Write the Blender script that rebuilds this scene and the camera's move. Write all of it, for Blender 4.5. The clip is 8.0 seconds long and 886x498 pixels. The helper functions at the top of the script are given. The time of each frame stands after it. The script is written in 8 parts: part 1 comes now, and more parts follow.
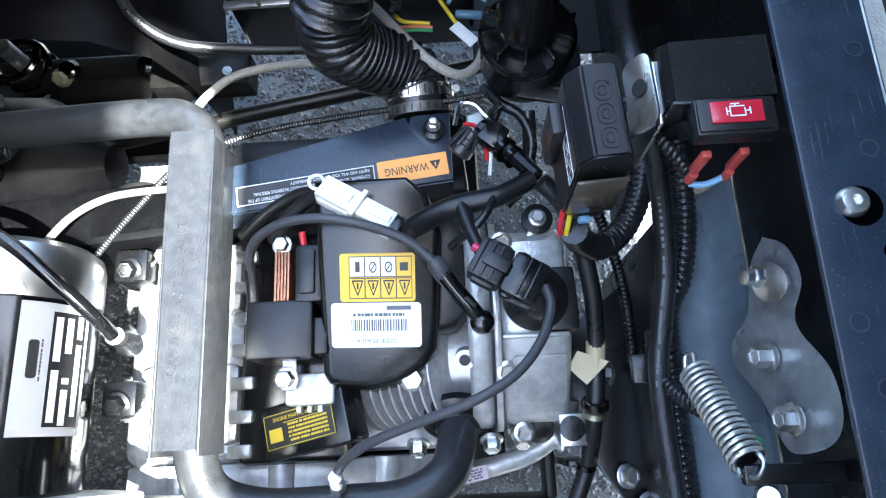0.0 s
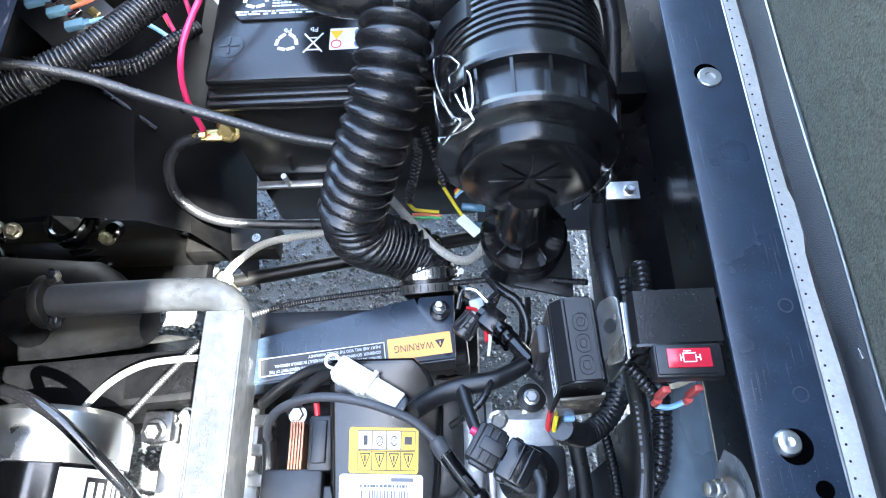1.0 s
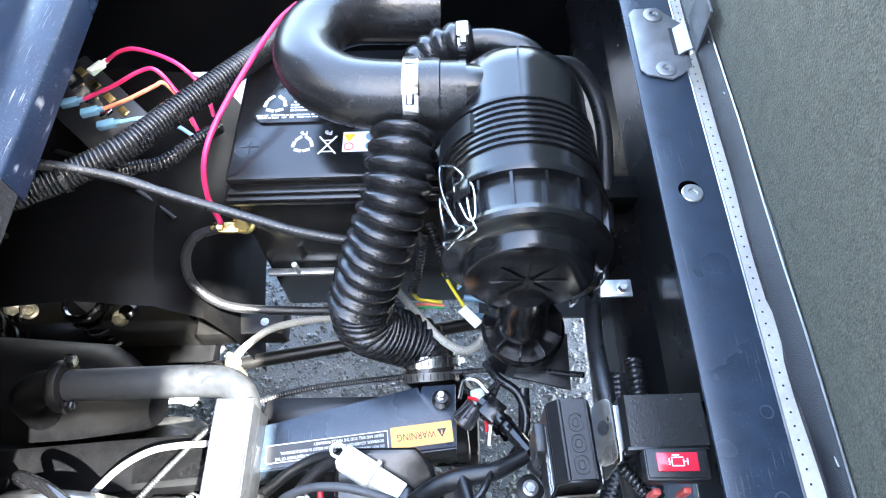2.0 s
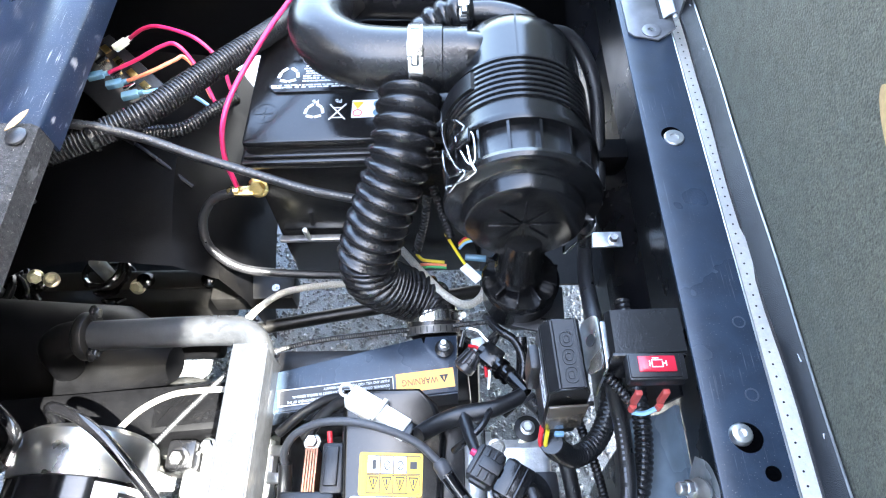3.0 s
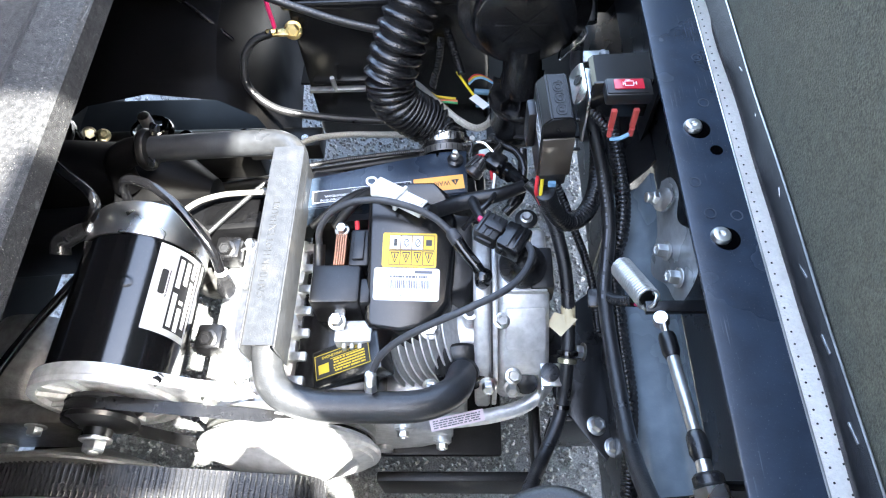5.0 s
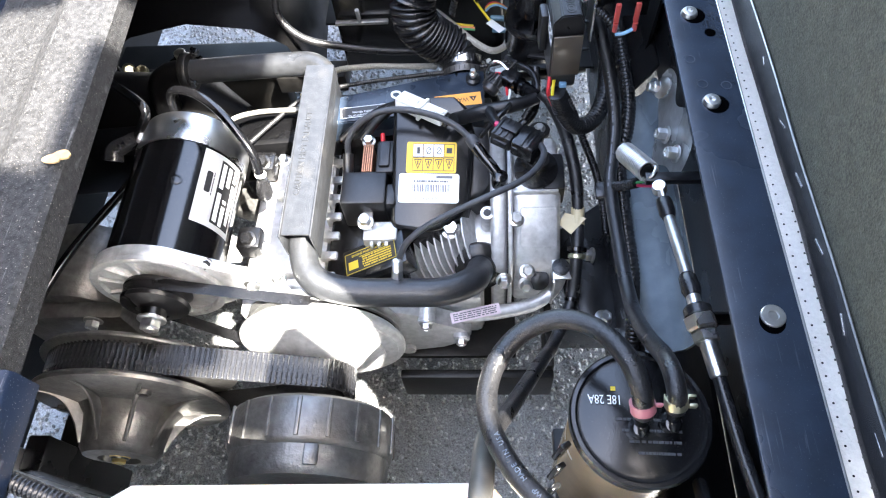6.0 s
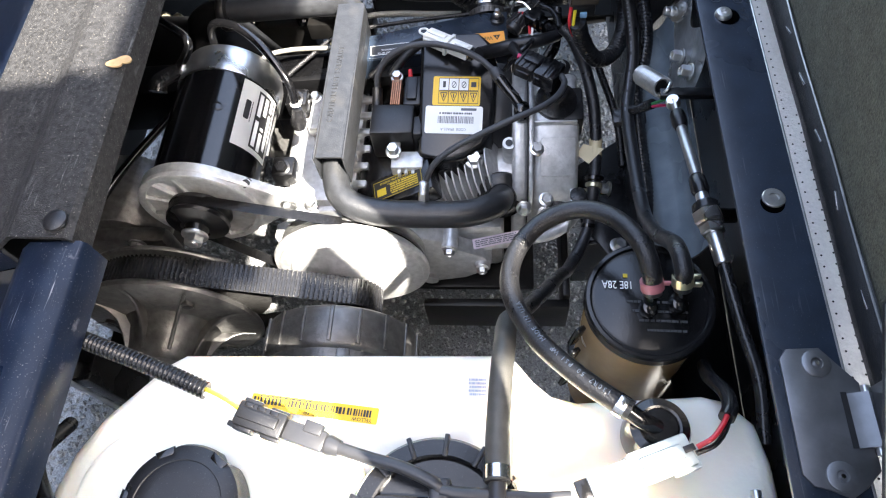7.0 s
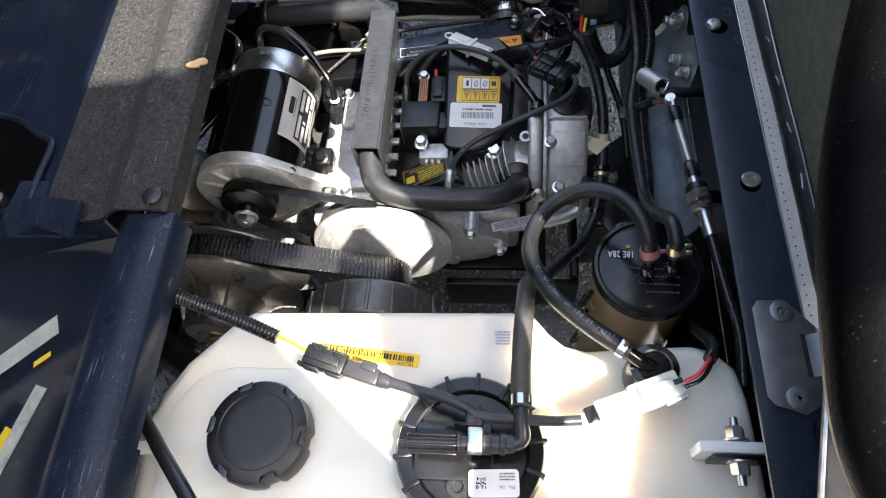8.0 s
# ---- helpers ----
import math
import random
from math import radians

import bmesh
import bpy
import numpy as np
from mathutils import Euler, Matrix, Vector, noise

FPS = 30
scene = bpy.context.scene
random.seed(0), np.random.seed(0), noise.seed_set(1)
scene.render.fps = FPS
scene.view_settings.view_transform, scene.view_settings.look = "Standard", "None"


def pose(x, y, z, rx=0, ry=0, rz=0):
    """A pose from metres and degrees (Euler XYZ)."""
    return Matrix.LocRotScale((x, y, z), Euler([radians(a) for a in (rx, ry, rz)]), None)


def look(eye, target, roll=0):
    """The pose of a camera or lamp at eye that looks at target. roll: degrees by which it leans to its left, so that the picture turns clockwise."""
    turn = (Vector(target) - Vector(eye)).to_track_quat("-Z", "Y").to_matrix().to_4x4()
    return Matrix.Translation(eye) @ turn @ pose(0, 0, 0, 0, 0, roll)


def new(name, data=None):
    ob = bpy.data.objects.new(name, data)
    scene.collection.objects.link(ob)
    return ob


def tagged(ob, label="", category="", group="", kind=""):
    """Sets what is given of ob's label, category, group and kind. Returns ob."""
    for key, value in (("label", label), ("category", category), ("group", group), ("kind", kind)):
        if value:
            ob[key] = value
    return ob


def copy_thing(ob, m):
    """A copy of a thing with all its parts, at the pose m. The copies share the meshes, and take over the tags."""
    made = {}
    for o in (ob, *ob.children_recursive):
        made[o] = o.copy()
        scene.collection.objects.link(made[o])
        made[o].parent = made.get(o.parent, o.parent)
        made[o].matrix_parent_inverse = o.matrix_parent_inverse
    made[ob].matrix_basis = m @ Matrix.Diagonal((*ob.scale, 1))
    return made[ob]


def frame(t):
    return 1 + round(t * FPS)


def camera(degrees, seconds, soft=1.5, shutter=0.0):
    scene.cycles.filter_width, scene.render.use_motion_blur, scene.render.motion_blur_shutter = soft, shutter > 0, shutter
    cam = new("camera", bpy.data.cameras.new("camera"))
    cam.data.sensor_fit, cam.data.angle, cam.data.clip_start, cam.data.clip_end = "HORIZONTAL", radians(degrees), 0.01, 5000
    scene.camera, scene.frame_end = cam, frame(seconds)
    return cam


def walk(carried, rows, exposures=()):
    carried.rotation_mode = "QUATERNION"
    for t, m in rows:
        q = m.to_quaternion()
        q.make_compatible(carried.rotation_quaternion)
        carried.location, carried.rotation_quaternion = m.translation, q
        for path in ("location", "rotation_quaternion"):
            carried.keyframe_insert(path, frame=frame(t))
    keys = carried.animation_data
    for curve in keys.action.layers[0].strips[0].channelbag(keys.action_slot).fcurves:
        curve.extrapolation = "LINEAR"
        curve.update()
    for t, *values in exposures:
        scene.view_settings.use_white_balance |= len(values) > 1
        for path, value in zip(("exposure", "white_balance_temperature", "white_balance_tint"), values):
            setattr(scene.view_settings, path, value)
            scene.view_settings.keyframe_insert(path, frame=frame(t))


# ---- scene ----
cam = camera(68.0, 8.0, soft=1.15)
PATH = [
    (0, (0.094, 0.059, 0.825), (0.032, 0.609, -1.097), -9.3),
    (0.5, (0.096, 0.083, 0.859), (0.019, 0.815, -1.001), -7.6),
    (1, (0.102, 0.095, 0.898), (0.028, 0.948, -0.909), -6.4),
    (1.5, (0.103, 0.103, 0.923), (0.034, 1.061, -0.832), -5.3),
    (1.7, (0.101, 0.104, 0.933), (0.036, 1.097, -0.802), -4.8),
    (2.8, (0.102, 0.055, 0.938), (0.017, 1.133, -0.745), -5.1),
    (3, (0.102, 0.034, 0.94), (0.024, 1.105, -0.747), -4.9),
    (3.5, (0.106, -0.02, 0.936), (0.025, 1.056, -0.748), -5.1),
    (4, (0.108, -0.064, 0.932), (0.035, 1.012, -0.752), -4.7),
    (4.5, (0.103, -0.111, 0.928), (0.015, 0.931, -0.776), -5.4),
    (4.7, (0.098, -0.139, 0.926), (0.009, 0.909, -0.775), -5.0),
    (5.8, (0.093, -0.249, 0.938), (-0.034, 0.741, -0.794), -7.2),
    (6, (0.091, -0.276, 0.936), (-0.046, 0.716, -0.795), -7.6),
    (6.5, (0.085, -0.328, 0.936), (-0.076, 0.645, -0.804), -8.5),
    (7, (0.085, -0.353, 0.941), (-0.1, 0.595, -0.81), -9.6),
    (7.5, (0.078, -0.376, 0.956), (-0.115, 0.563, -0.799), -10.0),
    (8, (0.073, -0.414, 1.009), (-0.132, 0.529, -0.743), -10.3),
]
EXPOSURES = [(0.0, 3.9, 6000, 3), (1.5, 4.95, 6150, 5), (3.0, 4.95, 6400, 6), (4.5, 4.5, 6400, 6), (6.0, 4.25, 6650, 9), (7.0, 3.42, 6850, 10), (8.0, 2.58, 7000, 10)]
walk(cam, [(t, look(eye, target, roll)) for t, eye, target, roll in PATH], EXPOSURES)

# ---- light ----
SUN_ELEVATION, SUN_AZIMUTH = 58.0, 131.0  # degrees; azimuth clockwise from +y
world = bpy.data.worlds.new("sky")
scene.world = world
world.use_nodes = True
nt = world.node_tree
sky = nt.nodes.new("ShaderNodeTexSky")
sky.sky_type = "NISHITA"
sky.sun_disc = False
sky.sun_elevation = radians(SUN_ELEVATION)
sky.sun_rotation = radians(SUN_AZIMUTH)
sky.air_density, sky.dust_density, sky.ozone_density = 1.0, 3.5, 1.0
haze = nt.nodes.new("ShaderNodeHueSaturation")
haze.inputs["Saturation"].default_value = 0.92
nt.links.new(sky.outputs[0], haze.inputs["Color"])
nt.links.new(haze.outputs[0], nt.nodes["Background"].inputs[0])
nt.nodes["Background"].inputs[1].default_value = 0.13
sun = new("sun", bpy.data.lights.new("sun", "SUN"))
sun.data.energy, sun.data.angle, sun.data.color = 4.8, radians(0.6), (1.0, 0.96, 0.9)
_e, _a = radians(SUN_ELEVATION), radians(SUN_AZIMUTH)
sun.matrix_world = look((3 * math.sin(_a) * math.cos(_e), 3 * math.cos(_a) * math.cos(_e), 3 * math.sin(_e)), (0, 0, 0))


# ---- materials ----
def surface(name, col, rough=0.5, metal=0.0, grain=(220, 0.12), stain=None, bump=(300, 0.1), coat=0.0, sss=0.0, trans=0.0, dust=0.0, aniso=0.0, spec=0.5, scratch=0.0):
    """A node material: grain and stains vary the colour and gloss, fine relief the normal, dust lies as pale specks."""
    m = bpy.data.materials.new(name)
    m.use_nodes = True
    t = m.node_tree
    p = t.nodes["Principled BSDF"]
    co = t.nodes.new("ShaderNodeTexCoord").outputs["Object"]

    def noisy(scale, detail=4.0):
        n = t.nodes.new("ShaderNodeTexNoise")
        n.inputs["Scale"].default_value, n.inputs["Detail"].default_value = scale, detail
        t.links.new(co, n.inputs["Vector"])
        return n.outputs[0]

    def ramp(src, lo, hi, a, b):
        r = t.nodes.new("ShaderNodeMapRange")
        for i, v in enumerate((lo, hi, a, b)):
            r.inputs[i + 1].default_value = v
        t.links.new(src, r.inputs[0])
        return r.outputs[0]

    def mix(f, a, b):
        x = t.nodes.new("ShaderNodeMix")
        x.data_type = "RGBA"
        for s, v in ((0, f), (6, a), (7, b)):
            if isinstance(v, tuple):
                x.inputs[s].default_value = (*v[:3], 1)
            elif isinstance(v, (int, float)):
                x.inputs[s].default_value = v
            else:
                t.links.new(v, x.inputs[s])
        return x.outputs[2]

    g = noisy(grain[0])
    dark, light = tuple(c * (1 - grain[1]) for c in col), tuple(min(1, c * (1 + grain[1])) for c in col)
    out = mix(ramp(g, 0.3, 0.7, 0, 1), dark, light)
    rg = ramp(noisy(grain[0] * 0.15), 0.3, 0.7, max(0.02, rough * 0.8), min(1, rough * 1.2))
    if stain:
        s = ramp(noisy(stain[0], 5), stain[2], stain[2] + 0.18, 0, stain[3])
        out = mix(s, out, stain[1])
    if dust:
        d = ramp(noisy(900, 2), 0.66, 0.74, 0, dust)
        out = mix(d, out, (0.45, 0.42, 0.37))
    if scratch:
        turn = t.nodes.new("ShaderNodeMapping")
        turn.inputs["Rotation"].default_value = (0.3, 0.2, 0.5)
        turn.inputs["Scale"].default_value = (900, 28, 120)
        t.links.new(co, turn.inputs["Vector"])
        n = t.nodes.new("ShaderNodeTexNoise")
        n.inputs["Scale"].default_value, n.inputs["Detail"].default_value = 1.0, 3.0
        t.links.new(turn.outputs[0], n.inputs["Vector"])
        near = ramp(noisy(22, 3), 0.5, 0.62, 0, 1)
        both = t.nodes.new("ShaderNodeMath")
        both.operation = "MULTIPLY"
        t.links.new(ramp(n.outputs[0], 0.62, 0.7, 0, scratch), both.inputs[0])
        t.links.new(near, both.inputs[1])
        out = mix(both.outputs[0], out, (0.34, 0.34, 0.35))
    t.links.new(out, p.inputs["Base Color"])
    t.links.new(rg, p.inputs["Roughness"])
    p.inputs["Metallic"].default_value = metal
    p.inputs["Specular IOR Level"].default_value = spec
    p.inputs["Coat Weight"].default_value = coat
    p.inputs["Coat Roughness"].default_value = 0.15
    p.inputs["Anisotropic"].default_value = aniso
    if sss:
        p.inputs["Subsurface Weight"].default_value = sss
        p.inputs["Subsurface Radius"].default_value = (1.0, 0.75, 0.5)
        p.inputs["Subsurface Scale"].default_value = 0.02
    if trans:
        p.inputs["Transmission Weight"].default_value = trans
    if bump[1]:
        b = t.nodes.new("ShaderNodeBump")
        b.inputs["Strength"].default_value, b.inputs["Distance"].default_value = bump[1], 0.001
        t.links.new(noisy(bump[0], 6), b.inputs["Height"])
        t.links.new(b.outputs[0], p.inputs["Normal"])
    return m


NAVY = surface("navy_powder_coat", (0.016, 0.024, 0.038), 0.28, grain=(60, 0.2), stain=(25, (0.026, 0.03, 0.038), 0.64, 0.3), bump=(700, 0.1), dust=0.15, scratch=0.15)
BODY = surface("navy_body_plastic", (0.007, 0.012, 0.025), 0.32, grain=(40, 0.2), stain=(60, (0.28, 0.28, 0.30), 0.69, 0.6), bump=(900, 0.08), dust=0.3, spec=0.25, scratch=0.5)
TEXTURED = surface("textured_black_plastic", (0.026, 0.026, 0.027), 0.55, grain=(260, 0.45), stain=(12, (0.05, 0.047, 0.043), 0.6, 0.4), bump=(900, 0.9), dust=0.5, spec=0.12, scratch=0.2)
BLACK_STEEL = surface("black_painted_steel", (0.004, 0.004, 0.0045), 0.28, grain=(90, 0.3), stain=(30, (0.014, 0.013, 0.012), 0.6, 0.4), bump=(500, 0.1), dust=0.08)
DIRTY_BLACK = surface("dusty_black_steel", (0.005, 0.0047, 0.0045), 0.36, grain=(70, 0.4), stain=(22, (0.013, 0.0115, 0.0095), 0.58, 0.5), bump=(400, 0.2), dust=0.08, spec=0.3)
GLOSS_BLACK = surface("gloss_black_enamel", (0.003, 0.003, 0.0035), 0.13, grain=(60, 0.2), bump=(250, 0.03), dust=0.09, coat=0.3)
BLACK_PLASTIC = surface("black_moulded_plastic", (0.0065, 0.0065, 0.007), 0.18, grain=(120, 0.25), stain=(25, (0.010, 0.010, 0.010), 0.62, 0.4), bump=(900, 0.08), dust=0.06)
MATT_PLASTIC = surface("matt_black_plastic", (0.0085, 0.0085, 0.0095), 0.34, grain=(150, 0.25), bump=(1500, 0.2), dust=0.1)
# near-black with little gloss: deep shade and dark reflections put into the colour
DEEP_BLACK = surface("deep_shade_black", (0.0022, 0.0022, 0.0025), 0.42, grain=(90, 0.3), stain=(18, (0.005, 0.0045, 0.004), 0.55, 0.5), bump=(700, 0.2), dust=0.03, spec=0.06)
RUBBER = surface("black_rubber", (0.012, 0.012, 0.013), 0.24, grain=(160, 0.3), stain=(60, (0.014, 0.014, 0.015), 0.6, 0.35), bump=(1200, 0.12), dust=0.08)
HOSE_RUBBER = surface("hose_rubber", (0.011, 0.011, 0.012), 0.32, grain=(420, 0.4), stain=(160, (0.014, 0.014, 0.015), 0.6, 0.35), bump=(800, 0.5), dust=0.1)
GREY_HOSE = surface("grey_rubber_hose", (0.05, 0.048, 0.043), 0.5, grain=(160, 0.15), bump=(1200, 0.2))
GREY_LEAD = surface("grey_cable_sheath", (0.045, 0.046, 0.05), 0.5, grain=(300, 0.15), bump=(900, 0.15))
CAST_ALU = surface("cast_aluminium", (0.54, 0.54, 0.535), 0.36, 0.5, grain=(140, 0.16), stain=(30, (0.22, 0.21, 0.2), 0.56, 0.5), bump=(420, 0.4))
CLUTCH_ALU = surface("dusty_cast_aluminium", (0.13, 0.127, 0.122), 0.38, 0.7, grain=(110, 0.25), stain=(20, (0.10, 0.09, 0.08), 0.5, 0.7), bump=(260, 0.5))
BRUSHED_ALU = surface("machined_aluminium", (0.68, 0.68, 0.68), 0.3, 1.0, grain=(90, 0.08), stain=(40, (0.4, 0.4, 0.4), 0.6, 0.4), bump=(900, 0.12), aniso=0.5)
ZINC = surface("zinc_plated_steel", (0.70, 0.70, 0.69), 0.32, 1.0, grain=(160, 0.14), stain=(80, (0.4, 0.38, 0.34), 0.58, 0.5), bump=(500, 0.12))
HINGE_STEEL = surface("dark_hinge_steel", (0.20, 0.20, 0.205), 0.42, 0.8, grain=(60, 0.2), stain=(25, (0.08, 0.075, 0.07), 0.6, 0.6), bump=(300, 0.12), dust=0.05)
# zinc made paler and less metallic: its sky reflection put into the colour
ZINC_SHEEN = surface("zinc_with_sky_reflection", (0.50, 0.52, 0.53), 0.30, 0.45, grain=(120, 0.15), stain=(50, (0.30, 0.31, 0.31), 0.58, 0.5), bump=(300, 0.15))
GREY_ZINC = surface("dull_galvanised_steel", (0.42, 0.42, 0.41), 0.34, 0.9, grain=(90, 0.2), stain=(40, (0.12, 0.11, 0.1), 0.6, 0.6), bump=(400, 0.15))
STAINLESS = surface("stainless_clamp", (0.7, 0.7, 0.69), 0.2, 1.0, grain=(120, 0.08), bump=(400, 0.05))
BRASS = surface("yellow_zinc_brass", (0.62, 0.45, 0.18), 0.3, 1.0, grain=(200, 0.15), stain=(90, (0.35, 0.3, 0.2), 0.55, 0.5), bump=(400, 0.1))
COPPER = surface("laminated_copper_core", (0.42, 0.2, 0.12), 0.45, 0.8, grain=(400, 0.3), bump=(600, 0.3))
EXHAUST = surface("grey_heat_paint", (0.020, 0.021, 0.023), 0.34, 0.0, grain=(120, 0.25), stain=(35, (0.040, 0.038, 0.035), 0.58, 0.5), bump=(600, 0.25), dust=0.08)
TANK = surface("natural_polyethylene", (0.80, 0.76, 0.66), 0.4, grain=(30, 0.04), stain=(18, (0.66, 0.56, 0.40), 0.62, 0.4), bump=(300, 0.15), sss=0.6)
CANISTER = surface("tan_nylon", (0.31, 0.205, 0.10), 0.26, grain=(40, 0.12), stain=(20, (0.12, 0.085, 0.05), 0.58, 0.5), bump=(300, 0.1), sss=0.15)
ASPHALT = surface("asphalt", (0.22, 0.222, 0.225), 0.75, grain=(420, 0.5), stain=(230, (0.30, 0.30, 0.29), 0.56, 0.6), bump=(150, 1.0))
STONE = surface("aggregate_stone", (0.22, 0.22, 0.22), 0.6, grain=(260, 0.5), bump=(500, 0.4))
_t = STONE.node_tree
_g = _t.nodes.new("ShaderNodeNewGeometry")
_h = _t.nodes.new("ShaderNodeHueSaturation")
_v = _t.nodes.new("ShaderNodeMapRange")
_v.inputs[3].default_value, _v.inputs[4].default_value = 0.75, 1.35
_l = _t.nodes["Principled BSDF"].inputs["Base Color"].links[0].from_socket
_t.links.new(_g.outputs["Random Per Island"], _v.inputs[0])
_t.links.new(_v.outputs[0], _h.inputs["Value"])
_t.links.new(_l, _h.inputs["Color"])
_t.links.new(_h.outputs[0], _t.nodes["Principled BSDF"].inputs["Base Color"])
SEAT_BOARD = surface("dark_seat_board", (0.080, 0.080, 0.060), 0.75, grain=(520, 0.45), stain=(150, (0.10, 0.105, 0.085), 0.52, 0.5), bump=(700, 0.9))
VINYL = surface("black_vinyl", (0.010, 0.011, 0.014), 0.42, grain=(600, 0.25), bump=(1800, 0.6))
PALE_VINYL = surface("pale_grey_vinyl", (0.86, 0.84, 0.80), 0.4, grain=(420, 0.06), stain=(60, (0.66, 0.64, 0.6), 0.6, 0.4), bump=(520, 1.0))
WHITE_LABEL = surface("white_label_paper", (0.78, 0.78, 0.77), 0.4, grain=(60, 0.02), bump=(300, 0.03))
YELLOW_LABEL = surface("yellow_label", (0.82, 0.50, 0.012), 0.4, grain=(60, 0.03), bump=(300, 0.03))
ORANGE_LABEL = surface("orange_label", (0.85, 0.36, 0.06), 0.4, grain=(60, 0.03), bump=(300, 0.03))
BLACK_INK = surface("black_ink", (0.012, 0.012, 0.013), 0.5, grain=(60, 0.02), bump=(300, 0.0))
GREY_INK = surface("grey_ink", (0.10, 0.105, 0.12), 0.5, grain=(60, 0.02), bump=(300, 0.0))
WHITE_INK = surface("white_ink", (0.72, 0.73, 0.74), 0.5, grain=(60, 0.02), bump=(300, 0.0))
FAINT_INK = surface("faint_moulded_print", (0.05, 0.052, 0.056), 0.35, grain=(60, 0.02), bump=(300, 0.0))
YELLOW_INK = surface("yellow_ink", (0.55, 0.40, 0.03), 0.5, grain=(60, 0.02), bump=(300, 0.0))
PALE_DECAL = surface("worn_pale_decal", (0.30, 0.325, 0.30), 0.45, grain=(90, 0.15), stain=(60, (0.10, 0.11, 0.11), 0.54, 0.7), bump=(300, 0.05))
HOSE_INK = surface("faded_hose_print", (0.10, 0.125, 0.16), 0.5, grain=(300, 0.3), bump=(300, 0.0))
BLUE_INK = surface("pale_blue_ink", (0.35, 0.42, 0.55), 0.5, grain=(60, 0.02), bump=(300, 0.0))
PINK_LABEL = surface("pale_pink_label", (0.62, 0.52, 0.58), 0.4, grain=(60, 0.03), bump=(300, 0.03))
RED_LENS = surface("red_lamp_lens", (0.42, 0.012, 0.03), 0.2, grain=(60, 0.05), bump=(300, 0.0), coat=0.5)
WHITE_NYLON = surface("white_nylon", (0.78, 0.78, 0.74), 0.35, grain=(60, 0.03), bump=(300, 0.05))
GREY_NYLON = surface("pale_grey_nylon", (0.42, 0.47, 0.46), 0.4, grain=(60, 0.04), bump=(300, 0.05))
MID_GREY = surface("grey_connector_plastic", (0.028, 0.028, 0.030), 0.3, grain=(90, 0.1), bump=(400, 0.08))
# tan reflection on the black fuse box, put into a colour
TAN_REFLECTION = surface("painted_tan_reflection", (0.085, 0.07, 0.055), 0.16, grain=(60, 0.1), stain=(25, (0.05, 0.042, 0.035), 0.55, 0.5), bump=(300, 0.05))
PINK_WIRE = surface("pink_red_wire", (0.52, 0.02, 0.10), 0.35, grain=(90, 0.05), bump=(300, 0.02))
SPADE_RED = surface("faded_red_insulation", (0.48, 0.07, 0.06), 0.4, grain=(90, 0.1), bump=(300, 0.05))
RED_WIRE = surface("red_wire", (0.55, 0.02, 0.03), 0.35, grain=(90, 0.05), bump=(300, 0.02))
ORANGE_WIRE = surface("orange_white_wire", (0.75, 0.22, 0.12), 0.4, grain=(90, 0.05), bump=(300, 0.02))
BLUE_WIRE = surface("pale_blue_wire", (0.22, 0.42, 0.62), 0.4, grain=(90, 0.05), bump=(300, 0.02))
YELLOW_WIRE = surface("yellow_wire", (0.75, 0.6, 0.03), 0.4, grain=(90, 0.05), bump=(300, 0.02))
GREEN_WIRE = surface("green_wire", (0.05, 0.35, 0.12), 0.4, grain=(90, 0.05), bump=(300, 0.02))
GREY_BRAID = surface("grey_braided_cable", (0.13, 0.125, 0.11), 0.5, grain=(700, 0.35), bump=(900, 0.6))
BEIGE_CABLE = surface("beige_braided_cable", (0.36, 0.34, 0.29), 0.5, grain=(700, 0.3), bump=(900, 0.5))
PINK_CLAMP = surface("pink_clip_plastic", (0.40, 0.14, 0.16), 0.4, grain=(120, 0.08), bump=(400, 0.08))
OLIVE_CLAMP = surface("yellow_zinc_clip", (0.55, 0.52, 0.36), 0.32, 0.9, grain=(120, 0.1), bump=(400, 0.08))
BLUE_TERMINAL = surface("blue_nylon_terminal", (0.11, 0.21, 0.29), 0.25, grain=(60, 0.1), bump=(300, 0.02), sss=0.2)
CLEAR_NYLON = surface("milky_nylon_terminal", (0.62, 0.64, 0.5), 0.3, grain=(60, 0.05), bump=(300, 0.02), sss=0.3)
BLUE_CLIP = surface("bright_blue_clip", (0.08, 0.3, 0.75), 0.35, grain=(60, 0.05), bump=(300, 0.02))
CREAM_TAPE = surface("cream_paper_tag", (0.55, 0.46, 0.28), 0.55, grain=(90, 0.06), bump=(400, 0.1))
SPRING = surface("dull_spring_steel", (0.52, 0.52, 0.50), 0.36, 0.8, grain=(200, 0.1), bump=(500, 0.1))
# paler than the navy rail: the lip's sky sheen put into the colour
LIP_SHEEN = surface("navy_with_sky_sheen", (0.115, 0.142, 0.165), 0.26, grain=(60, 0.15), stain=(25, (0.09, 0.105, 0.12), 0.6, 0.4), bump=(700, 0.1), dust=0.1)
VOID = surface("unlit_hole", (0.0008, 0.0008, 0.001), 0.9, grain=(60, 0.02), bump=(300, 0.0), spec=0.0)
STAIN_RING = surface("dried_water_mark", (0.024, 0.031, 0.044), 0.36, grain=(300, 0.3), bump=(300, 0.0))
LEAF = surface("dry_leaf", (0.40, 0.27, 0.13), 0.6, grain=(300, 0.15), bump=(400, 0.3))


# ---- builders ----
def thing(name, base, label, category, group="", kind=""):
    ob = new(name)
    ob.location = base
    ob.empty_display_size = 0.02
    return tagged(ob, label, category, group, kind)


def origin_of(ob):
    at = Vector((0, 0, 0))
    while ob:
        at += ob.location
        ob = ob.parent
    return at


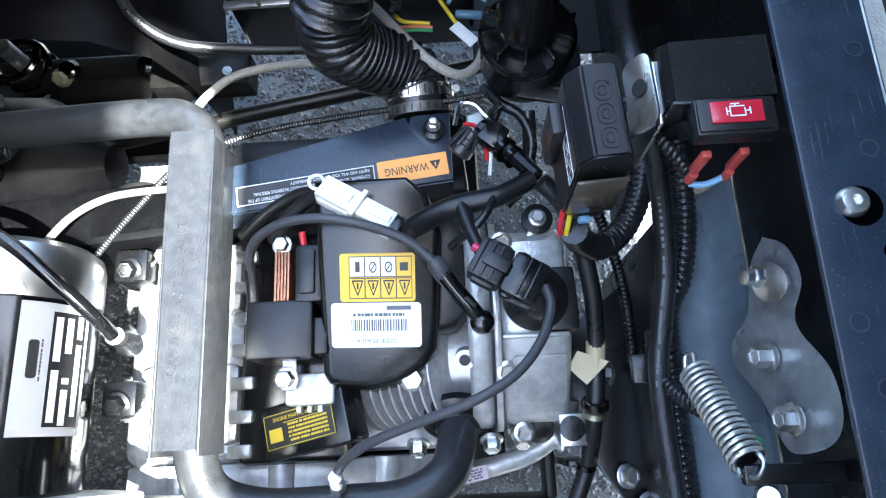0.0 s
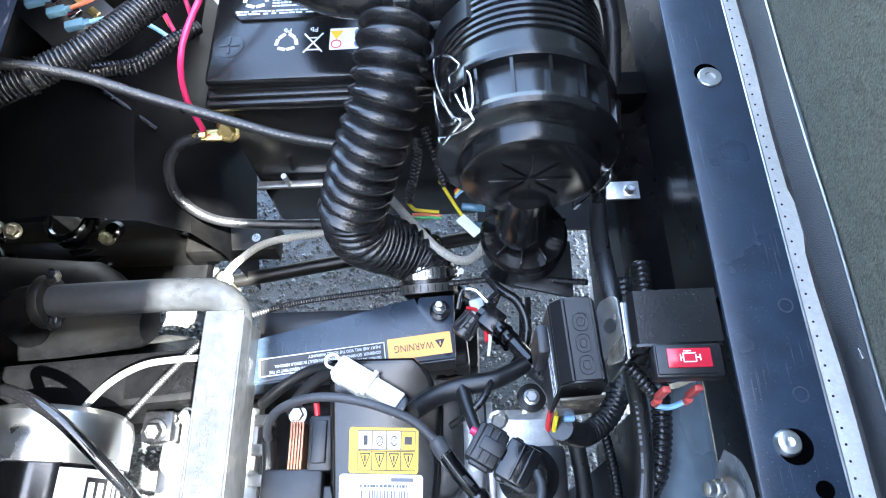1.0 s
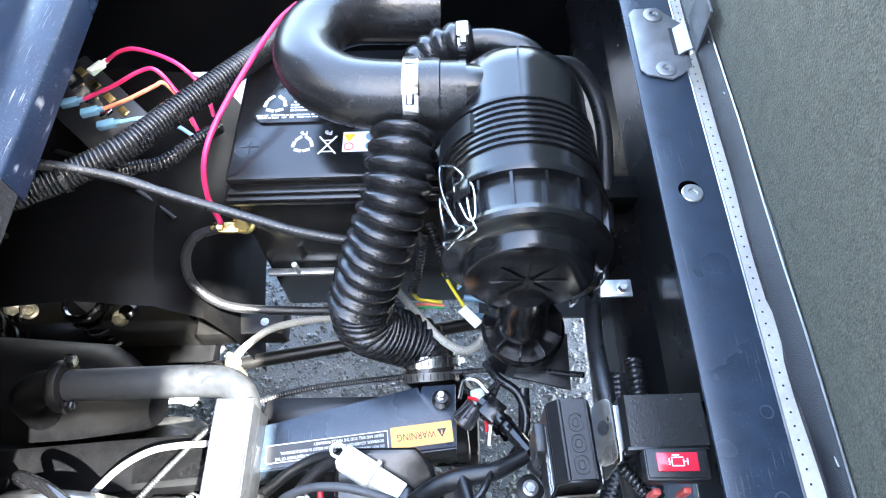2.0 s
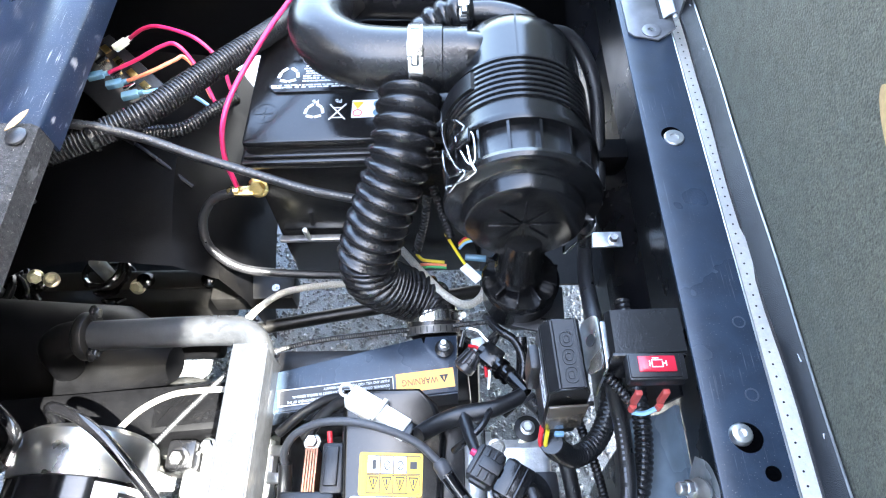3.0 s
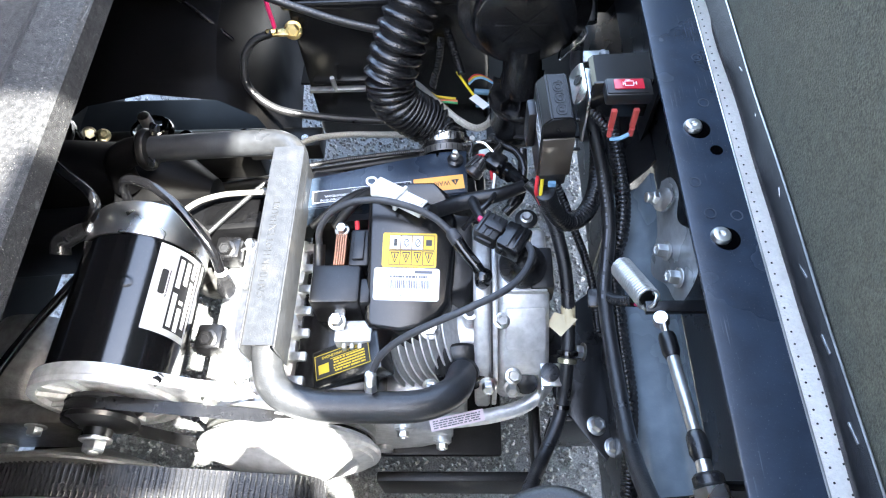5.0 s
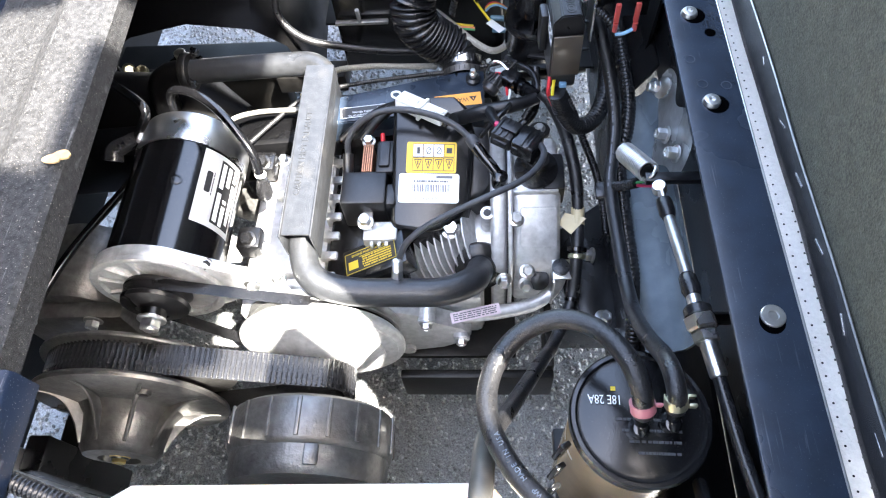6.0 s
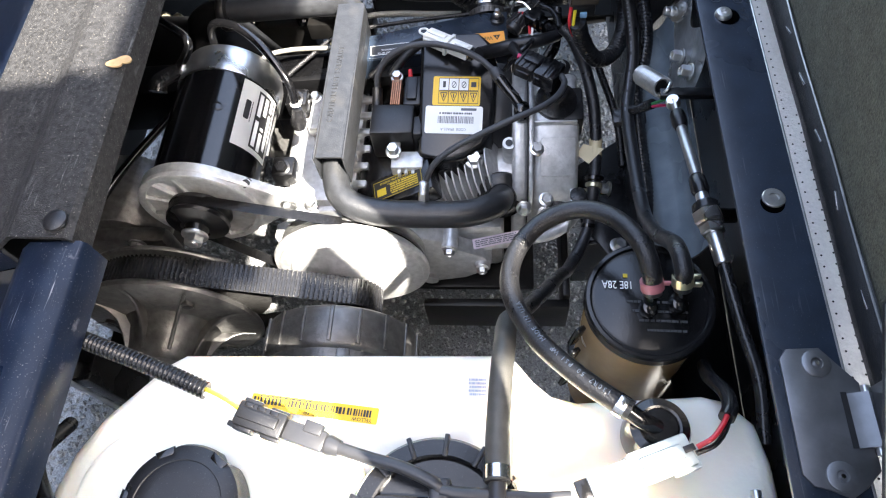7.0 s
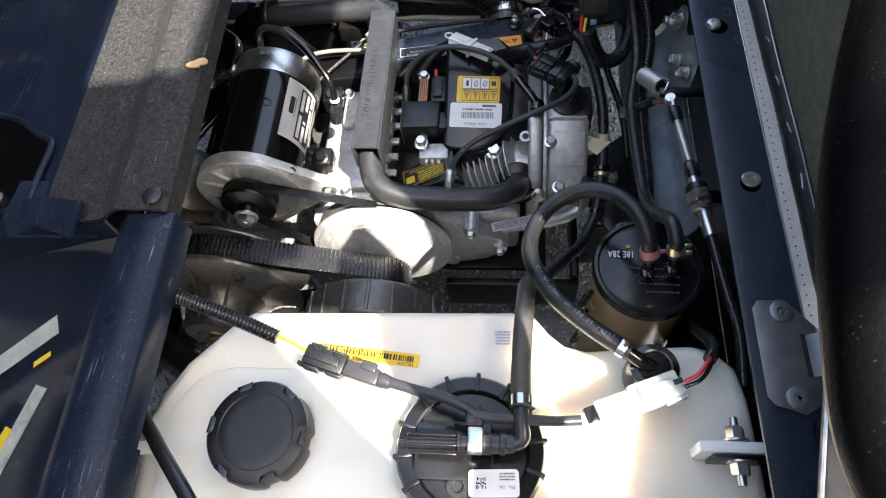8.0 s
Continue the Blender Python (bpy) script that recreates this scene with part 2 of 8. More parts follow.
def part(name, bm, material, parent=None, label="", angle=35):
    """Links a bmesh, built in world metres, as one mesh under parent."""
    if parent is not None:
        bmesh.ops.translate(bm, verts=bm.verts, vec=-origin_of(parent))
    bmesh.ops.recalc_face_normals(bm, faces=bm.faces)
    me = bpy.data.meshes.new(name)
    for f in bm.faces:
        f.smooth = True
    bm.to_mesh(me)
    bm.free()
    me.set_sharp_from_angle(angle=radians(angle))
    me.materials.append(material)
    ob = new(name, me)
    ob.parent = parent
    if label:
        ob["label"] = label
    return ob


def whole(name, bm, material, label, category, group="", kind="", angle=35):
    return tagged(part(name, bm, material, None, "", angle), label, category, group, kind)


def B():
    return bmesh.new()


def place(bm, before, m):
    if m is not None:
        vs = [v for v in bm.verts if v not in before]
        bmesh.ops.transform(bm, matrix=m, verts=vs)


def box(bm, a, b, bev=0.0, m=None, seg=2):
    """A box between corners a and b, its edges rounded by bev, moved by m."""
    c = [(x + y) / 2 for x, y in zip(a, b)]
    s = [abs(y - x) for x, y in zip(a, b)]
    mm = Matrix.Translation(c) @ Matrix.Diagonal((*s, 1))
    vs = bmesh.ops.create_cube(bm, size=1.0, matrix=mm)["verts"]
    if bev:
        es = list({e for v in vs for e in v.link_edges})
        vs = list({v for f in bmesh.ops.bevel(bm, geom=es, offset=bev, segments=seg, profile=0.5, affect="EDGES")["faces"] for v in f.verts} | {v for v in vs if v.is_valid})
    if m is not None:
        bmesh.ops.transform(bm, matrix=m, verts=vs)
    return bm


def axes(axis):
    """A turn that takes z onto axis."""
    return Vector(axis).normalized().to_track_quat("Z", "Y").to_matrix().to_4x4()


def lathe(bm, prof, at=(0, 0, 0), axis=(0, 0, 1), seg=32, wave=None):
    """Turns a profile of (radius, height) about an axis through at. wave(angle, radius) may change the radius."""
    m = Matrix.Translation(at) @ axes(axis)
    rings = []
    for r, h in prof:
        if r <= 1e-6:
            rings.append([bm.verts.new(m @ Vector((0, 0, h)))])
        else:
            rr = [wave(2 * math.pi * i / seg, r) if wave else r for i in range(seg)]
            rings.append([bm.verts.new(m @ Vector((q * math.cos(2 * math.pi * i / seg), q * math.sin(2 * math.pi * i / seg), h))) for i, q in enumerate(rr)])
    for u, w in zip(rings, rings[1:]):
        for i in range(seg):
            j = (i + 1) % seg
            ids = [u[i % len(u)], u[j % len(u)], w[j % len(w)], w[i % len(w)]]
            ids = list(dict.fromkeys(ids))
            if len(ids) >= 3:
                bm.faces.new(ids)
    ends = () if prof[0] == prof[-1] else ((rings[0], prof[0]), (rings[-1], prof[-1]))
    for ring, (r, _) in ends:
        if r > 1e-6:
            bm.faces.new(ring)
    return bm


def cyl(bm, a, b, r, seg=24, bev=0.0):
    a, b = Vector(a), Vector(b)
    h = (b - a).length
    bev = min(bev, r * 0.5, h * 0.4)
    prof = [(r, 0), (r, h)] if not bev else [(r - bev, 0), (r - bev * 0.3, bev * 0.3), (r, bev), (r, h - bev), (r - bev * 0.3, h - bev * 0.3), (r - bev, h)]
    return lathe(bm, prof, a, b - a, seg)


def spline(pts, per=8):
    """Points of a smooth curve through pts."""
    p = [Vector(q) for q in pts]
    if len(p) == 2:
        return [p[0].lerp(p[1], i / per) for i in range(per + 1)]
    p = [2 * p[0] - p[1], *p, 2 * p[-1] - p[-2]]
    out = []
    for k in range(1, len(p) - 2):
        for i in range(per):
            s = i / per
            out.append(0.5 * (2 * p[k] + (p[k + 1] - p[k - 1]) * s + (2 * p[k - 1] - 5 * p[k] + 4 * p[k + 1] - p[k + 2]) * s * s + (3 * p[k] - p[k - 1] - 3 * p[k + 1] + p[k + 2]) * s ** 3))
    return out + [p[-2]]


def tube(bm, pts, r, seg=12, per=8, ripple=None, smooth=True, cap=True):
    """A round tube along pts. r: radius or function of the share of its length. ripple: (pitch, depth) of corrugation."""
    c = spline(pts, per) if smooth else [Vector(q) for q in pts]
    if ripple:
        lens = [0.0]
        for a, b in zip(c, c[1:]):
            lens.append(lens[-1] + (b - a).length)
        n = max(8, int(lens[-1] / ripple[0] * 8))
        fine, k = [], 0
        for i in range(n + 1):
            s = lens[-1] * i / n
            while k < len(lens) - 2 and lens[k + 1] < s:
                k += 1
            fine.append(c[k].lerp(c[k + 1], (s - lens[k]) / max(1e-9, lens[k + 1] - lens[k])))
        c = fine
    d = (c[1] - c[0]).normalized()
    u = d.orthogonal().normalized()
    rings, run, total = [], 0.0, sum((b - a).length for a, b in zip(c, c[1:]))
    for i, q in enumerate(c):
        e = (c[min(i + 1, len(c) - 1)] - c[max(i - 1, 0)]).normalized()
        u = (u - e * u.dot(e)).normalized()
        w = e.cross(u)
        if i:
            run += (q - c[i - 1]).length
        rr = r(run / total) if callable(r) else r
        if ripple:
            rr += ripple[1] * (abs(math.sin(math.pi * run / ripple[0])) ** 0.8 - 0.5)
        rings.append([bm.verts.new(q + rr * (u * math.cos(2 * math.pi * k / seg) + w * math.sin(2 * math.pi * k / seg))) for k in range(seg)])
    for a, b in zip(rings, rings[1:]):
        for k in range(seg):
            bm.faces.new((a[k], a[(k + 1) % seg], b[(k + 1) % seg], b[k]))
    if cap:
        bm.faces.new(rings[0])
        bm.faces.new(rings[-1])
    return bm


def prism(bm, outline, thick, m=None, bev=0.0, seg=2):
    """A flat outline in xy pushed up by thick, its rims rounded by bev."""
    vs = [bm.verts.new((x, y, 0)) for x, y in outline]
    f = bm.faces.new(vs)
    top = bmesh.ops.extrude_face_region(bm, geom=[f])["geom"]
    up = [v for v in top if isinstance(v, bmesh.types.BMVert)]
    bmesh.ops.translate(bm, verts=up, vec=(0, 0, thick))
    every = vs + up
    if bev:
        es = [e for e in {e for v in every for e in v.link_edges} if abs((e.verts[0].co - e.verts[1].co).z) < 1e-6]
        got = bmesh.ops.bevel(bm, geom=es, offset=bev, segments=seg, profile=0.5, affect="EDGES")["faces"]
        every = list({v for g in got for v in g.verts} | {v for v in every if v.is_valid})
    if m is not None:
        bmesh.ops.transform(bm, matrix=m, verts=every)
    return bm


def rounded(w, h, r, n=5, cx=0.0, cy=0.0):
    """The outline of a rounded rectangle."""
    out = []
    for sx, sy, a0 in ((1, 1, 0), (-1, 1, 90), (-1, -1, 180), (1, -1, 270)):
        for i in range(n + 1):
            a = radians(a0 + 90 * i / n)
            out.append((cx + sx * (w / 2 - r) + r * math.cos(a), cy + sy * (h / 2 - r) + r * math.sin(a)))
    return out


def hexhead(bm, at, axis, r=0.006, h=0.005, washer=True):
    m = Matrix.Translation(at) @ axes(axis)
    lo = 0.0
    if washer:
        lathe(bm, [(r * 1.35, 0), (r * 1.35, r * 0.2), (r * 1.2, r * 0.3)], at, axis, 20)
        lo = r * 0.25
    prof = [(r, lo), (r, lo + h * 0.82), (r * 0.86, lo + h), (r * 0.6, lo + h), (r * 0.55, lo + h * 0.9), (0, lo + h * 0.9)]
    lathe(bm, prof, at, axis, 6)
    return bm


def panhead(bm, at, axis, r=0.008, h=0.003):
    lathe(bm, [(r, 0), (r * 0.97, h * 0.4), (r * 0.8, h * 0.85), (r * 0.45, h), (r * 0.34, h), (r * 0.3, h * 0.45), (0, h * 0.45)], at, axis, 24)
    return bm


def plane_at(at, xdir, normal):
    """A pose whose x runs along xdir and whose z is normal."""
    n = Vector(normal).normalized()
    x = Vector(xdir)
    x = (x - n * x.dot(n)).normalized()
    m = Matrix((x, n.cross(x), n)).transposed().to_4x4()
    m.translation = at
    return m


def words(body, size, m, material, parent, name="lettering", align="CENTER", stretch=1.0, thick=0.00012):
    cu = bpy.data.curves.new(name, "FONT")
    cu.body, cu.size, cu.align_x, cu.align_y, cu.extrude, cu.resolution_u = body, size, align, "CENTER", thick, 2
    tmp = bpy.data.objects.new(name, cu)
    scene.collection.objects.link(tmp)
    me = bpy.data.meshes.new_from_object(tmp)
    bpy.data.objects.remove(tmp)
    bm = bmesh.new()
    bm.from_mesh(me)
    bpy.data.meshes.remove(me)
    bmesh.ops.transform(bm, matrix=m @ Matrix.Diagonal((stretch, 1, 1, 1)), verts=bm.verts)
    return part(name, bm, material, parent)


def bars(rows, m, material, parent, name="small_print", thick=0.00015):
    """Flat bars (x, y, width, height) on the plane m: print too small to read, barcodes, drawn signs."""
    bm = B()
    for x, y, w, h in rows:
        box(bm, (x - w / 2, y - h / 2, 0), (x + w / 2, y + h / 2, thick))
    bmesh.ops.transform(bm, matrix=m, verts=bm.verts)
    return part(name, bm, material, parent)


def barcode(w, h, n, seed):
    r = random.Random(seed)
    out, x = [], -w / 2
    while x < w / 2:
        b = r.uniform(0.3, 1.0) * w / n
        out.append((x + b / 2, 0, b, h))
        x += b + r.uniform(0.35, 1.0) * w / n
    return out


def print_lines(w, h, n, seed, cover=0.75):
    """Rows of small bars in place of lines of small print."""
    r = random.Random(seed)
    out = []
    for k in range(n):
        y, x = h / 2 - (k + 0.5) * h / n, -w / 2
        while x < w / 2 - w * 0.04:
            b = min(r.uniform(0.03, 0.11) * w, w / 2 - x)
            out.append((x + b / 2, y, b, h / n * 0.55))
            x += b + w * (0.012 if r.random() < cover else 0.035)
    return out


def plate(name, w, h, r, m, material, parent, thick=0.0004, label=""):
    return part(name, prism(B(), rounded(w, h, r), thick, m), material, parent, label)


def clamp(parent, at, axis, r, wide=0.009, material=None, screw=(0, 0, 1), name="hose_clamp", label="stainless worm-drive hose clamp"):
    """A worm-drive clamp round a hose, with its slots and screw housing."""
    c = part(name, lathe(B(), [(r, -wide / 2), (r + 0.0012, -wide / 2), (r + 0.0012, wide / 2), (r, wide / 2), (r, -wide / 2)], at, axis, 36), material or STAINLESS, parent, label)
    a = Vector(axis).normalized()
    s = Vector(screw)
    s = (s - a * s.dot(a)).normalized()
    side = a.cross(s)
    p = Vector(at) + s * (r + 0.002)
    bm = B()
    box(bm, (-0.007, -wide * 0.55, -0.001), (0.007, wide * 0.55, 0.0035), 0.001, plane_at(p, side, s))
    part("screw_housing", bm, material or STAINLESS, c)
    bm = cyl(B(), p + side * 0.006 + s * 0.002, p + side * 0.014 + s * 0.002, 0.0032, 6)
    part("screw", bm, ZINC, c)
    bm = B()
    for i in range(26):
        ang = 2 * math.pi * i / 26
        d = s * math.cos(ang) + side * math.sin(ang)
        if d.dot(s) < 0.8:
            box(bm, (-wide * 0.36, -0.0006, 0), (wide * 0.36, 0.0006, 0.0003), 0, plane_at(Vector(at) + d * (r + 0.0012), a, d))
    part("slots", bm, BLACK_INK, c)
    return c


def hose(name, pts, r, material, label, category="hose", group="", ripple=None, seg=12):
    return whole(name, tube(B(), pts, r, seg, 8, ripple), material, label, category, group)


# ---- setting ----
def sheet(bm, line, thick, y0, y1, shift=0.0):
    """A bent sheet: a line of (x, z) with thickness, drawn out along y; shift moves its far end in x."""
    p = [Vector((x, z)) for x, z in line]
    off = []
    for i, q in enumerate(p):
        d = (p[min(i + 1, len(p) - 1)] - p[max(i - 1, 0)]).normalized()
        off.append(q + Vector((d.y, -d.x)) * thick)
    ring = p + off[::-1]
    a = [bm.verts.new((q.x, y0, q.y)) for q in ring]
    b = [bm.verts.new((q.x + shift, y1, q.y)) for q in ring]
    n = len(ring)
    for i in range(n):
        j = (i + 1) % n
        bm.faces.new((a[i], a[j], b[j], b[i]))
    h = len(p)
    for r in (a, b):
        for i in range(h - 1):
            bm.faces.new((r[i], r[i + 1], r[n - 2 - i], r[n - 1 - i]))
    return bm


def sheet_y(bm, line, thick, x0, x1):
    """The same with a line of (y, z), drawn out along x."""
    before = set(bm.verts)
    sheet(bm, line, thick, x0, x1)
    for v in bm.verts:
        if v not in before:
            v.co = Vector((v.co.y, v.co.x, v.co.z))
    return bm


bm = B()
bmesh.ops.create_grid(bm, x_segments=2, y_segments=2, size=60)
whole("ground", bm, ASPHALT, "grey asphalt of a car park", "ground", kind="structure")

# unseen pillar, added to keep the sun off the near corner of the bay
whole("shade_pillar", box(B(), (0, -0.1, 0), (0.62, 0.1, 3.4), 0.01, pose(0.665, -0.908, 0, 0, 0, 229)), ASPHALT, "unseen pillar added to shade the near corner", "wall", kind="structure")

# unseen roof, added with openings that let sun patches into the bay
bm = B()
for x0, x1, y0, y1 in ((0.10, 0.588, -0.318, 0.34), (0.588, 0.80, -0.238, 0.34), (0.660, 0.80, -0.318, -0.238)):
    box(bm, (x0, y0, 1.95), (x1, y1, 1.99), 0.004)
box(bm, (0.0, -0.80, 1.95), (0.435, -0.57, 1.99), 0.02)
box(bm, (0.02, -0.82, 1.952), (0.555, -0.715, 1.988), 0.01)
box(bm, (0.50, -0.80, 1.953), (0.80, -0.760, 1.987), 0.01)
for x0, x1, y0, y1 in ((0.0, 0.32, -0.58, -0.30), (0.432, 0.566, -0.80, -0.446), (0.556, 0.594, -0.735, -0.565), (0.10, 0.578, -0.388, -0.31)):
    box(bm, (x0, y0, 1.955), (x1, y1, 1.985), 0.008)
whole("shade_roof", bm, TEXTURED, "unseen slatted roof added to shape the sunlight", "roof", kind="structure")

# unseen posts, added only to carry the shading roof
for x, y in ((0.77, 0.31), (0.77, -0.765)):
    whole("shade_roof_post", cyl(B(), (x, y, 0), (x, y, 1.96), 0.016, 16), BLACK_STEEL, "unseen post added under the shading roof", "post", kind="structure")

# unseen panel behind the seat box, added to hide the sky from the ledge
whole("sky_block_west", sheet(B(), [(-0.66, 0.44), (-0.70, 0.90), (-0.74, 1.45)], 0.02, -0.75, 0.95), DEEP_BLACK, "unseen dark panel added to block sky light", "wall", kind="structure")

# unseen wall, added to cut sky light from behind the camera
whole("sky_block_far", box(B(), (-5.0, -2.3, 0), (0.3, -2.1, 3.0), 0.01), ASPHALT, "unseen wall added to cut the sky light", "wall", kind="structure")

# right-hand frame rail of the seat box
rail = thing("frame_rail", (0.253, 0.1, 0.39), "dark navy powder-coated steel seat-box rail with bolts", "frame rail")
part("flange", box(B(), (0.2335, -0.75, 0.5665), (0.274, 0.95, 0.570), 0.0012), NAVY, rail)
# web in black instead of navy: shade under the flange put into the colour
part("web", box(B(), (0.262, -0.75, 0.44), (0.2655, 0.95, 0.566)), BLACK_STEEL, rail, "rail web painted black for its shade")
part("lower_lip", sheet(B(), [(0.2625, 0.436), (0.2585, 0.420), (0.2540, 0.4105), (0.2480, 0.4065), (0.2462, 0.4050), (0.2345, 0.4000), (0.2310, 0.3960), (0.2300, 0.385)], 0.004, -0.075, 0.205), LIP_SHEEN, rail, "curved lower lip, sky sheen painted in grey-blue")
# both lip ends coloured black to stand in for their shade
part("end_lip", sheet(B(), [(0.2625, 0.436), (0.2585, 0.420), (0.2540, 0.4105), (0.2462, 0.4050), (0.2345, 0.4000), (0.2310, 0.3960), (0.2300, 0.385)], 0.004, -0.75, -0.0765), DEEP_BLACK, rail, "lip end painted black for its shade")
part("upper_lip", sheet(B(), [(0.2625, 0.452), (0.256, 0.437), (0.246, 0.420), (0.238, 0.402), (0.236, 0.385)], 0.003, 0.207, 0.95), BLACK_STEEL, rail)
for x, y in ((0.2500, 0.142), (0.2510, 0.051)):
    part("hole", lathe(B(), [(0.0085, 0), (0.0085, 0.0003), (0, 0.0003)], (x + 0.0035, y - 0.0015, 0.570), (0, 0, 1), 24), VOID, rail)
    part("bolt", panhead(B(), (x, y, 0.5703), (0, 0, 1), 0.0065, 0.004), ZINC, rail, "zinc button-head bolt")
for x, y, s in ((0.2540, 0.360, 1), (0.2570, -0.115, -1)):
    part("hole", lathe(B(), [(0.0075, 0), (0.0075, 0.0003), (0, 0.0003)], (x - 0.001, y + 0.0035 * s, 0.570), (0, 0, 1), 24), VOID, rail)
    b = part("bolt", lathe(B(), [(0.0072, 0), (0.0072, 0.001), (0.0066, 0.0016), (0.0033, 0.0018), (0.003, 0.0006), (0, 0.0006)], (x, y, 0.5703), (0, 0, 1), 28), GREY_ZINC, rail, "flat zinc rivet head")
part("hole", lathe(B(), [(0.0042, 0), (0.0042, 0.0003), (0, 0.0003)], (0.2625, 0.121, 0.570), (0, 0, 1), 20), VOID, rail)

for x, y in ((0.2655, 0.211), (0.248, 0.069), (0.2645, 0.067), (0.243, 0.094), (0.262, 0.165)):
    part("water_ring", lathe(B(), [(0.0040, 0), (0.0040, 0.0002), (0.0031, 0.0002), (0.0031, 0), (0.0040, 0)], (x, y, 0.5701), (0, 0, 1), 24), STAIN_RING, rail, "faint dried water ring")

# panel in front of the rail, under the seat's edge
kick = thing("kick_panel", (0.30, 0.1, 0.40), "pale grey perforated vinyl panel beneath the seat edge", "panel")
part("face", box(B(), (0.2665, -0.30, 0.538), (0.345, 0.95, 0.544), 0.002), PALE_VINYL, kick)
bm = B()
for i in range(130):
    y = -0.29 + i * 0.0082
    lathe(bm, [(0.0007, 0), (0.0007, 0.0002), (0, 0.0002)], (0.2910, y, 0.5441), (0, 0, 1), 10)
    if y < -0.02:
        lathe(bm, [(0.0007, 0), (0.0007, 0.0002), (0, 0.0002)], (0.2990, y + 0.002, 0.5441), (0, 0, 1), 10)
part("perforation", bm, BLACK_INK, kick)
part("skirt", box(B(), (0.341, -0.5, 0.06), (0.345, 0.95, 0.537)), VINYL, kick)

# opened seat, standing on its edge beside the rail
LEAN_IN = 0.10


def seat_x(z):
    return 0.290 - LEAN_IN * (z - 0.59)


seat = thing("seat", (0.31, 0.2, 0.545), "tipped-up seat with its dark board underside and stapled vinyl edge", "seat")
bm = B()
ends = [(0.583, -0.310), (0.70, -0.305), (0.80, -0.285), (0.90, -0.262), (1.035, -0.250)]
rows = [[bm.verts.new((seat_x(z) + o, y, z)) for o, y in ((0, y0), (0, 0.95), (0.012, 0.95), (0.012, y0))] for z, y0 in ends]
for a, b in zip(rows, rows[1:]):
    for i in range(4):
        bm.faces.new((a[i], a[(i + 1) % 4], b[(i + 1) % 4], b[i]))
bm.faces.new(rows[0])
bm.faces.new(rows[-1])
part("board", bm, SEAT_BOARD, seat, "dark fuzzy seat board")
bm = B()
sheet(bm, [(seat_x(0.57) + 0.03, 0.556), (seat_x(0.57) + 0.09, 0.60), (seat_x(1.03) + 0.10, 0.99), (seat_x(1.03) + 0.06, 1.035), (seat_x(1.03) + 0.013, 1.04), (seat_x(0.58) + 0.013, 0.575)], 0.004, -0.245, 0.95)
part("cushion", bm, VINYL, seat, "black vinyl cushion")
# the vinyl turned over the board's edge, slightly wavy
bm = B()
rows = []
r = random.Random(4)
for i in range(127):
    y = -0.31 + i * 0.01
    w = 0.0010 * math.sin(y * 26) + 0.0006 * math.sin(y * 61 + 1)
    notch = 0.006 if abs(y - 0.262) < 0.012 else 0.0
    f = min(1.0, max(0.0, (y + 0.02) / 0.22))
    f = 0.8 + 0.3 * f * f * (3 - 2 * f)
    b = 0.004 + 0.005 * min(1.0, max(0.0, (y - 0.02) / 0.2))
    line = [(seat_x(0.592) - 0.0012, 0.5915 + w), (seat_x(0.587) - 0.003 - 0.3 * b, 0.588 + w), (seat_x(0.575) - 0.0045 - w + 0.002 * f - b, 0.572 + w + 0.006 * f), (seat_x(0.56) - 0.003 - w + 0.003 * f - 1.2 * b, 0.556 + w + notch * 0.5 + 0.013 * f), (seat_x(0.556) + 0.008 + 0.003 * f - b, 0.5495 + w + 0.016 * f), (seat_x(0.556) + 0.03, 0.556 + 0.014 * f)]
    rows.append([bm.verts.new((x, y, z)) for x, z in line])
for a, b in zip(rows, rows[1:]):
    for i in range(len(a) - 1):
        bm.faces.new((a[i], a[i + 1], b[i + 1], b[i]))
part("vinyl_edge", bm, VINYL, seat, "wavy grey-black vinyl edge")
for i in range(24):
    y = -0.29 + i * 0.052 + r.uniform(-0.008, 0.008)
    part("staple", box(B(), (-0.0062, -0.0008, 0), (0.0062, 0.0008, 0.0014), 0.0003, plane_at((seat_x(0.587) - 0.0036, y, 0.5865), (0, 1, r.uniform(-0.4, 0.4)), (-1, 0, 0))), STAINLESS, seat)
part("vinyl_hem", tube(B(), [(seat_x(0.592) - 0.0022, -0.30 + 0.05 * k, 0.5922 + 0.0008 * math.sin(k * 1.9)) for k in range(25)], 0.0007, 6, 4), GREY_ZINC, seat, "thin pale cut edge of the vinyl")
# sunlit spot on the board, painted as a thin tan plate
bm = B()
n = 14
pts = [(0.0074 * math.sin(math.pi * i / n) * (1 if s else -1), 0.024 * math.cos(math.pi * i / n)) for s in (1, 0) for i in (range(n) if s else range(n, 0, -1))]
prism(bm, pts, 0.0006, plane_at((seat_x(0.7335) - 0.0012, 0.2125, 0.7335), (0, -0.29, 0.96), (-1, 0, -0.1)))
part("patch", bm, LEAF, seat, "pale tan leaf-shaped patch painting a sunlit spot")

part("worn_edge", tube(B(), [(0.2738, y / 20, 0.5698) for y in range(-14, 19, 2)], 0.0008, 6, 2), GREY_ZINC, rail, "thin bright worn edge")

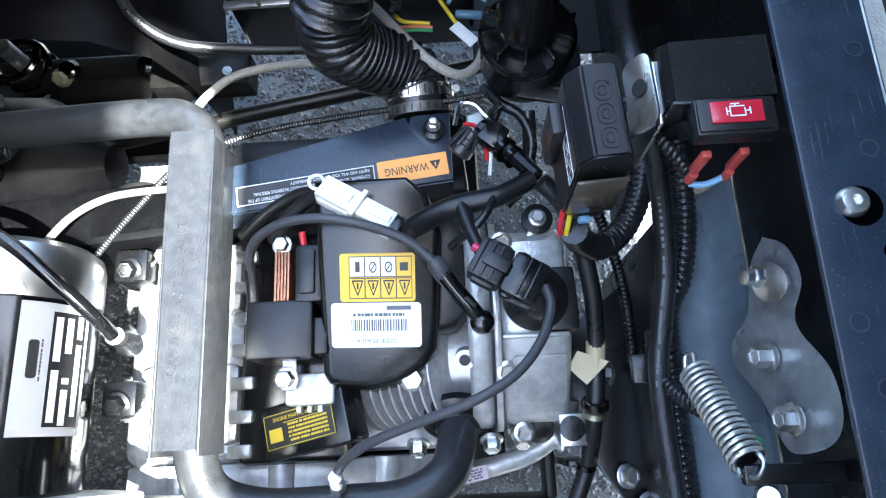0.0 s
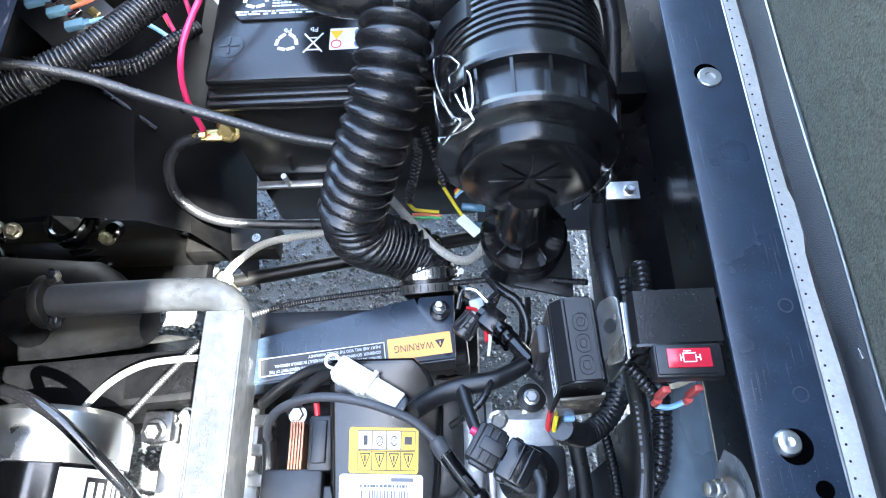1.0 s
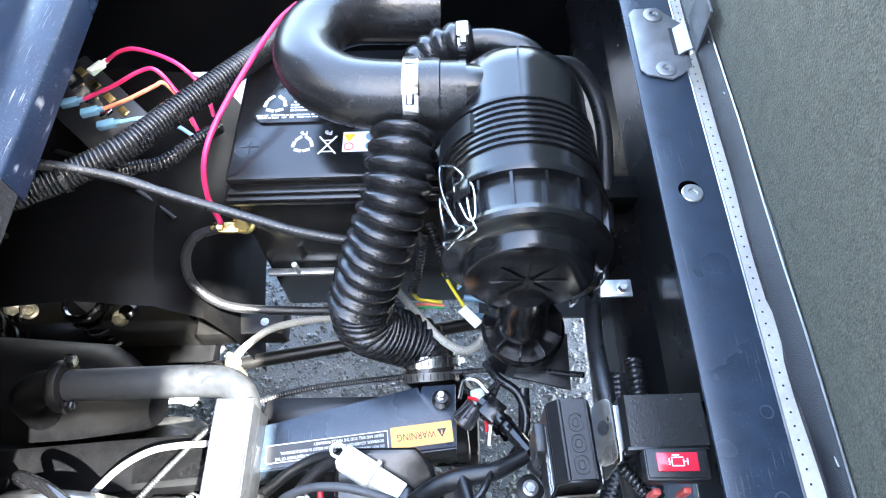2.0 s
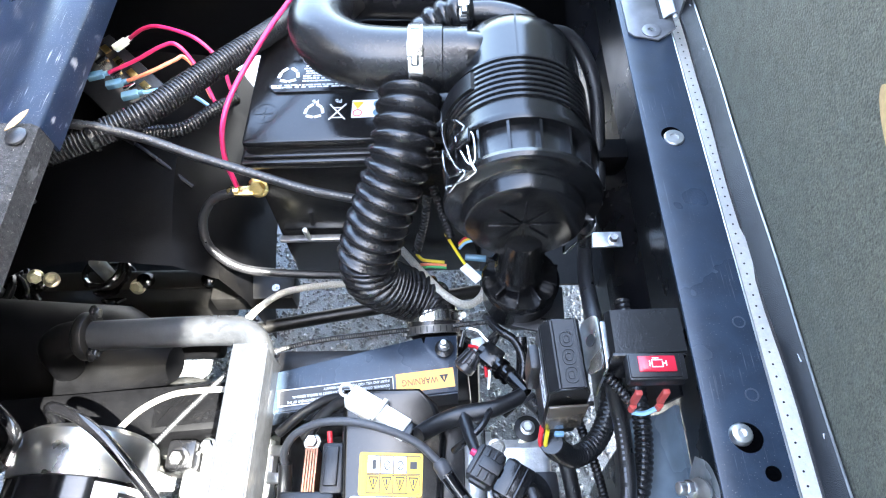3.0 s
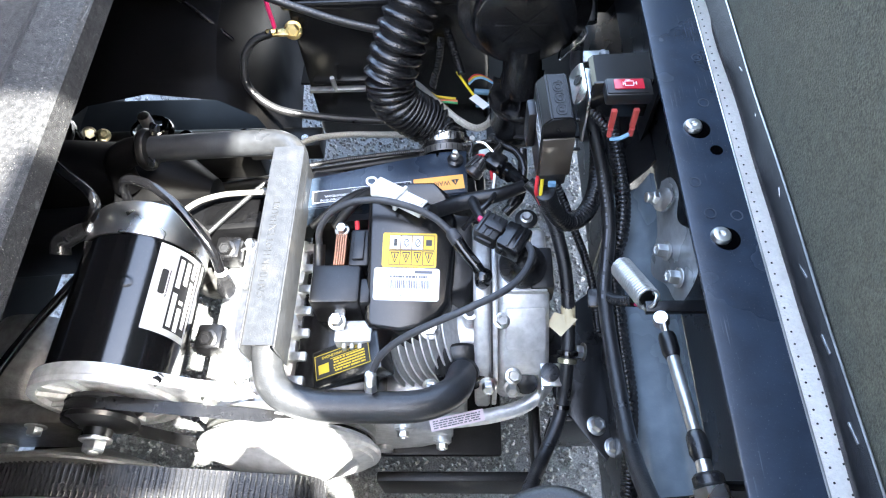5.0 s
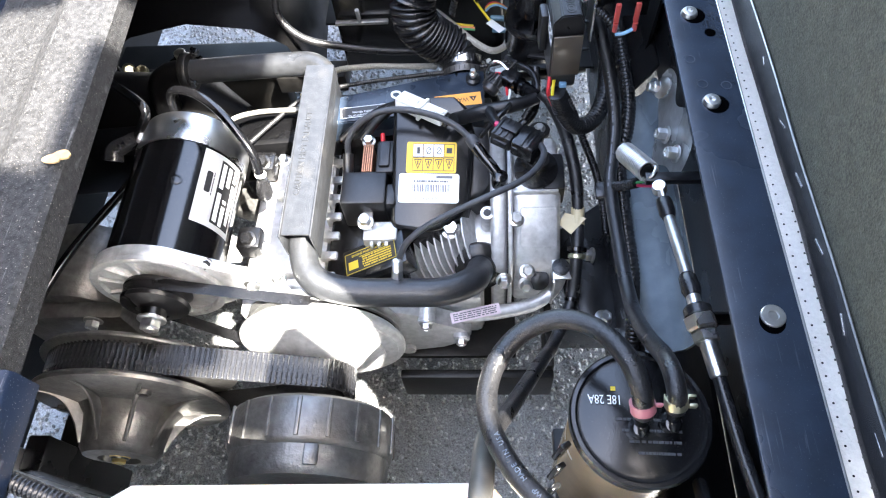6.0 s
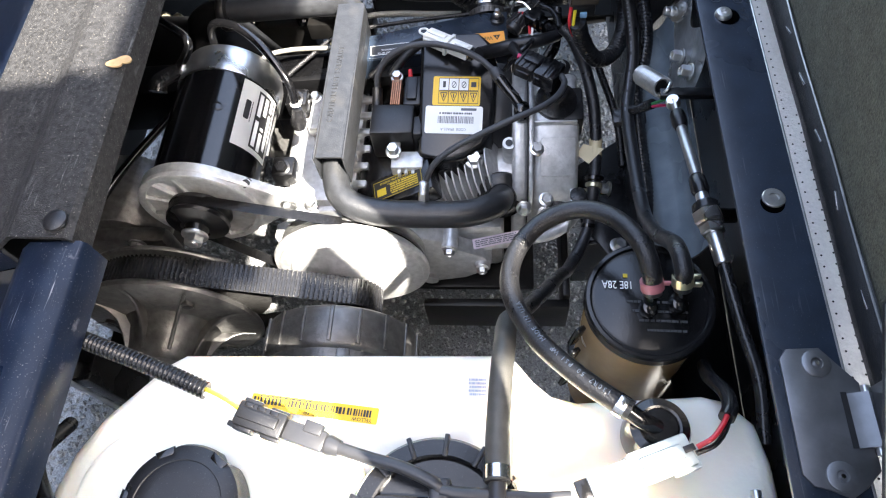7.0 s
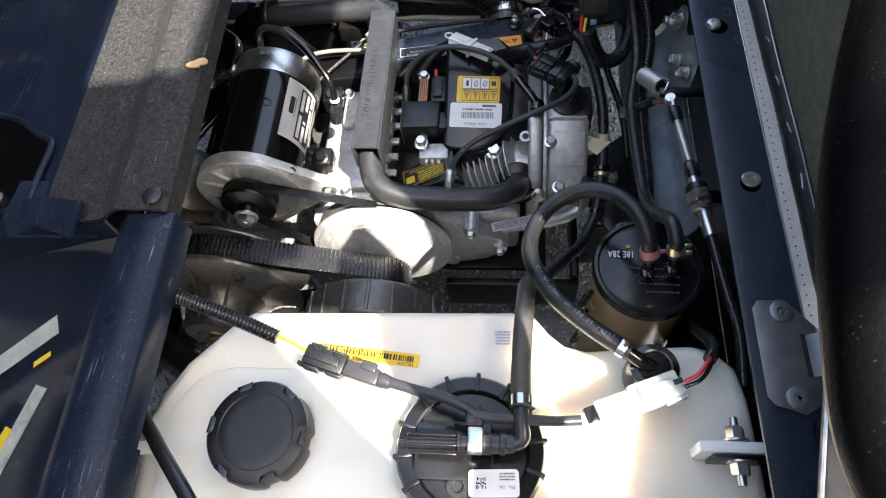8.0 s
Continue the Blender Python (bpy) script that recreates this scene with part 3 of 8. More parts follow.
# hinge plates
hinge = thing("lid_hinge", (0.258, -0.256, 0.5703), "grey steel seat hinge riveted to the rail", "hinge", "seat hinges")
bm = B()
prism(bm, [(0.2395, -0.2235), (0.2395, -0.286), (0.244, -0.2915), (0.252, -0.2935), (0.262, -0.297), (0.270, -0.292), (0.279, -0.283), (0.279, -0.2365), (0.262, -0.2165), (0.244, -0.2175)], 0.0022, pose(0, 0, 0.5705), 0.0007)
part("leaf", bm, HINGE_STEEL, hinge, "flat grey hinge leaf")
for y in (-0.226, -0.2865):
    rv = part("rivet", lathe(B(), [(0.0078, 0), (0.0078, 0.0008), (0.0068, 0.0014), (0.0032, 0.0016), (0.0028, 0.0012), (0.0026, 0.0002), (0, 0.0002)], (0.2585, y, 0.5727), (0, 0, 1), 28), HINGE_STEEL, hinge)
    part("rivet_core", cyl(B(), (0.2585, y, 0.573), (0.2585, y, 0.5746), 0.0012, 12), STAINLESS, rv)
bm = B()
sheet(bm, [(0.270, 0.5725), (0.2745, 0.577), (0.279, 0.5795), (0.2835, 0.577), (0.2855, 0.5725)], 0.002, -0.272, -0.243)
part("knuckle", bm, HINGE_STEEL, hinge, "rolled steel knuckle")
part("slot", box(B(), (0.2675, -0.272, 0.5728), (0.2705, -0.242, 0.5731)), BLACK_INK, hinge)
part("pin", cyl(B(), (0.2795, -0.276, 0.5755), (0.2795, -0.239, 0.5755), 0.0022, 12), ZINC, hinge)
part("seat_leaf", box(B(), (0.2815, -0.275, 0.574), (0.2835, -0.240, 0.615), 0.0006), HINGE_STEEL, hinge)
copy_thing(hinge, Matrix.Translation((0.256, 0.505, 0.5703)))

# rear body: textured ledge, navy body before and behind it
ledge = thing("rear_body_ledge", (-0.45, 0.1, 0.30), "dusty textured black plastic ledge along the engine bay", "body panel")
bm = B()
sheet(bm, [(-0.204, 0.556), (-0.2045, 0.577), (-0.2085, 0.581), (-0.244, 0.583), (-0.249, 0.5813), (-0.266, 0.5672), (-0.271, 0.5655), (-0.330, 0.5555)], -0.003, -0.15, 0.385, -0.0225)
part("top", bm, TEXTURED, ledge, "", 25)
# rear of the ledge in smooth navy, its shade put into the colour
bm = B()
sheet(bm, [(-0.330, 0.5550), (-0.345, 0.546), (-0.60, 0.462)], -0.003, -0.15, 0.385, -0.0225)
part("rear_slope", bm, BODY, ledge, "rear slope of the ledge, shade painted in navy", 25)
part("end_riser", prism(B(), [(-0.60, 0.42), (-0.330, 0.515), (-0.266, 0.540), (-0.266, 0.562), (-0.330, 0.550), (-0.60, 0.458)], 0.003, plane_at((0, -0.1475, 0), (1, 0, 0), (0, -1, 0))), BODY, ledge)
for x, y in ((-0.2165, -0.138), (-0.236, 0.370)):
    part("plug", lathe(B(), [(0.0085, 0), (0.008, 0.0015), (0.0055, 0.0028), (0, 0.0032)], (x, y, 0.583), (0, 0, 1), 24), MATT_PLASTIC, ledge, "round black plastic plug")
bm = B()
for k, (x, y) in enumerate(((-0.2085, 0.007), (-0.2145, 0.003))):
    prism(bm, [(x + 0.0068 * math.cos(a) * (1 - 0.3 * math.cos(a - 1)), y + 0.0042 * math.sin(a)) for a in [0.5 * i for i in range(12)]], 0.0012, pose(0, 0, 0.5835 + 0.0006 * k))
whole("leaf", bm, LEAF, "small dry yellow leaf on the ledge", "leaf")

whole("leaf", prism(B(), [(-0.2385 + 0.012 * c * 0.45 - 0.0032 * d * 0.9, 0.3835 + 0.012 * c * 0.9 + 0.0032 * d * 0.45) for c, d in ((-1, 0), (-0.5, 0.8), (0.1, 1), (0.6, 0.7), (1, 0), (0.6, -0.7), (0.1, -1), (-0.5, -0.8))], 0.0008, pose(0, 0, 0.5862)), LEAF, "small tan leaf beside the body plug", "leaf")

body = thing("cowl", (-0.45, -0.3, 0.25), "dark navy rear body moulding with scuffs and decals", "body panel")
bm = B()
sheet(bm, [(-0.1935, 0.545), (-0.194, 0.570), (-0.197, 0.5745), (-0.235, 0.572), (-0.247, 0.562), (-0.262, 0.535), (-0.55, 0.44)], -0.003, -0.33, -0.1485, -0.0035)
part("lower_moulding", bm, BODY, body, "", 65)
bm = B()
rows = []
for i in range(13):
    a = i / 12
    y = -0.33 - 0.30 * a
    push = 0.09 * a * a
    drop = -0.10 * a * a
    line = [(-0.1935 + push, 0.54 + drop), (-0.194 + push, 0.570 + drop * 0.8), (-0.198 + push, 0.5745 + drop * 0.8), (-0.235 + push * 0.6, 0.572 + drop * 0.6), (-0.247 + push * 0.5, 0.562 + drop * 0.6), (-0.262 + push * 0.4, 0.535 + drop * 0.6), (-0.55, 0.44 + drop)]
    rows.append([bm.verts.new((x, y, z)) for x, z in line])
for a, b in zip(rows, rows[1:]):
    for i in range(len(a) - 1):
        bm.faces.new((a[i], a[i + 1], b[i + 1], b[i]))
part("corner_moulding", bm, BODY, body, "", 65)
bm = B()
sheet(bm, [(-0.2265, 0.548), (-0.227, 0.574), (-0.230, 0.578), (-0.262, 0.5775), (-0.275, 0.569), (-0.56, 0.49)], -0.003, 0.3855, 0.95, -0.014)
part("upper_moulding", bm, BODY, body, "", 65)
part("recess_lip", sheet_y(B(), [(-0.10, 0.545), (-0.14, 0.548), (-0.149, 0.535)], 0.004, -0.37, -0.285), BODY, body)
slope = plane_at((-0.345, 0.0, 0.5475), (0.95, 0.0, 0.313), (-0.313, 0, 0.95))
# flat plate on the slope: the pocket's darkness put into its colour
part("recess_shade", prism(B(), [(-0.268, 0.09), (-0.127, 0.009), (-0.080, -0.012), (-0.040, -0.040), (-0.0137, -0.057), (-0.006, -0.120), (-0.05, -0.127), (-0.268, -0.14)][::-1], 0.002, slope), DEEP_BLACK, body, "flat black plate painting the pocket's shade")
part("recess_rim", tube(B(), [slope @ Vector(q) for q in ((-0.127, 0.011, 0.002), (-0.080, -0.010, 0.002), (-0.040, -0.038, 0.002), (-0.012, -0.056, 0.003), (-0.009, -0.09, 0.004), (-0.006, -0.122, 0.005))], 0.0032, 10), BODY, body)
part("step_rim", prism(B(), [(-0.006, -0.119), (0.030, -0.126), (0.066, -0.137), (0.066, -0.172), (0.054, -0.166), (-0.05, -0.126)][::-1], 0.006, slope @ pose(0, 0, 0.001), 0.002), BODY, body, "raised navy step beside the pocket")
part("recess_bolt", hexhead(B(), slope @ Vector((-0.062, -0.108, 0.002)), (-0.313, 0, 0.95), 0.006, 0.005), GREY_ZINC, body)
slope = plane_at((-0.40, -0.245, 0.4905), (0.95, 0.0, 0.313), (-0.313, 0, 0.95))
for u, v, turn, w, h in ((0.062, -0.004, 30, 0.088, 0.020), (0.094, -0.082, 74, 0.095, 0.015), (0.045, -0.060, 60, 0.04, 0.016)):
    bars([(0, 0, w, h)], slope @ pose(u, v, 0.0012, 0, 0, turn), PALE_DECAL, body, "pale_decal", 0.0003)
for u, v, turn, w, h in ((0.097, -0.013, 28, 0.018, 0.005), (0.083, -0.080, 70, 0.024, 0.010)):
    bars([(0, 0, w, h)], slope @ pose(u, v, 0.0017, 0, 0, turn), YELLOW_INK, body, "yellow_decal", 0.0003)
part("skirt", box(B(), (-0.565, -0.6, 0.05), (-0.555, 0.95, 0.45)), DIRTY_BLACK, body)

# inner tub and chassis
tub = thing("inner_tub", (0.0, 0.7, 0.17), "shaded black steel walls round the battery end", "inner tub")
part("side_wall", sheet(B(), [(0.2615, 0.566), (0.258, 0.45), (0.250, 0.36), (0.247, 0.19)], 0.003, 0.24, 0.78), BLACK_STEEL, tub)
# end wall darker than the other walls, its shade put into the colour
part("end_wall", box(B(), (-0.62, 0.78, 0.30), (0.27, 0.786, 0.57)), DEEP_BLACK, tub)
part("floor_plate", box(B(), (-0.17, 0.575, 0.196), (0.11, 0.78, 0.20)), DIRTY_BLACK, tub)
part("floor_shelf", box(B(), (0.115, 0.43, 0.226), (0.246, 0.78, 0.23)), DIRTY_BLACK, tub)
bm = B()
rows = []
for i in range(17):
    a = i / 16
    y = 0.425 + 0.33 * a
    arch = 0.02 * math.sin(math.pi * min(1, a * 1.3))
    line = [(-0.62, 0.17 + arch), (-0.50, 0.28 + arch), (-0.42, 0.335 + arch), (-0.33, 0.36 + arch), (-0.245, 0.350 + arch * 0.8), (-0.205, 0.320), (-0.190, 0.27), (-0.182, 0.16)]
    rows.append([bm.verts.new((x + 0.03 * (1 - a) ** 2, y - 0.03 * math.sin((x + 0.6) * 4), z)) for x, z in line])
for a, b in zip(rows, rows[1:]):
    for i in range(len(a) - 1):
        bm.faces.new((a[i], a[i + 1], b[i + 1], b[i]))
# arch coloured near-black so that its shade holds under open sky
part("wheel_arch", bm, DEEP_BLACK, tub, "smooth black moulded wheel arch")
part("arch_seam", tube(B(), [(-0.376, 0.596, 0.362), (-0.29, 0.548, 0.384), (-0.214, 0.500, 0.352)], 0.0028, 8), BLACK_STEEL, tub)
part("arch_seam", tube(B(), [(-0.49, 0.54, 0.312), (-0.45, 0.515, 0.347), (-0.38, 0.470, 0.372)], 0.0028, 8), BLACK_STEEL, tub)
part("front_bracket", box(B(), (-0.215, 0.410, 0.215), (-0.112, 0.445, 0.245), 0.003), DIRTY_BLACK, tub, "dusty bracket with bolt holes")
part("bracket_bolt", hexhead(B(), (-0.165, 0.376, 0.243), (0, -0.4, 1), 0.007, 0.007), OLIVE_CLAMP, tub)
part("bracket_pin", cyl(B(), (-0.165, 0.376, 0.20), (-0.165, 0.376, 0.246), 0.004, 12), OLIVE_CLAMP, tub)
for x, s in ((-0.135, 0.005), (-0.178, 0.004)):
    part("bolt_hole", lathe(B(), [(s, 0), (s, 0.0004), (0, 0.0004)], (x, 0.425, 0.2452), (0, 0, 1), 16), ZINC if x > -0.15 else BLACK_INK, tub)
pb = part("pale_bracket", box(B(), (-0.120, 0.456, 0.297), (-0.045, 0.4640, 0.302), 0.001), GREY_ZINC, tub, "pale metal battery bracket")
part("bracket_stud", cyl(B(), (-0.085, 0.459, 0.30), (-0.085, 0.455, 0.325), 0.003, 12), ZINC, pb)
part("cross_rod", cyl(B(), (-0.30, 0.375, 0.19), (0.24, 0.46, 0.20), 0.0085, 16), DIRTY_BLACK, tub, "thin black cross rod")

chassis = thing("chassis", (0.0, 0.1, 0.08), "black steel engine cradle and chassis members", "chassis")
part("cradle_plate", box(B(), (-0.13, 0.02, 0.135), (0.125, 0.25, 0.145), 0.003), DIRTY_BLACK, chassis)
part("cradle_front", box(B(), (-0.02, -0.012, 0.085), (0.170, 0.0, 0.155), 0.003), DIRTY_BLACK, chassis)
part("cradle_side", box(B(), (0.160, 0.0, 0.115), (0.170, 0.11, 0.165), 0.002), DIRTY_BLACK, chassis)
# near-black in place of black steel: shade painted where sun would fall
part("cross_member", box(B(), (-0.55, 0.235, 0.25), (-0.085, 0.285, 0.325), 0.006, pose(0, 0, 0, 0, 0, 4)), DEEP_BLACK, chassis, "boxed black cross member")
part("cradle_rail", box(B(), (-0.46, -0.10, 0.06), (-0.42, 0.36, 0.12), 0.004), DIRTY_BLACK, chassis)
part("stay", box(B(), (-0.43, -0.14, 0.02), (-0.405, -0.10, 0.22), 0.003), BLACK_STEEL, chassis)
part("pale_stay", box(B(), (-0.445, -0.14, 0.02), (-0.43, -0.115, 0.24), 0.002), GREY_ZINC, chassis)
bm = B()
prism(bm, [(0.168, 0.135), (0.236, 0.185), (0.246, 0.17), (0.246, 0.02), (0.225, -0.012), (0.178, 0.055)], 0.004, pose(0, 0, 0.246), 0.001)
part("gusset", bm, BLACK_STEEL, chassis, "black triangular gusset plate")
part("gusset_leg", box(B(), (0.172, 0.03, 0.145), (0.246, 0.036, 0.246), 0.001), BLACK_STEEL, chassis)
for at, ax in (((0.213, 0.105, 0.25), (-1, 0, 0.3)), ((0.217, 0.022, 0.256), (0.3, 0, 1)), ((0.232, 0.0, 0.256), (0.3, 0, 1))):
    part("bolt", hexhead(B(), at, ax, 0.0075, 0.008), ZINC, chassis)
part("side_channel", box(B(), (0.232, -0.108, 0.16), (0.262, 0.205, 0.384), 0.006), BLACK_STEEL, chassis)


# ---- fuel tank end ----
tank = thing("fuel_tank", (0.02, -0.36, 0.20), "translucent cream polyethylene fuel tank", "fuel tank")
TZ = 0.497
bm = B()
out = [(-0.219, -0.36), (-0.222, -0.30), (-0.214, -0.272), (-0.200, -0.247), (-0.163, -0.207), (-0.150, -0.199), (0.082, -0.195), (0.094, -0.199), (0.106, -0.214), (0.118, -0.224), (0.135, -0.228), (0.218, -0.2215), (0.234, -0.225), (0.250, -0.240), (0.256, -0.265), (0.2585, -0.32), (0.2585, -0.62), (-0.215, -0.62)]
prism(bm, out[::-1], 0.30, pose(0, 0, TZ - 0.30), 0.012, 4)
part("body", bm, TANK, tank)
bm = B()
prism(bm, rounded(0.20, 0.14, 0.05, 8, -0.10, -0.322), 0.005, pose(0, 0, TZ - 0.0025), 0.0024)
part("raised_pad", bm, TANK, tank)
cap = part("filler_cap", lathe(B(), [(0.039, TZ + 0.002), (0.040, TZ + 0.006), (0.040, TZ + 0.020), (0.0385, TZ + 0.0235), (0.034, TZ + 0.0258), (0.0292, TZ + 0.0266), (0.0286, TZ + 0.0262), (0.0278, TZ + 0.0266), (0.020, TZ + 0.0270), (0.010, TZ + 0.0272), (0, TZ + 0.0272)], (-0.117, -0.309, 0), (0, 0, 1), 120,
           lambda a, r: r * (1 - (0.07 if r > 0.038 else 0.03 if r > 0.033 else 0.0) * 0.5 * (1 + math.tanh(14 * (math.cos(6 * a + 0.6) - 0.62))))), MATT_PLASTIC, tank, "round black filler cap with grip notches")
for k in range(6):
    a = math.pi / 3 * k
    bm = prism(B(), [(0.0335, -0.0052), (0.0385, -0.0066), (0.0385, 0.0066), (0.0335, 0.0052)], 0.0015, pose(-0.117, -0.309, TZ + 0.0238, 0, 0, math.degrees(a) - 5.7), 0.0005)
    part("grip_pocket", bm, GLOSS_BLACK, cap)
MX, MY = 0.0445, -0.3145
mod = part("pump_module", lathe(B(), [(0.0545, TZ + 0.001), (0.0555, TZ + 0.004), (0.0555, TZ + 0.015), (0.0535, TZ + 0.0185), (0.0440, TZ + 0.0195), (0.0425, TZ + 0.0185), (0.0415, TZ + 0.0145), (0.030, TZ + 0.0145), (0, TZ + 0.0150)], (MX, MY, 0), (0, 0, 1), 72), BLACK_PLASTIC, tank, "black fuel pump module with lock ring")
for k in range(14):
    bm = box(B(), (0.043, -0.0016, TZ + 0.004), (0.0572, 0.0016, TZ + 0.0205), 0.0008, pose(MX, MY, 0, 0, 0, k * 360 / 14 + 8))
    part("ring_rib", bm, MATT_PLASTIC, mod)
bm = B()
prism(bm, rounded(0.058, 0.042, 0.006, 5, MX - 0.012, MY - 0.002), 0.005, pose(0, 0, TZ + 0.0145), 0.001)
part("cover_block", bm, BLACK_PLASTIC, mod)
lathe_c = lathe(B(), [(0.008, 0), (0.008, 0.004), (0.0045, 0.004), (0.004, 0.001), (0, 0.001)], (MX - 0.008, MY - 0.027, TZ + 0.0145), (0, 0, 1), 20)
part("screw_boss", lathe_c, MATT_PLASTIC, mod)
part("connector_barrel", lathe(B(), [(0.0060, 0.0), (0.0078, 0.001), (0.0078, 0.006), (0.0070, 0.007), (0.0070, 0.012), (0.0080, 0.013), (0.0080, 0.016), (0.0068, 0.017), (0.0068, 0.022), (0.005, 0.023)], (0.054, -0.3142, 0.532), (1, 0.03, 0), 24), MID_GREY, mod, "shiny grey connector barrel")
part("connector_collar", lathe(B(), [(0.006, 0), (0.0088, 0.0006), (0.0088, 0.003), (0.0072, 0.0036), (0.0072, 0.008), (0.006, 0.009)], (0.036, -0.3148, 0.532), (1, 0.02, 0), 24), BLACK_PLASTIC, mod)
pump = part("quick_connector", tube(B(), [(0.000, -0.3155, 0.532), (0.030, -0.3150, 0.532), (0.056, -0.3142, 0.532)], 0.0056, 14, 12), BLACK_PLASTIC, mod, "ribbed black quick connector")
bm = B()
for k in range(6):
    a = math.pi * k / 5
    box(bm, (0.0, -0.0008, 0.0050), (0.036, 0.0008, 0.0075), 0.0005, Matrix.Translation((0.0005, -0.3154, 0.532)) @ Matrix.Rotation(a - math.pi / 2, 4, "X"))
lathe(bm, [(0.0, 0), (0.0025, 0.0), (0.0022, 0.006), (0, 0.007)], (0.0, -0.3155, 0.532), (-1, 0, 0), 12)
part("connector_ribs", bm, BLACK_PLASTIC, pump)
part("elbow_fitting", tube(B(), [(0.066, -0.3138, 0.532), (0.078, -0.3132, 0.533), (0.0825, -0.3090, 0.535), (0.0815, -0.3000, 0.537), (0.0815, -0.288, 0.536)], 0.0056, 14), MID_GREY, mod, "grey plastic elbow fitting")
part("latch_frame", box(B(), (0.044, -0.322, 0.530), (0.0545, -0.3045, 0.5425), 0.0012), GREY_ZINC, pump)
part("latch_clip", box(B(), (0.0455, -0.3165, 0.540), (0.0535, -0.3085, 0.5455), 0.0008), BLUE_CLIP, pump, "bright blue release clip")
part("plug_socket", box(B(), (0.0415, -0.3030, 0.520), (0.0540, -0.2880, 0.538), 0.0015), MATT_PLASTIC, mod, "square black plug socket")
part("plug_rim", box(B(), (0.0432, -0.3012, 0.5375), (0.0523, -0.2898, 0.5388), 0.0005), MID_GREY, mod)
sm = plane_at((0.0625, -0.3385, TZ + 0.0206), (-0.997, -0.05, 0), (0, -0.05, 1))
lab = plate("sticker", 0.036, 0.019, 0.003, sm, WHITE_LABEL, mod, 0.0004, "white part-number sticker")
words("PFA - 186", 0.0035, sm @ pose(-0.0095, 0.0025, 0.0005), GREY_INK, lab, stretch=0.8)
bars(print_lines(0.011, 0.006, 3, 5), sm @ pose(-0.0095, -0.0045, 0.0005), GREY_INK, lab)
r = random.Random(3)
bars([(0.006 + 0.0008 * i, -0.004 + 0.0008 * j, 0.0008, 0.0008) for i in range(9) for j in range(10) if r.random() < 0.5], sm @ pose(0, 0, 0.0005), BLACK_INK, lab, "smudged_print_patch")
# vent valve and its pipe
vent = part("vent_valve", lathe(B(), [(0.0195, TZ + 0.001), (0.0200, TZ + 0.005), (0.0195, TZ + 0.026), (0.0180, TZ + 0.030), (0.0130, TZ + 0.0325), (0.0115, TZ + 0.0320), (0.0095, TZ + 0.0345), (0, TZ + 0.0350)], (0.180, -0.2525, 0), (0, 0, 1), 40), BLACK_PLASTIC, tank, "round black tank vent valve")
part("vent_pipe", tube(B(), [(0.178, -0.253, TZ + 0.031), (0.168, -0.251, 0.536), (0.158, -0.245, 0.540)], 0.0055, 12), BLACK_PLASTIC, vent)
ym = plane_at((-0.046, -0.2385, TZ + 0.0004), (-0.99, 0.10, 0), (0, 0, 1)) @ Matrix.Diagonal((0.97, 0.8, 1, 1))
lab = plate("sticker", 0.094, 0.014, 0.001, ym, YELLOW_LABEL, tank, 0.0004, "yellow barcode sticker")
bars(barcode(0.086, 0.0058, 46, 7), ym @ pose(0.001, -0.0010, 0.0004), BLACK_INK, lab, "barcode", 0.0008)
words("YELLOW", 0.0046, ym @ pose(-0.036, 0.0044, 0.0005), BLACK_INK, lab, stretch=0.8)
words("TANK, TXT, EFI", 0.0046, ym @ pose(-0.006, 0.0044, 0.0005), BLACK_INK, lab, stretch=0.8)
bars(print_lines(0.04, 0.003, 1, 9), ym @ pose(0.022, -0.0052, 0.0005), BLACK_INK, lab)
bars(print_lines(0.012, 0.013, 5, 11), plane_at((0.067, -0.221, TZ + 0.0004), (-1, 0, 0), (0, 0, 1)), BLUE_INK, tank, "faint_print", 0.0002)
strap = thing("tank_bracket", (0.245, -0.317, TZ), "pale tank strap with a vertical zinc bolt", "bracket")
part("tab", box(B(), (0.205, -0.3130, TZ), (0.2580, -0.3040, TZ + 0.030), 0.003), WHITE_NYLON, strap, "cream moulded tab")
part("strap", box(B(), (0.214, -0.3165, TZ + 0.006), (0.2625, -0.3135, TZ + 0.030), 0.0008), BLACK_STEEL, strap)
bt = part("bolt", cyl(B(), (0.2330, -0.3335, TZ + 0.022), (0.2330, -0.2860, TZ + 0.022), 0.0030, 14, 0.0006), ZINC, strap, "threaded zinc bolt")
part("nut", hexhead(B(), (0.2330, -0.3035, TZ + 0.022), (0, 1, 0), 0.0066, 0.009), ZINC, bt)
part("head", hexhead(B(), (0.2330, -0.3168, TZ + 0.022), (0, -1, 0), 0.0066, 0.008), ZINC, bt)
part("strap_foot", box(B(), (-0.245, -0.325, TZ - 0.004), (-0.205, -0.315, TZ + 0.002), 0.001), WHITE_NYLON, strap)

# charcoal canister
can = thing("charcoal_canister", (0.190, -0.155, 0.30), "tan charcoal canister with a glossy black lid", "canister")
CX, CY, CZ = 0.1895, -0.1545, 0.4985
part("body", lathe(B(), [(0.040, 0.30), (0.0425, 0.305), (0.0435, CZ - 0.012), (0.0435, CZ - 0.008)], (CX, CY, 0), (0, 0, 1), 56), CANISTER, can)
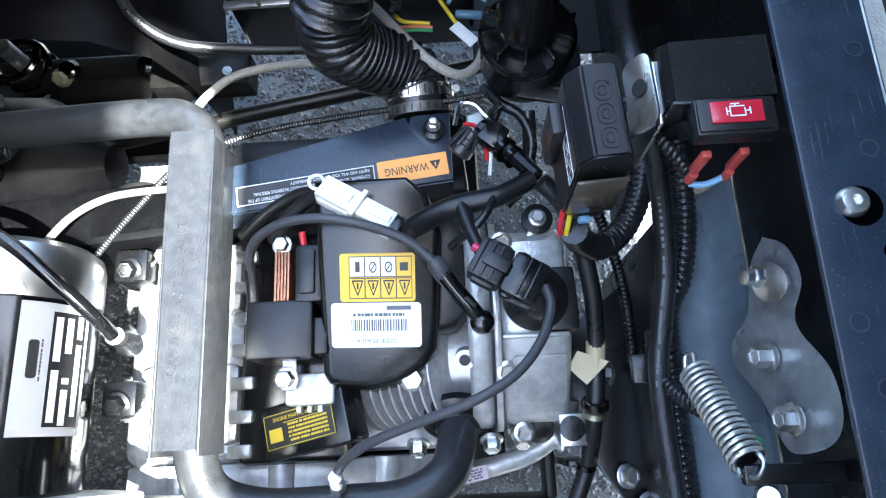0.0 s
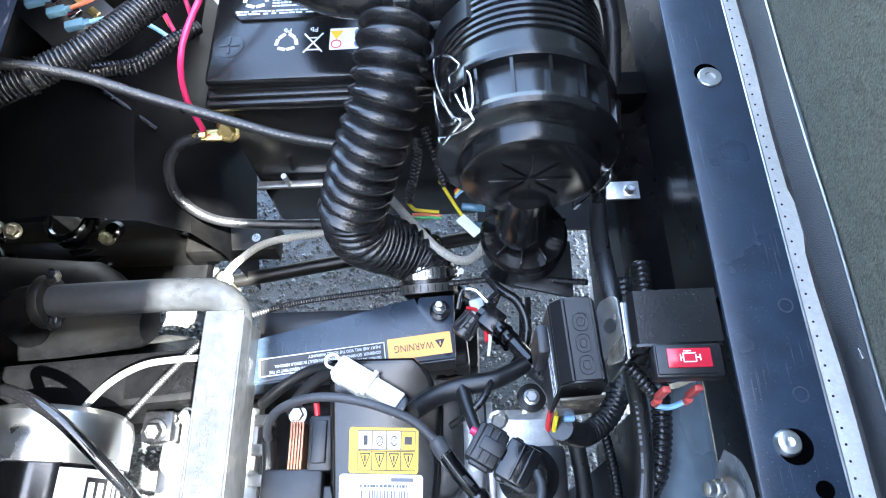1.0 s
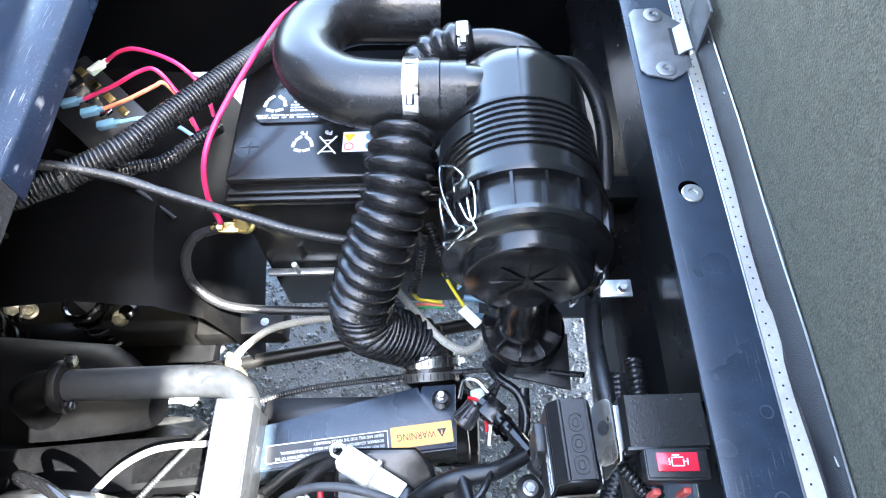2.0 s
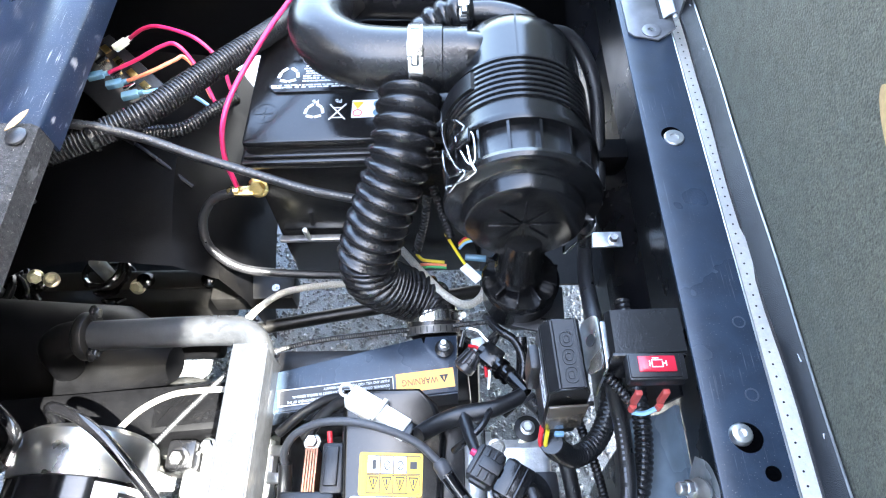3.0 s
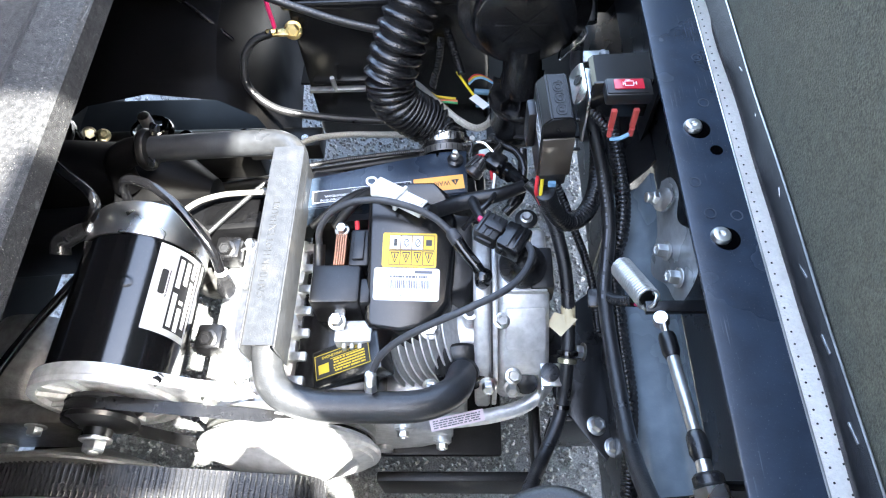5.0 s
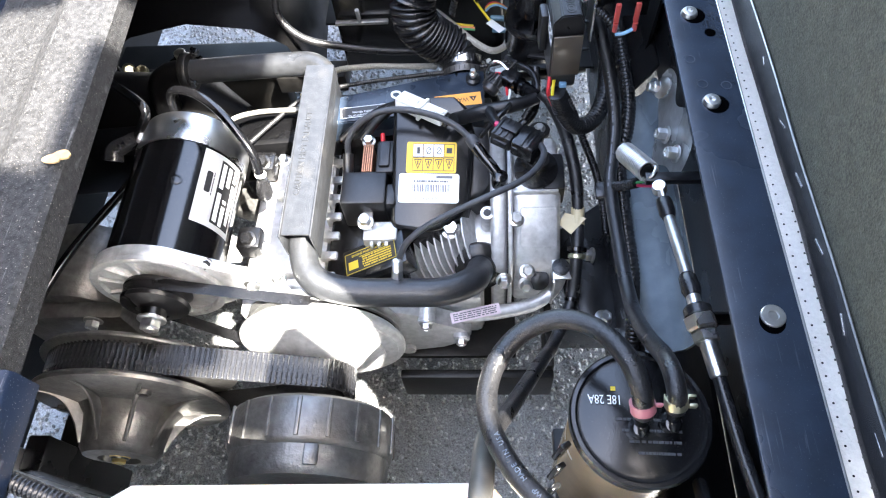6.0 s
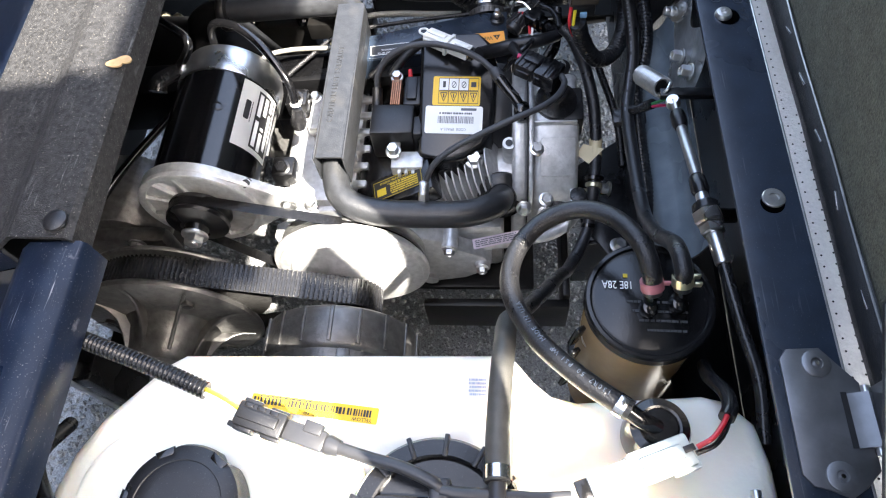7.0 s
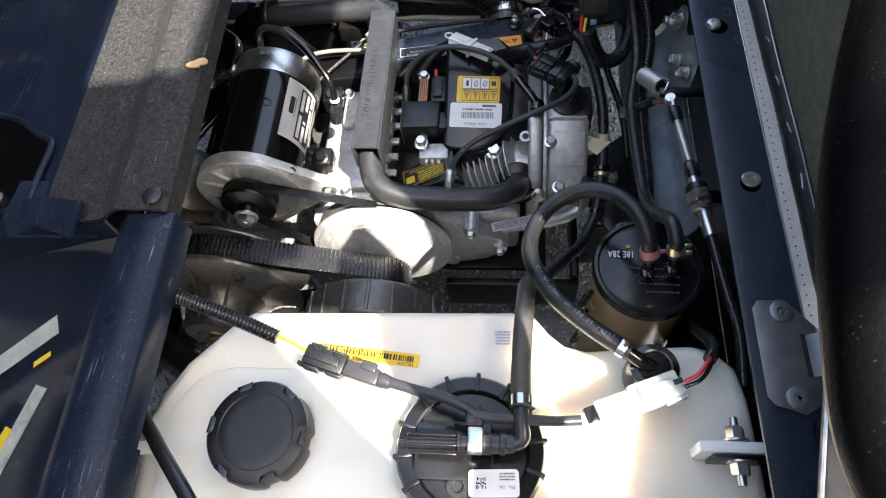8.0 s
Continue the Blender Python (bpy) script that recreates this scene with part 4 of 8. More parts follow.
lid = part("lid", lathe(B(), [(0.0440, CZ - 0.011), (0.0462, CZ - 0.0095), (0.0462, CZ - 0.001), (0.0450, CZ + 0.0005), (0.0425, CZ + 0.0008), (0.0412, CZ - 0.0012), (0.0385, CZ - 0.0014), (0.0370, CZ - 0.0006), (0, CZ - 0.0002)], (CX, CY, 0), (0, 0, 1), 64), BLACK_PLASTIC, can, "glossy black lid with moulded rim")
for x, y, m in ((0.1865, -0.1610, PINK_CLAMP), (0.2070, -0.1580, OLIVE_CLAMP)):
    e = part("port", tube(B(), [(x, y, CZ - 0.001), (x, y, CZ + 0.013), (x - 0.001, y + 0.003, CZ + 0.021), (x - 0.003, y + 0.010, CZ + 0.030)], lambda s: 0.0058 if s < 0.3 else 0.0046, 14), BLACK_PLASTIC, can, "black elbow port")
    part("port_knob", lathe(B(), [(0.0062, 0), (0.0066, 0.006), (0.005, 0.0105), (0, 0.012)], (x, y - 0.002, CZ + 0.002), (0, -0.25, 1), 20), GLOSS_BLACK, e)
cm = plane_at((CX, CY, CZ + 0.0001), (-1, 0.03, 0), (0, 0, 1))
words("18E 28A", 0.0090, cm @ pose(0.0225, -0.0110, 0.0006), WHITE_INK, can, "stamped_code", stretch=0.72)
bars([(0.0165, -0.0185, 0.0032, 0.0030)], cm, YELLOW_INK, can, "yellow_dab")
for k in range(4):
    bars(print_lines(0.045 - 0.006 * k, 0.0032, 1, 20 + k), cm @ pose(-0.004 - 0.002 * k, 0.002 + 0.0072 * k, 0.0002), FAINT_INK, can, "moulded_print", 0.0002)
part("foot_bracket", box(B(), (0.150, -0.20, 0.285), (0.255, -0.11, 0.300), 0.003), DIRTY_BLACK, can)
bm = B()
for k in range(3):
    box(bm, (-0.004, -0.002, -0.012), (0.004, 0.002, 0.012), 0.001, pose(0.1405 - 0.0025 * k, -0.168 - 0.010 * k, 0.46 - 0.02 * k, 0, 14, 30))
part("side_lugs", bm, BLACK_PLASTIC, can)
part("side_guard", lathe(B(), [(0.0455, 0.31), (0.0462, 0.31), (0.0462, 0.45), (0.0455, 0.45)], (CX - 0.003, CY - 0.001, 0), (0, 0, 1), 10, lambda a, r: r if 2.4 < a < 4.2 else 0.03), BLACK_PLASTIC, can)

# ---- starter generator ----
gen = thing("starter_generator", (-0.245, 0.11, 0.29), "gloss black starter generator with aluminium end caps", "generator")
GX, GZ = -0.2455, 0.352
part("barrel", lathe(B(), [(0.056, 0.032), (0.0585, 0.034), (0.0585, 0.164), (0.057, 0.166)], (GX, 0, GZ), (0, 1, 0), 64), GLOSS_BLACK, gen, "gloss black barrel")
part("end_cap", lathe(B(), [(0.0595, 0.165), (0.0600, 0.168), (0.0600, 0.194), (0.0575, 0.2035), (0.050, 0.209), (0.020, 0.211), (0, 0.211)], (GX, 0, GZ), (0, 1, 0), 64), BRUSHED_ALU, gen, "machined aluminium end cap")
part("cap_screw_pad", box(B(), (-0.012, -0.010, 0), (0.012, 0.010, 0.004), 0.0015, plane_at((GX - 0.045, 0.186, GZ + 0.0385), (0, 1, 0), (-0.75, 0, 0.66))), BRUSHED_ALU, gen)
part("screw", panhead(B(), (GX - 0.0485, 0.186, GZ + 0.0418), (-0.75, 0, 0.66), 0.005, 0.003), ZINC, gen)
d = Vector((0.0188, 0, 0.0559)).normalized()
s = part("barrel_screw", lathe(B(), [(0.0062, -0.001), (0.0062, 0.0006), (0.0042, 0.0010), (0.0036, -0.0005), (0.0022, -0.0005), (0.0020, -0.0015), (0, -0.0015)], Vector((GX, 0.1135, GZ)) + d * 0.0586, d, 24), BLACK_STEEL, gen, "countersunk barrel screw")
# front bracket casting with its arm
bm = B()
arm = []
for i in range(40):
    a = radians(50 + 260 * i / 39)
    arm.append((0.0655 * math.cos(a), 0.0655 * math.sin(a)))
arm += [(0.060, -0.042), (0.104, -0.010), (0.110, 0.0), (0.106, 0.012), (0.088, 0.020)]
prism(bm, arm, 0.012, plane_at((GX, 0.032, GZ), (1, 0, 0), (0, -1, 0)), 0.0018)
fl = part("front_bracket", bm, CAST_ALU, gen, "cast aluminium front bracket with an arm")
bm = B()
for k in range(7):
    a = radians(100 + 30 * k)
    box(bm, (0.020, -0.0018, 0), (0.064, 0.0018, 0.0045), 0.0008, plane_at((GX, 0.020, GZ), (math.cos(a), 0, math.sin(a)), (0, -1, 0)))
lathe(bm, [(0.058, 0), (0.0655, 0), (0.0655, 0.005), (0.063, 0.006), (0.058, 0.005), (0.058, 0)], (GX, 0.020, GZ), (0, -1, 0), 60)
part("bracket_ribs", bm, CAST_ALU, fl)
part("arm_bolt", hexhead(B(), (GX + 0.098, 0.020, GZ + 0.001), (0, -1, 0), 0.0068, 0.006), ZINC, fl)
part("arm_bolt", hexhead(B(), (GX + 0.060, 0.026, GZ + 0.033), (0.2, -0.6, 0.8), 0.005, 0.004), BLACK_STEEL, fl)
pul = part("pulley", lathe(B(), [(0.020, 0.020), (0.033, 0.016), (0.034, 0.012), (0.029, 0.006), (0.034, 0.0), (0.033, -0.004), (0.022, -0.007), (0.013, -0.009), (0.0125, -0.017), (0, -0.017)], (GX, 0, GZ), (0, 1, 0), 48), BLACK_STEEL, gen, "black pulley")
bm = B()
hexhead(bm, (GX, -0.017, GZ), (0, -1, 0), 0.0105, 0.009)
lathe(bm, [(0.0055, -0.026), (0.0055, -0.030), (0.0045, -0.031), (0, -0.031)], (GX, 0, GZ), (0, 1, 0), 16)
part("shaft_nut", bm, ZINC, pul, "zinc shaft nut")
# rating plate, bent round the barrel
bm = B()
A0, A1, YA, YB = radians(1), radians(51), 0.0710, 0.1615
for ya, yb, aa, ab, rr in ((YA, YB, A0, A1, 0.0590),):
    grid = [[bm.verts.new((GX + rr * math.cos(aa + (ab - aa) * i / 12), ya + (yb - ya) * j / 6, GZ + rr * math.sin(aa + (ab - aa) * i / 12))) for j in range(7)] for i in range(13)]
    for i in range(12):
        for j in range(6):
            bm.faces.new((grid[i][j], grid[i + 1][j], grid[i + 1][j + 1], grid[i][j + 1]))
    bmesh.ops.solidify(bm, geom=bm.faces[:], thickness=0.0004)
lab = part("rating_plate", bm, WHITE_LABEL, gen, "white and black rating plate")


def on_barrel(a, y):
    n = Vector((math.cos(a), 0, math.sin(a)))
    return plane_at(Vector((GX, y, GZ)) + n * 0.0594, (0, 1, 0), n)


def curved_patch(bm, a0, a1, y0, y1, rr=0.0597):
    g = [[bm.verts.new((GX + rr * math.cos(a0 + (a1 - a0) * i / 5), y, GZ + rr * math.sin(a0 + (a1 - a0) * i / 5))) for y in (y0, y1)] for i in range(6)]
    for i in range(5):
        bm.faces.new((g[i][0], g[i + 1][0], g[i + 1][1], g[i][1]))


bm = B()
curved_patch(bm, radians(5), radians(31), YA + 0.006, YB - 0.006)
part("black_field", bm, BLACK_INK, lab)
for a0, a1, y0, y1 in ((53, 58, 0.074, 0.109), (53, 58, 0.115, 0.146), (45, 50, 0.072, 0.096), (45, 50, 0.121, 0.146), (45, 50, 0.100, 0.104), (37, 41.5, 0.078, 0.128), (37, 41.5, 0.132, 0.148)):
    bm = B()
    curved_patch(bm, radians(a0 - 29), radians(a1 - 29), y0 + 0.006, y1 + 0.006, 0.0600)
    part("white_field", bm, WHITE_LABEL, lab)
part("maker_mark", prism(B(), rounded(0.026, 0.0065, 0.002), 0.0003, on_barrel(radians(41), 0.122)), BLACK_INK, lab)
bars(print_lines(0.03, 0.002, 1, 2), on_barrel(radians(36), 0.122), GREY_INK, lab)

# ---- drive and driven clutches ----
AX, BX, PZ = -0.095, -0.305, 0.240
driven = thing("driven_clutch", (BX, -0.05, 0.137), "dusty cast aluminium driven clutch", "clutch")
part("rear_sheave", lathe(B(), [(0.02, 0.0), (0.060, -0.012), (0.1045, -0.026), (0.1055, -0.029), (0.1045, -0.031), (0.06, -0.040), (0.02, -0.046)], (BX, 0, PZ), (0, 1, 0), 72), CLUTCH_ALU, driven)
front = part("front_sheave", lathe(B(), [(0.02, -0.050), (0.06, -0.056), (0.1025, -0.065), (0.1040, -0.068), (0.1030, -0.0715), (0.096, -0.074), (0.070, -0.0765), (0.055, -0.080), (0.047, -0.090), (0.0445, -0.105), (0.042, -0.122), (0.037, -0.129), (0.022, -0.131), (0.020, -0.126), (0.010, -0.126), (0.009, -0.131), (0, -0.131)], (BX, 0, PZ), (0, 1, 0), 72), CLUTCH_ALU, driven, "cast front sheave with a long hub")
for k in range(9):
    bm = B()
    a = 2 * math.pi * k / 9 + 0.35
    side = (-math.sin(a), 0, math.cos(a))
    web = [(0.040, -0.004)] + [(0.100 - 0.056 * i / 10, 0.0015 + 0.044 * (i / 10) ** 3.2) for i in range(11)] + [(0.040, 0.046)]
    m = plane_at((BX, -0.0745, PZ), (math.cos(a), 0, math.sin(a)), side)
    flip = 1 if (m.to_3x3() @ Vector((0, 1, 0))).y < 0 else -1
    prism(bm, [(x, flip * h) for x, h in web], 0.0044, m @ pose(0, 0, -0.0022), 0.0014)
    part("rib", bm, CLUTCH_ALU, front)
for k in (0, 1, 2):
    a = radians(55 + 120 * k)
    part("bore", lathe(B(), [(0.0075, 0), (0.0075, 0.006), (0.0045, 0.006), (0.0040, 0.001), (0, 0.001)], (BX + 0.075 * math.cos(a), -0.074, PZ + 0.075 * math.sin(a)), (0, -1, 0), 20), CLUTCH_ALU, front)
    part("bore_hole", lathe(B(), [(0.0044, 0.0), (0.0044, 0.0003), (0, 0.0003)], (BX + 0.075 * math.cos(a), -0.0805, PZ + 0.075 * math.sin(a)), (0, -1, 0), 16), BLACK_INK, front)
part("rust_bolt", hexhead(B(), (BX, -0.127, PZ), (0, -1, 0), 0.008, 0.006), BRASS, driven, "rusty centre bolt")

drive = thing("drive_clutch", (AX, -0.06, 0.15), "grey drive clutch with a ribbed drum cover", "clutch")
part("rear_sheave", lathe(B(), [(0.02, 0.006), (0.080, 0.0045), (0.081, 0.0062), (0.0855, 0.0058), (0.0862, 0.003), (0.0915, 0.000), (0.0925, -0.004), (0.0910, -0.007), (0.0850, -0.0085), (0.0846, -0.0105), (0.0710, -0.0140), (0.0706, -0.0158), (0.0520, -0.022), (0.045, -0.026), (0.02, -0.030)], (AX, 0, PZ + 0.012), (0, 1, 0), 72), CAST_ALU, drive, "bright dished sheave")
part("grooved_pulley", lathe(B(), [(0.03, 0.026), (0.0800, 0.025), (0.0860, 0.022), (0.0860, 0.020), (0.0790, 0.016), (0.0860, 0.012), (0.0860, 0.010), (0.05, 0.007)], (AX, 0, PZ + 0.012), (0, 1, 0), 72), GREY_ZINC, drive, "grooved crank pulley")
drum = part("drum", lathe(B(), [(0.03, -0.079), (0.076, -0.0815), (0.0835, -0.086), (0.0860, -0.092), (0.0860, -0.124), (0.0845, -0.129), (0.0820, -0.131), (0.0815, -0.152), (0.0780, -0.158), (0, -0.158)], (AX - 0.003, 0, PZ), (0, 1, 0), 72), CLUTCH_ALU, drive, "smoky ribbed drum cover")
for k in range(18):
    a = 2 * math.pi * k / 18 + 0.1
    bm = box(B(), (-0.019, -0.0022, 0), (0.019, 0.0022, 0.0028), 0.0009, plane_at((AX - 0.003 + 0.0850 * math.cos(a), -0.106, PZ + 0.0850 * math.sin(a)), (0, 1, 0), (math.cos(a), 0, math.sin(a))))
    part("drum_rib", bm, CLUTCH_ALU, drum)
for k in range(3):
    a = radians(75 + 120 * k)
    bm = box(B(), (-0.010, -0.007, 0), (0.010, 0.007, 0.004), 0.002, plane_at((AX - 0.003 + 0.081 * math.cos(a), -0.141, PZ + 0.081 * math.sin(a)), (0, 1, 0), (math.cos(a), 0, math.sin(a))))
    part("drum_pad", bm, CLUTCH_ALU, drum)

# cogged belt round both sheaves
belt = thing("drive_belt", (-0.20, -0.047, 0.14), "black cogged rubber drive belt", "belt")
R1, R2 = 0.094, 0.036
gap = AX - BX
lean = math.asin((R1 - R2) / gap)
loop = []
for i in range(61):
    a = math.pi / 2 - lean + (math.pi + 2 * lean) * i / 60
    loop.append((BX + R1 * math.cos(a), PZ + R1 * math.sin(a), math.cos(a), math.sin(a)))
for i in range(41):
    a = -math.pi / 2 + lean + (math.pi - 2 * lean) * i / 40
    loop.append((AX + R2 * math.cos(a), PZ + 0.004 + R2 * math.sin(a), math.cos(a), math.sin(a)))
dist, ring = [0.0], loop + loop[:1]
for p, q in zip(ring, ring[1:]):
    dist.append(dist[-1] + math.hypot(q[0] - p[0], q[1] - p[1]))
N = 640
bm, rows, k, cogs = B(), [], 0, []
for i in range(N):
    s = dist[-1] * i / N
    while dist[k + 1] < s:
        k += 1
    f = (s - dist[k]) / (dist[k + 1] - dist[k])
    x, z, nx, nz = (u + (v - u) * f for u, v in zip(ring[k], ring[k + 1]))
    h = -0.0008
    if i % 4 == 0:
        cogs.append((Vector((x + nx * h, 0, z + nz * h)), Vector((nx, 0, nz))))
    rows.append([bm.verts.new((x + nx * o, y, z + nz * o)) for o, y in ((h, -0.0315), (h, -0.0635), (-0.009, -0.0605), (-0.009, -0.0345))])
for i in range(N):
    a, b = rows[i], rows[(i + 1) % N]
    for j in range(4):
        bm.faces.new((a[j], a[(j + 1) % 4], b[(j + 1) % 4], b[j]))
part("cogged_band", bm, RUBBER, belt, "", 20)
cog = part("cog", box(B(), (-0.0010, -0.0155, -0.0006), (0.0010, 0.0155, 0.0034), 0.0004, pose(-0.20, -0.047, 0.14)), RUBBER, belt)
for i, (at, n) in enumerate(cogs):
    piece = cog if i == 0 else new("cog", cog.data)
    piece.parent = belt
    m = plane_at(at + Vector((0, -0.0475, 0)), n.cross(Vector((0, 1, 0))), n)
    m.translation -= origin_of(belt)
    piece.matrix_local = m

gbelt = thing("generator_belt", (-0.17, 0.01, 0.16), "thin black rubber generator belt", "belt")
bm = B()
r1, r2 = 0.033, 0.083
cx1, cz1, cx2, cz2 = GX, GZ, AX, PZ + 0.012
base = math.atan2(cz2 - cz1, cx2 - cx1)
span = math.hypot(cx2 - cx1, cz2 - cz1)
off = math.acos((r1 - r2) / span)
loop = [(cx1 + r1 * math.cos(base + off + (2 * math.pi - 2 * off) * i / 24), cz1 + r1 * math.sin(base + off + (2 * math.pi - 2 * off) * i / 24)) for i in range(25)]
loop += [(cx2 + r2 * math.cos(base - off + 2 * off * i / 40), cz2 + r2 * math.sin(base - off + 2 * off * i / 40)) for i in range(41)]
va = [bm.verts.new((x, 0.013, z)) for x, z in loop]
vb = [bm.verts.new((x, 0.001, z)) for x, z in loop]
n = len(loop)
for i in range(n):
    bm.faces.new((va[i], va[(i + 1) % n], vb[(i + 1) % n], vb[i]))
bmesh.ops.solidify(bm, geom=bm.faces[:], thickness=0.006)
part("band", bm, RUBBER, gbelt)

# ---- engine ----
engine = thing("engine", (0.02, 0.12, 0.146), "air-cooled single-cylinder engine with a black plastic shroud", "engine")
bm = B()
box(bm, (-0.190, 0.045, 0.150), (-0.075, 0.235, 0.286), 0.014, None, 3)
case = part("crankcase", bm, CAST_ALU, engine, "cast aluminium crankcase")
part("front_boss", box(B(), (-0.176, 0.060, 0.150), (-0.090, 0.125, 0.298), 0.010), CAST_ALU, case)
part("rear_boss", box(B(), (-0.165, 0.165, 0.150), (-0.09, 0.225, 0.302), 0.008), CAST_ALU, case)
part("sump", box(B(), (-0.08, 0.05, 0.148), (0.085, 0.22, 0.25), 0.01), CAST_ALU, case)
for k in range(7):
    part("rib", box(B(), (-0.097, 0.05 + 0.026 * k, 0.25), (-0.078, 0.060 + 0.026 * k, 0.304), 0.002), CAST_ALU, case)
for at in ((-0.158, 0.216, 0.302), (-0.132, 0.150, 0.288), (-0.168, 0.095, 0.299), (-0.145, 0.060, 0.290), (-0.110, 0.215, 0.302)):
    part("bolt", hexhead(B(), at, (0, -0.15, 1), 0.0062, 0.006), ZINC, case)
for x, y in ((-0.176, 0.205), (-0.176, 0.098)):
    bb = part("mount_ear", box(B(), (x - 0.016, y - 0.014, 0.292), (x + 0.012, y + 0.014, 0.318), 0.004), BLACK_STEEL, case, "black mounting ear")
    part("bolt", hexhead(B(), (x - 0.002, y - 0.004, 0.318), (0, -0.3, 1), 0.0075, 0.007), BLACK_STEEL, bb)
bm = B()
cover = [(-0.19, 0.155), (-0.02, 0.150), (0.035, 0.165), (0.062, 0.185), (0.070, 0.205), (0.060, 0.222), (0.030, 0.240), (0.010, 0.262), (-0.035, 0.278), (-0.10, 0.285), (-0.155, 0.290), (-0.19, 0.27)]
prism(bm, cover, 0.022, plane_at((0, 0.046, 0), (1, 0, 0), (0, -1, 0)), 0.003)
tc = part("timing_cover", bm, CAST_ALU, engine, "lobed aluminium side cover")
for x, z in ((0.058, 0.205), (0.020, 0.252), (-0.060, 0.280), (-0.14, 0.285), (-0.01, 0.168)):
    part("boss", lathe(B(), [(0.0105, 0.0), (0.010, 0.027), (0, 0.027)], (x, 0.046, z), (0, -1, 0), 20), CAST_ALU, tc)
for x, z in ((0.058, 0.205), (0.020, 0.252), (-0.060, 0.280), (-0.14, 0.285)):
    part("bolt", hexhead(B(), (x, 0.019, z), (0, -1, 0), 0.0062, 0.006), ZINC, tc)
# shroud: low shelf under the coil, raised sloping hood over the cylinder
bm = B()
box(bm, (-0.090, 0.044, 0.20), (0.000, 0.245, 0.300), 0.006)
shelf = part("shroud_shelf", bm, BLACK_PLASTIC, engine, "flat black shroud shelf")
SL = 0.34
hood_m = Matrix(((1, 0, 0, 0), (0, 1, 0, 0), (0, SL, 1, 0.350 - 0.158 * SL - 0.085), (0, 0, 0, 1)))
bm = B()
prism(bm, [(-0.014, 0.245), (-0.016, 0.108), (-0.012, 0.100), (0.020, 0.095), (0.040, 0.099), (0.060, 0.110), (0.070, 0.122), (0.074, 0.150), (0.078, 0.205), (0.070, 0.232), (0.055, 0.245)][::-1], 0.084, hood_m, 0.006, 3)
hood = part("shroud_hood", bm, BLACK_PLASTIC, engine, "raised satin black shroud hood")
bm = B()
prism(bm, [(0.060, 0.145), (0.066, 0.135), (0.085, 0.140), (0.094, 0.152), (0.094, 0.215), (0.06, 0.22)][::-1], 0.075, hood_m @ pose(0, 0, -0.003), 0.004)
part("plug_well", bm, MATT_PLASTIC, engine)


def on_hood(x, y):
    return plane_at((x, y, 0.350 + (y - 0.158) * SL - 0.0008), (-1, 0.04, 0.0), (0, -SL, 1))


ym = on_hood(0.0295, 0.1745)
ym = ym @ Matrix.Diagonal((0.93, 1.38, 1, 1))
lab = plate("warning_label", 0.060, 0.026, 0.002, ym, YELLOW_LABEL, hood, 0.0005, "yellow pictogram warning label")
for x in (-0.009, 0.0035, 0.0160):
    bars([(x, 0.0062, 0.0118, 0.0108)], ym @ pose(0, -0.012, 0.0005), WHITE_LABEL, lab, "white_field")
frames = []
for k in range(4):
    x = -0.0215 + 0.0125 * k + 0.0003
    for y0, h in ((-0.0058, 0.0108), (0.0058, 0.0108)):
        frames += [(x - 0.0061, y0, 0.0005, h), (x + 0.0061, y0, 0.0005, h), (x, y0 - h / 2, 0.0122, 0.0005), (x, y0 + h / 2, 0.0122, 0.0005)]
bars(frames, ym @ pose(0, 0, 0.0007), BLACK_INK, lab, "field_borders")


def pictogram(bm):
    bmesh.ops.transform(bm, matrix=ym @ pose(0, 0, 0.0007), verts=bm.verts)
    part("pictogram", bm, BLACK_INK, lab)


for k in range(4):
    x = -0.0215 + 0.0125 * k
    bm = B()
    for a, b in (((-0.0042, 0.0018), (0.0042, 0.0018)), ((0.0042, 0.0018), (0.0, 0.0095)), ((0.0, 0.0095), (-0.0042, 0.0018))):
        cyl(bm, (x + a[0], a[1], 0), (x + b[0], b[1], 0), 0.0004, 6)
    box(bm, (x - 0.0007, 0.0028, 0), (x + 0.0007, 0.0062, 0.0003))
    pictogram(bm)
for x in (-0.009, 0.0035):
    bm = lathe(B(), [(0.0030, 0), (0.0030, 0.0003), (0.0023, 0.0003), (0.0023, 0), (0.0030, 0)], (x, -0.0055, 0), (0, 0, 1), 20)
    box(bm, (-0.0024, -0.0003, 0), (0.0024, 0.0003, 0.0003), 0, pose(x, -0.0055, 0, 0, 0, 45))
    pictogram(bm)
pictogram(box(B(), (0.014, -0.0085, 0), (0.0175, -0.003, 0.0003)))
pictogram(box(B(), (-0.0245, -0.008, 0), (-0.018, -0.0035, 0.0003)))
wm = on_hood(0.0265, 0.1410)
lab = plate("barcode_label", 0.067, 0.0335, 0.003, wm, WHITE_LABEL, hood, 0.0005, "white barcode label")
bars(barcode(0.042, 0.0085, 34, 4), wm @ pose(-0.002, 0.0, 0.0006), GREY_INK, lab, "barcode")
words("CODE  EFIA01-A", 0.0046, wm @ pose(0.0, 0.0115, 0.0006), GREY_INK, lab, stretch=0.9)
bars(print_lines(0.040, 0.004, 1, 31), wm @ pose(-0.001, -0.0078, 0.0006), GREY_INK, lab)
bars([(-0.017, -0.0128, 0.018, 0.0030)], wm @ pose(0, 0, 0.0006), GREY_INK, lab, "maker_mark")
em = plane_at((-0.0380, 0.0725, 0.3135), (-0.064, -0.013, -0.023), (-0.35, -0.05, 0.93))
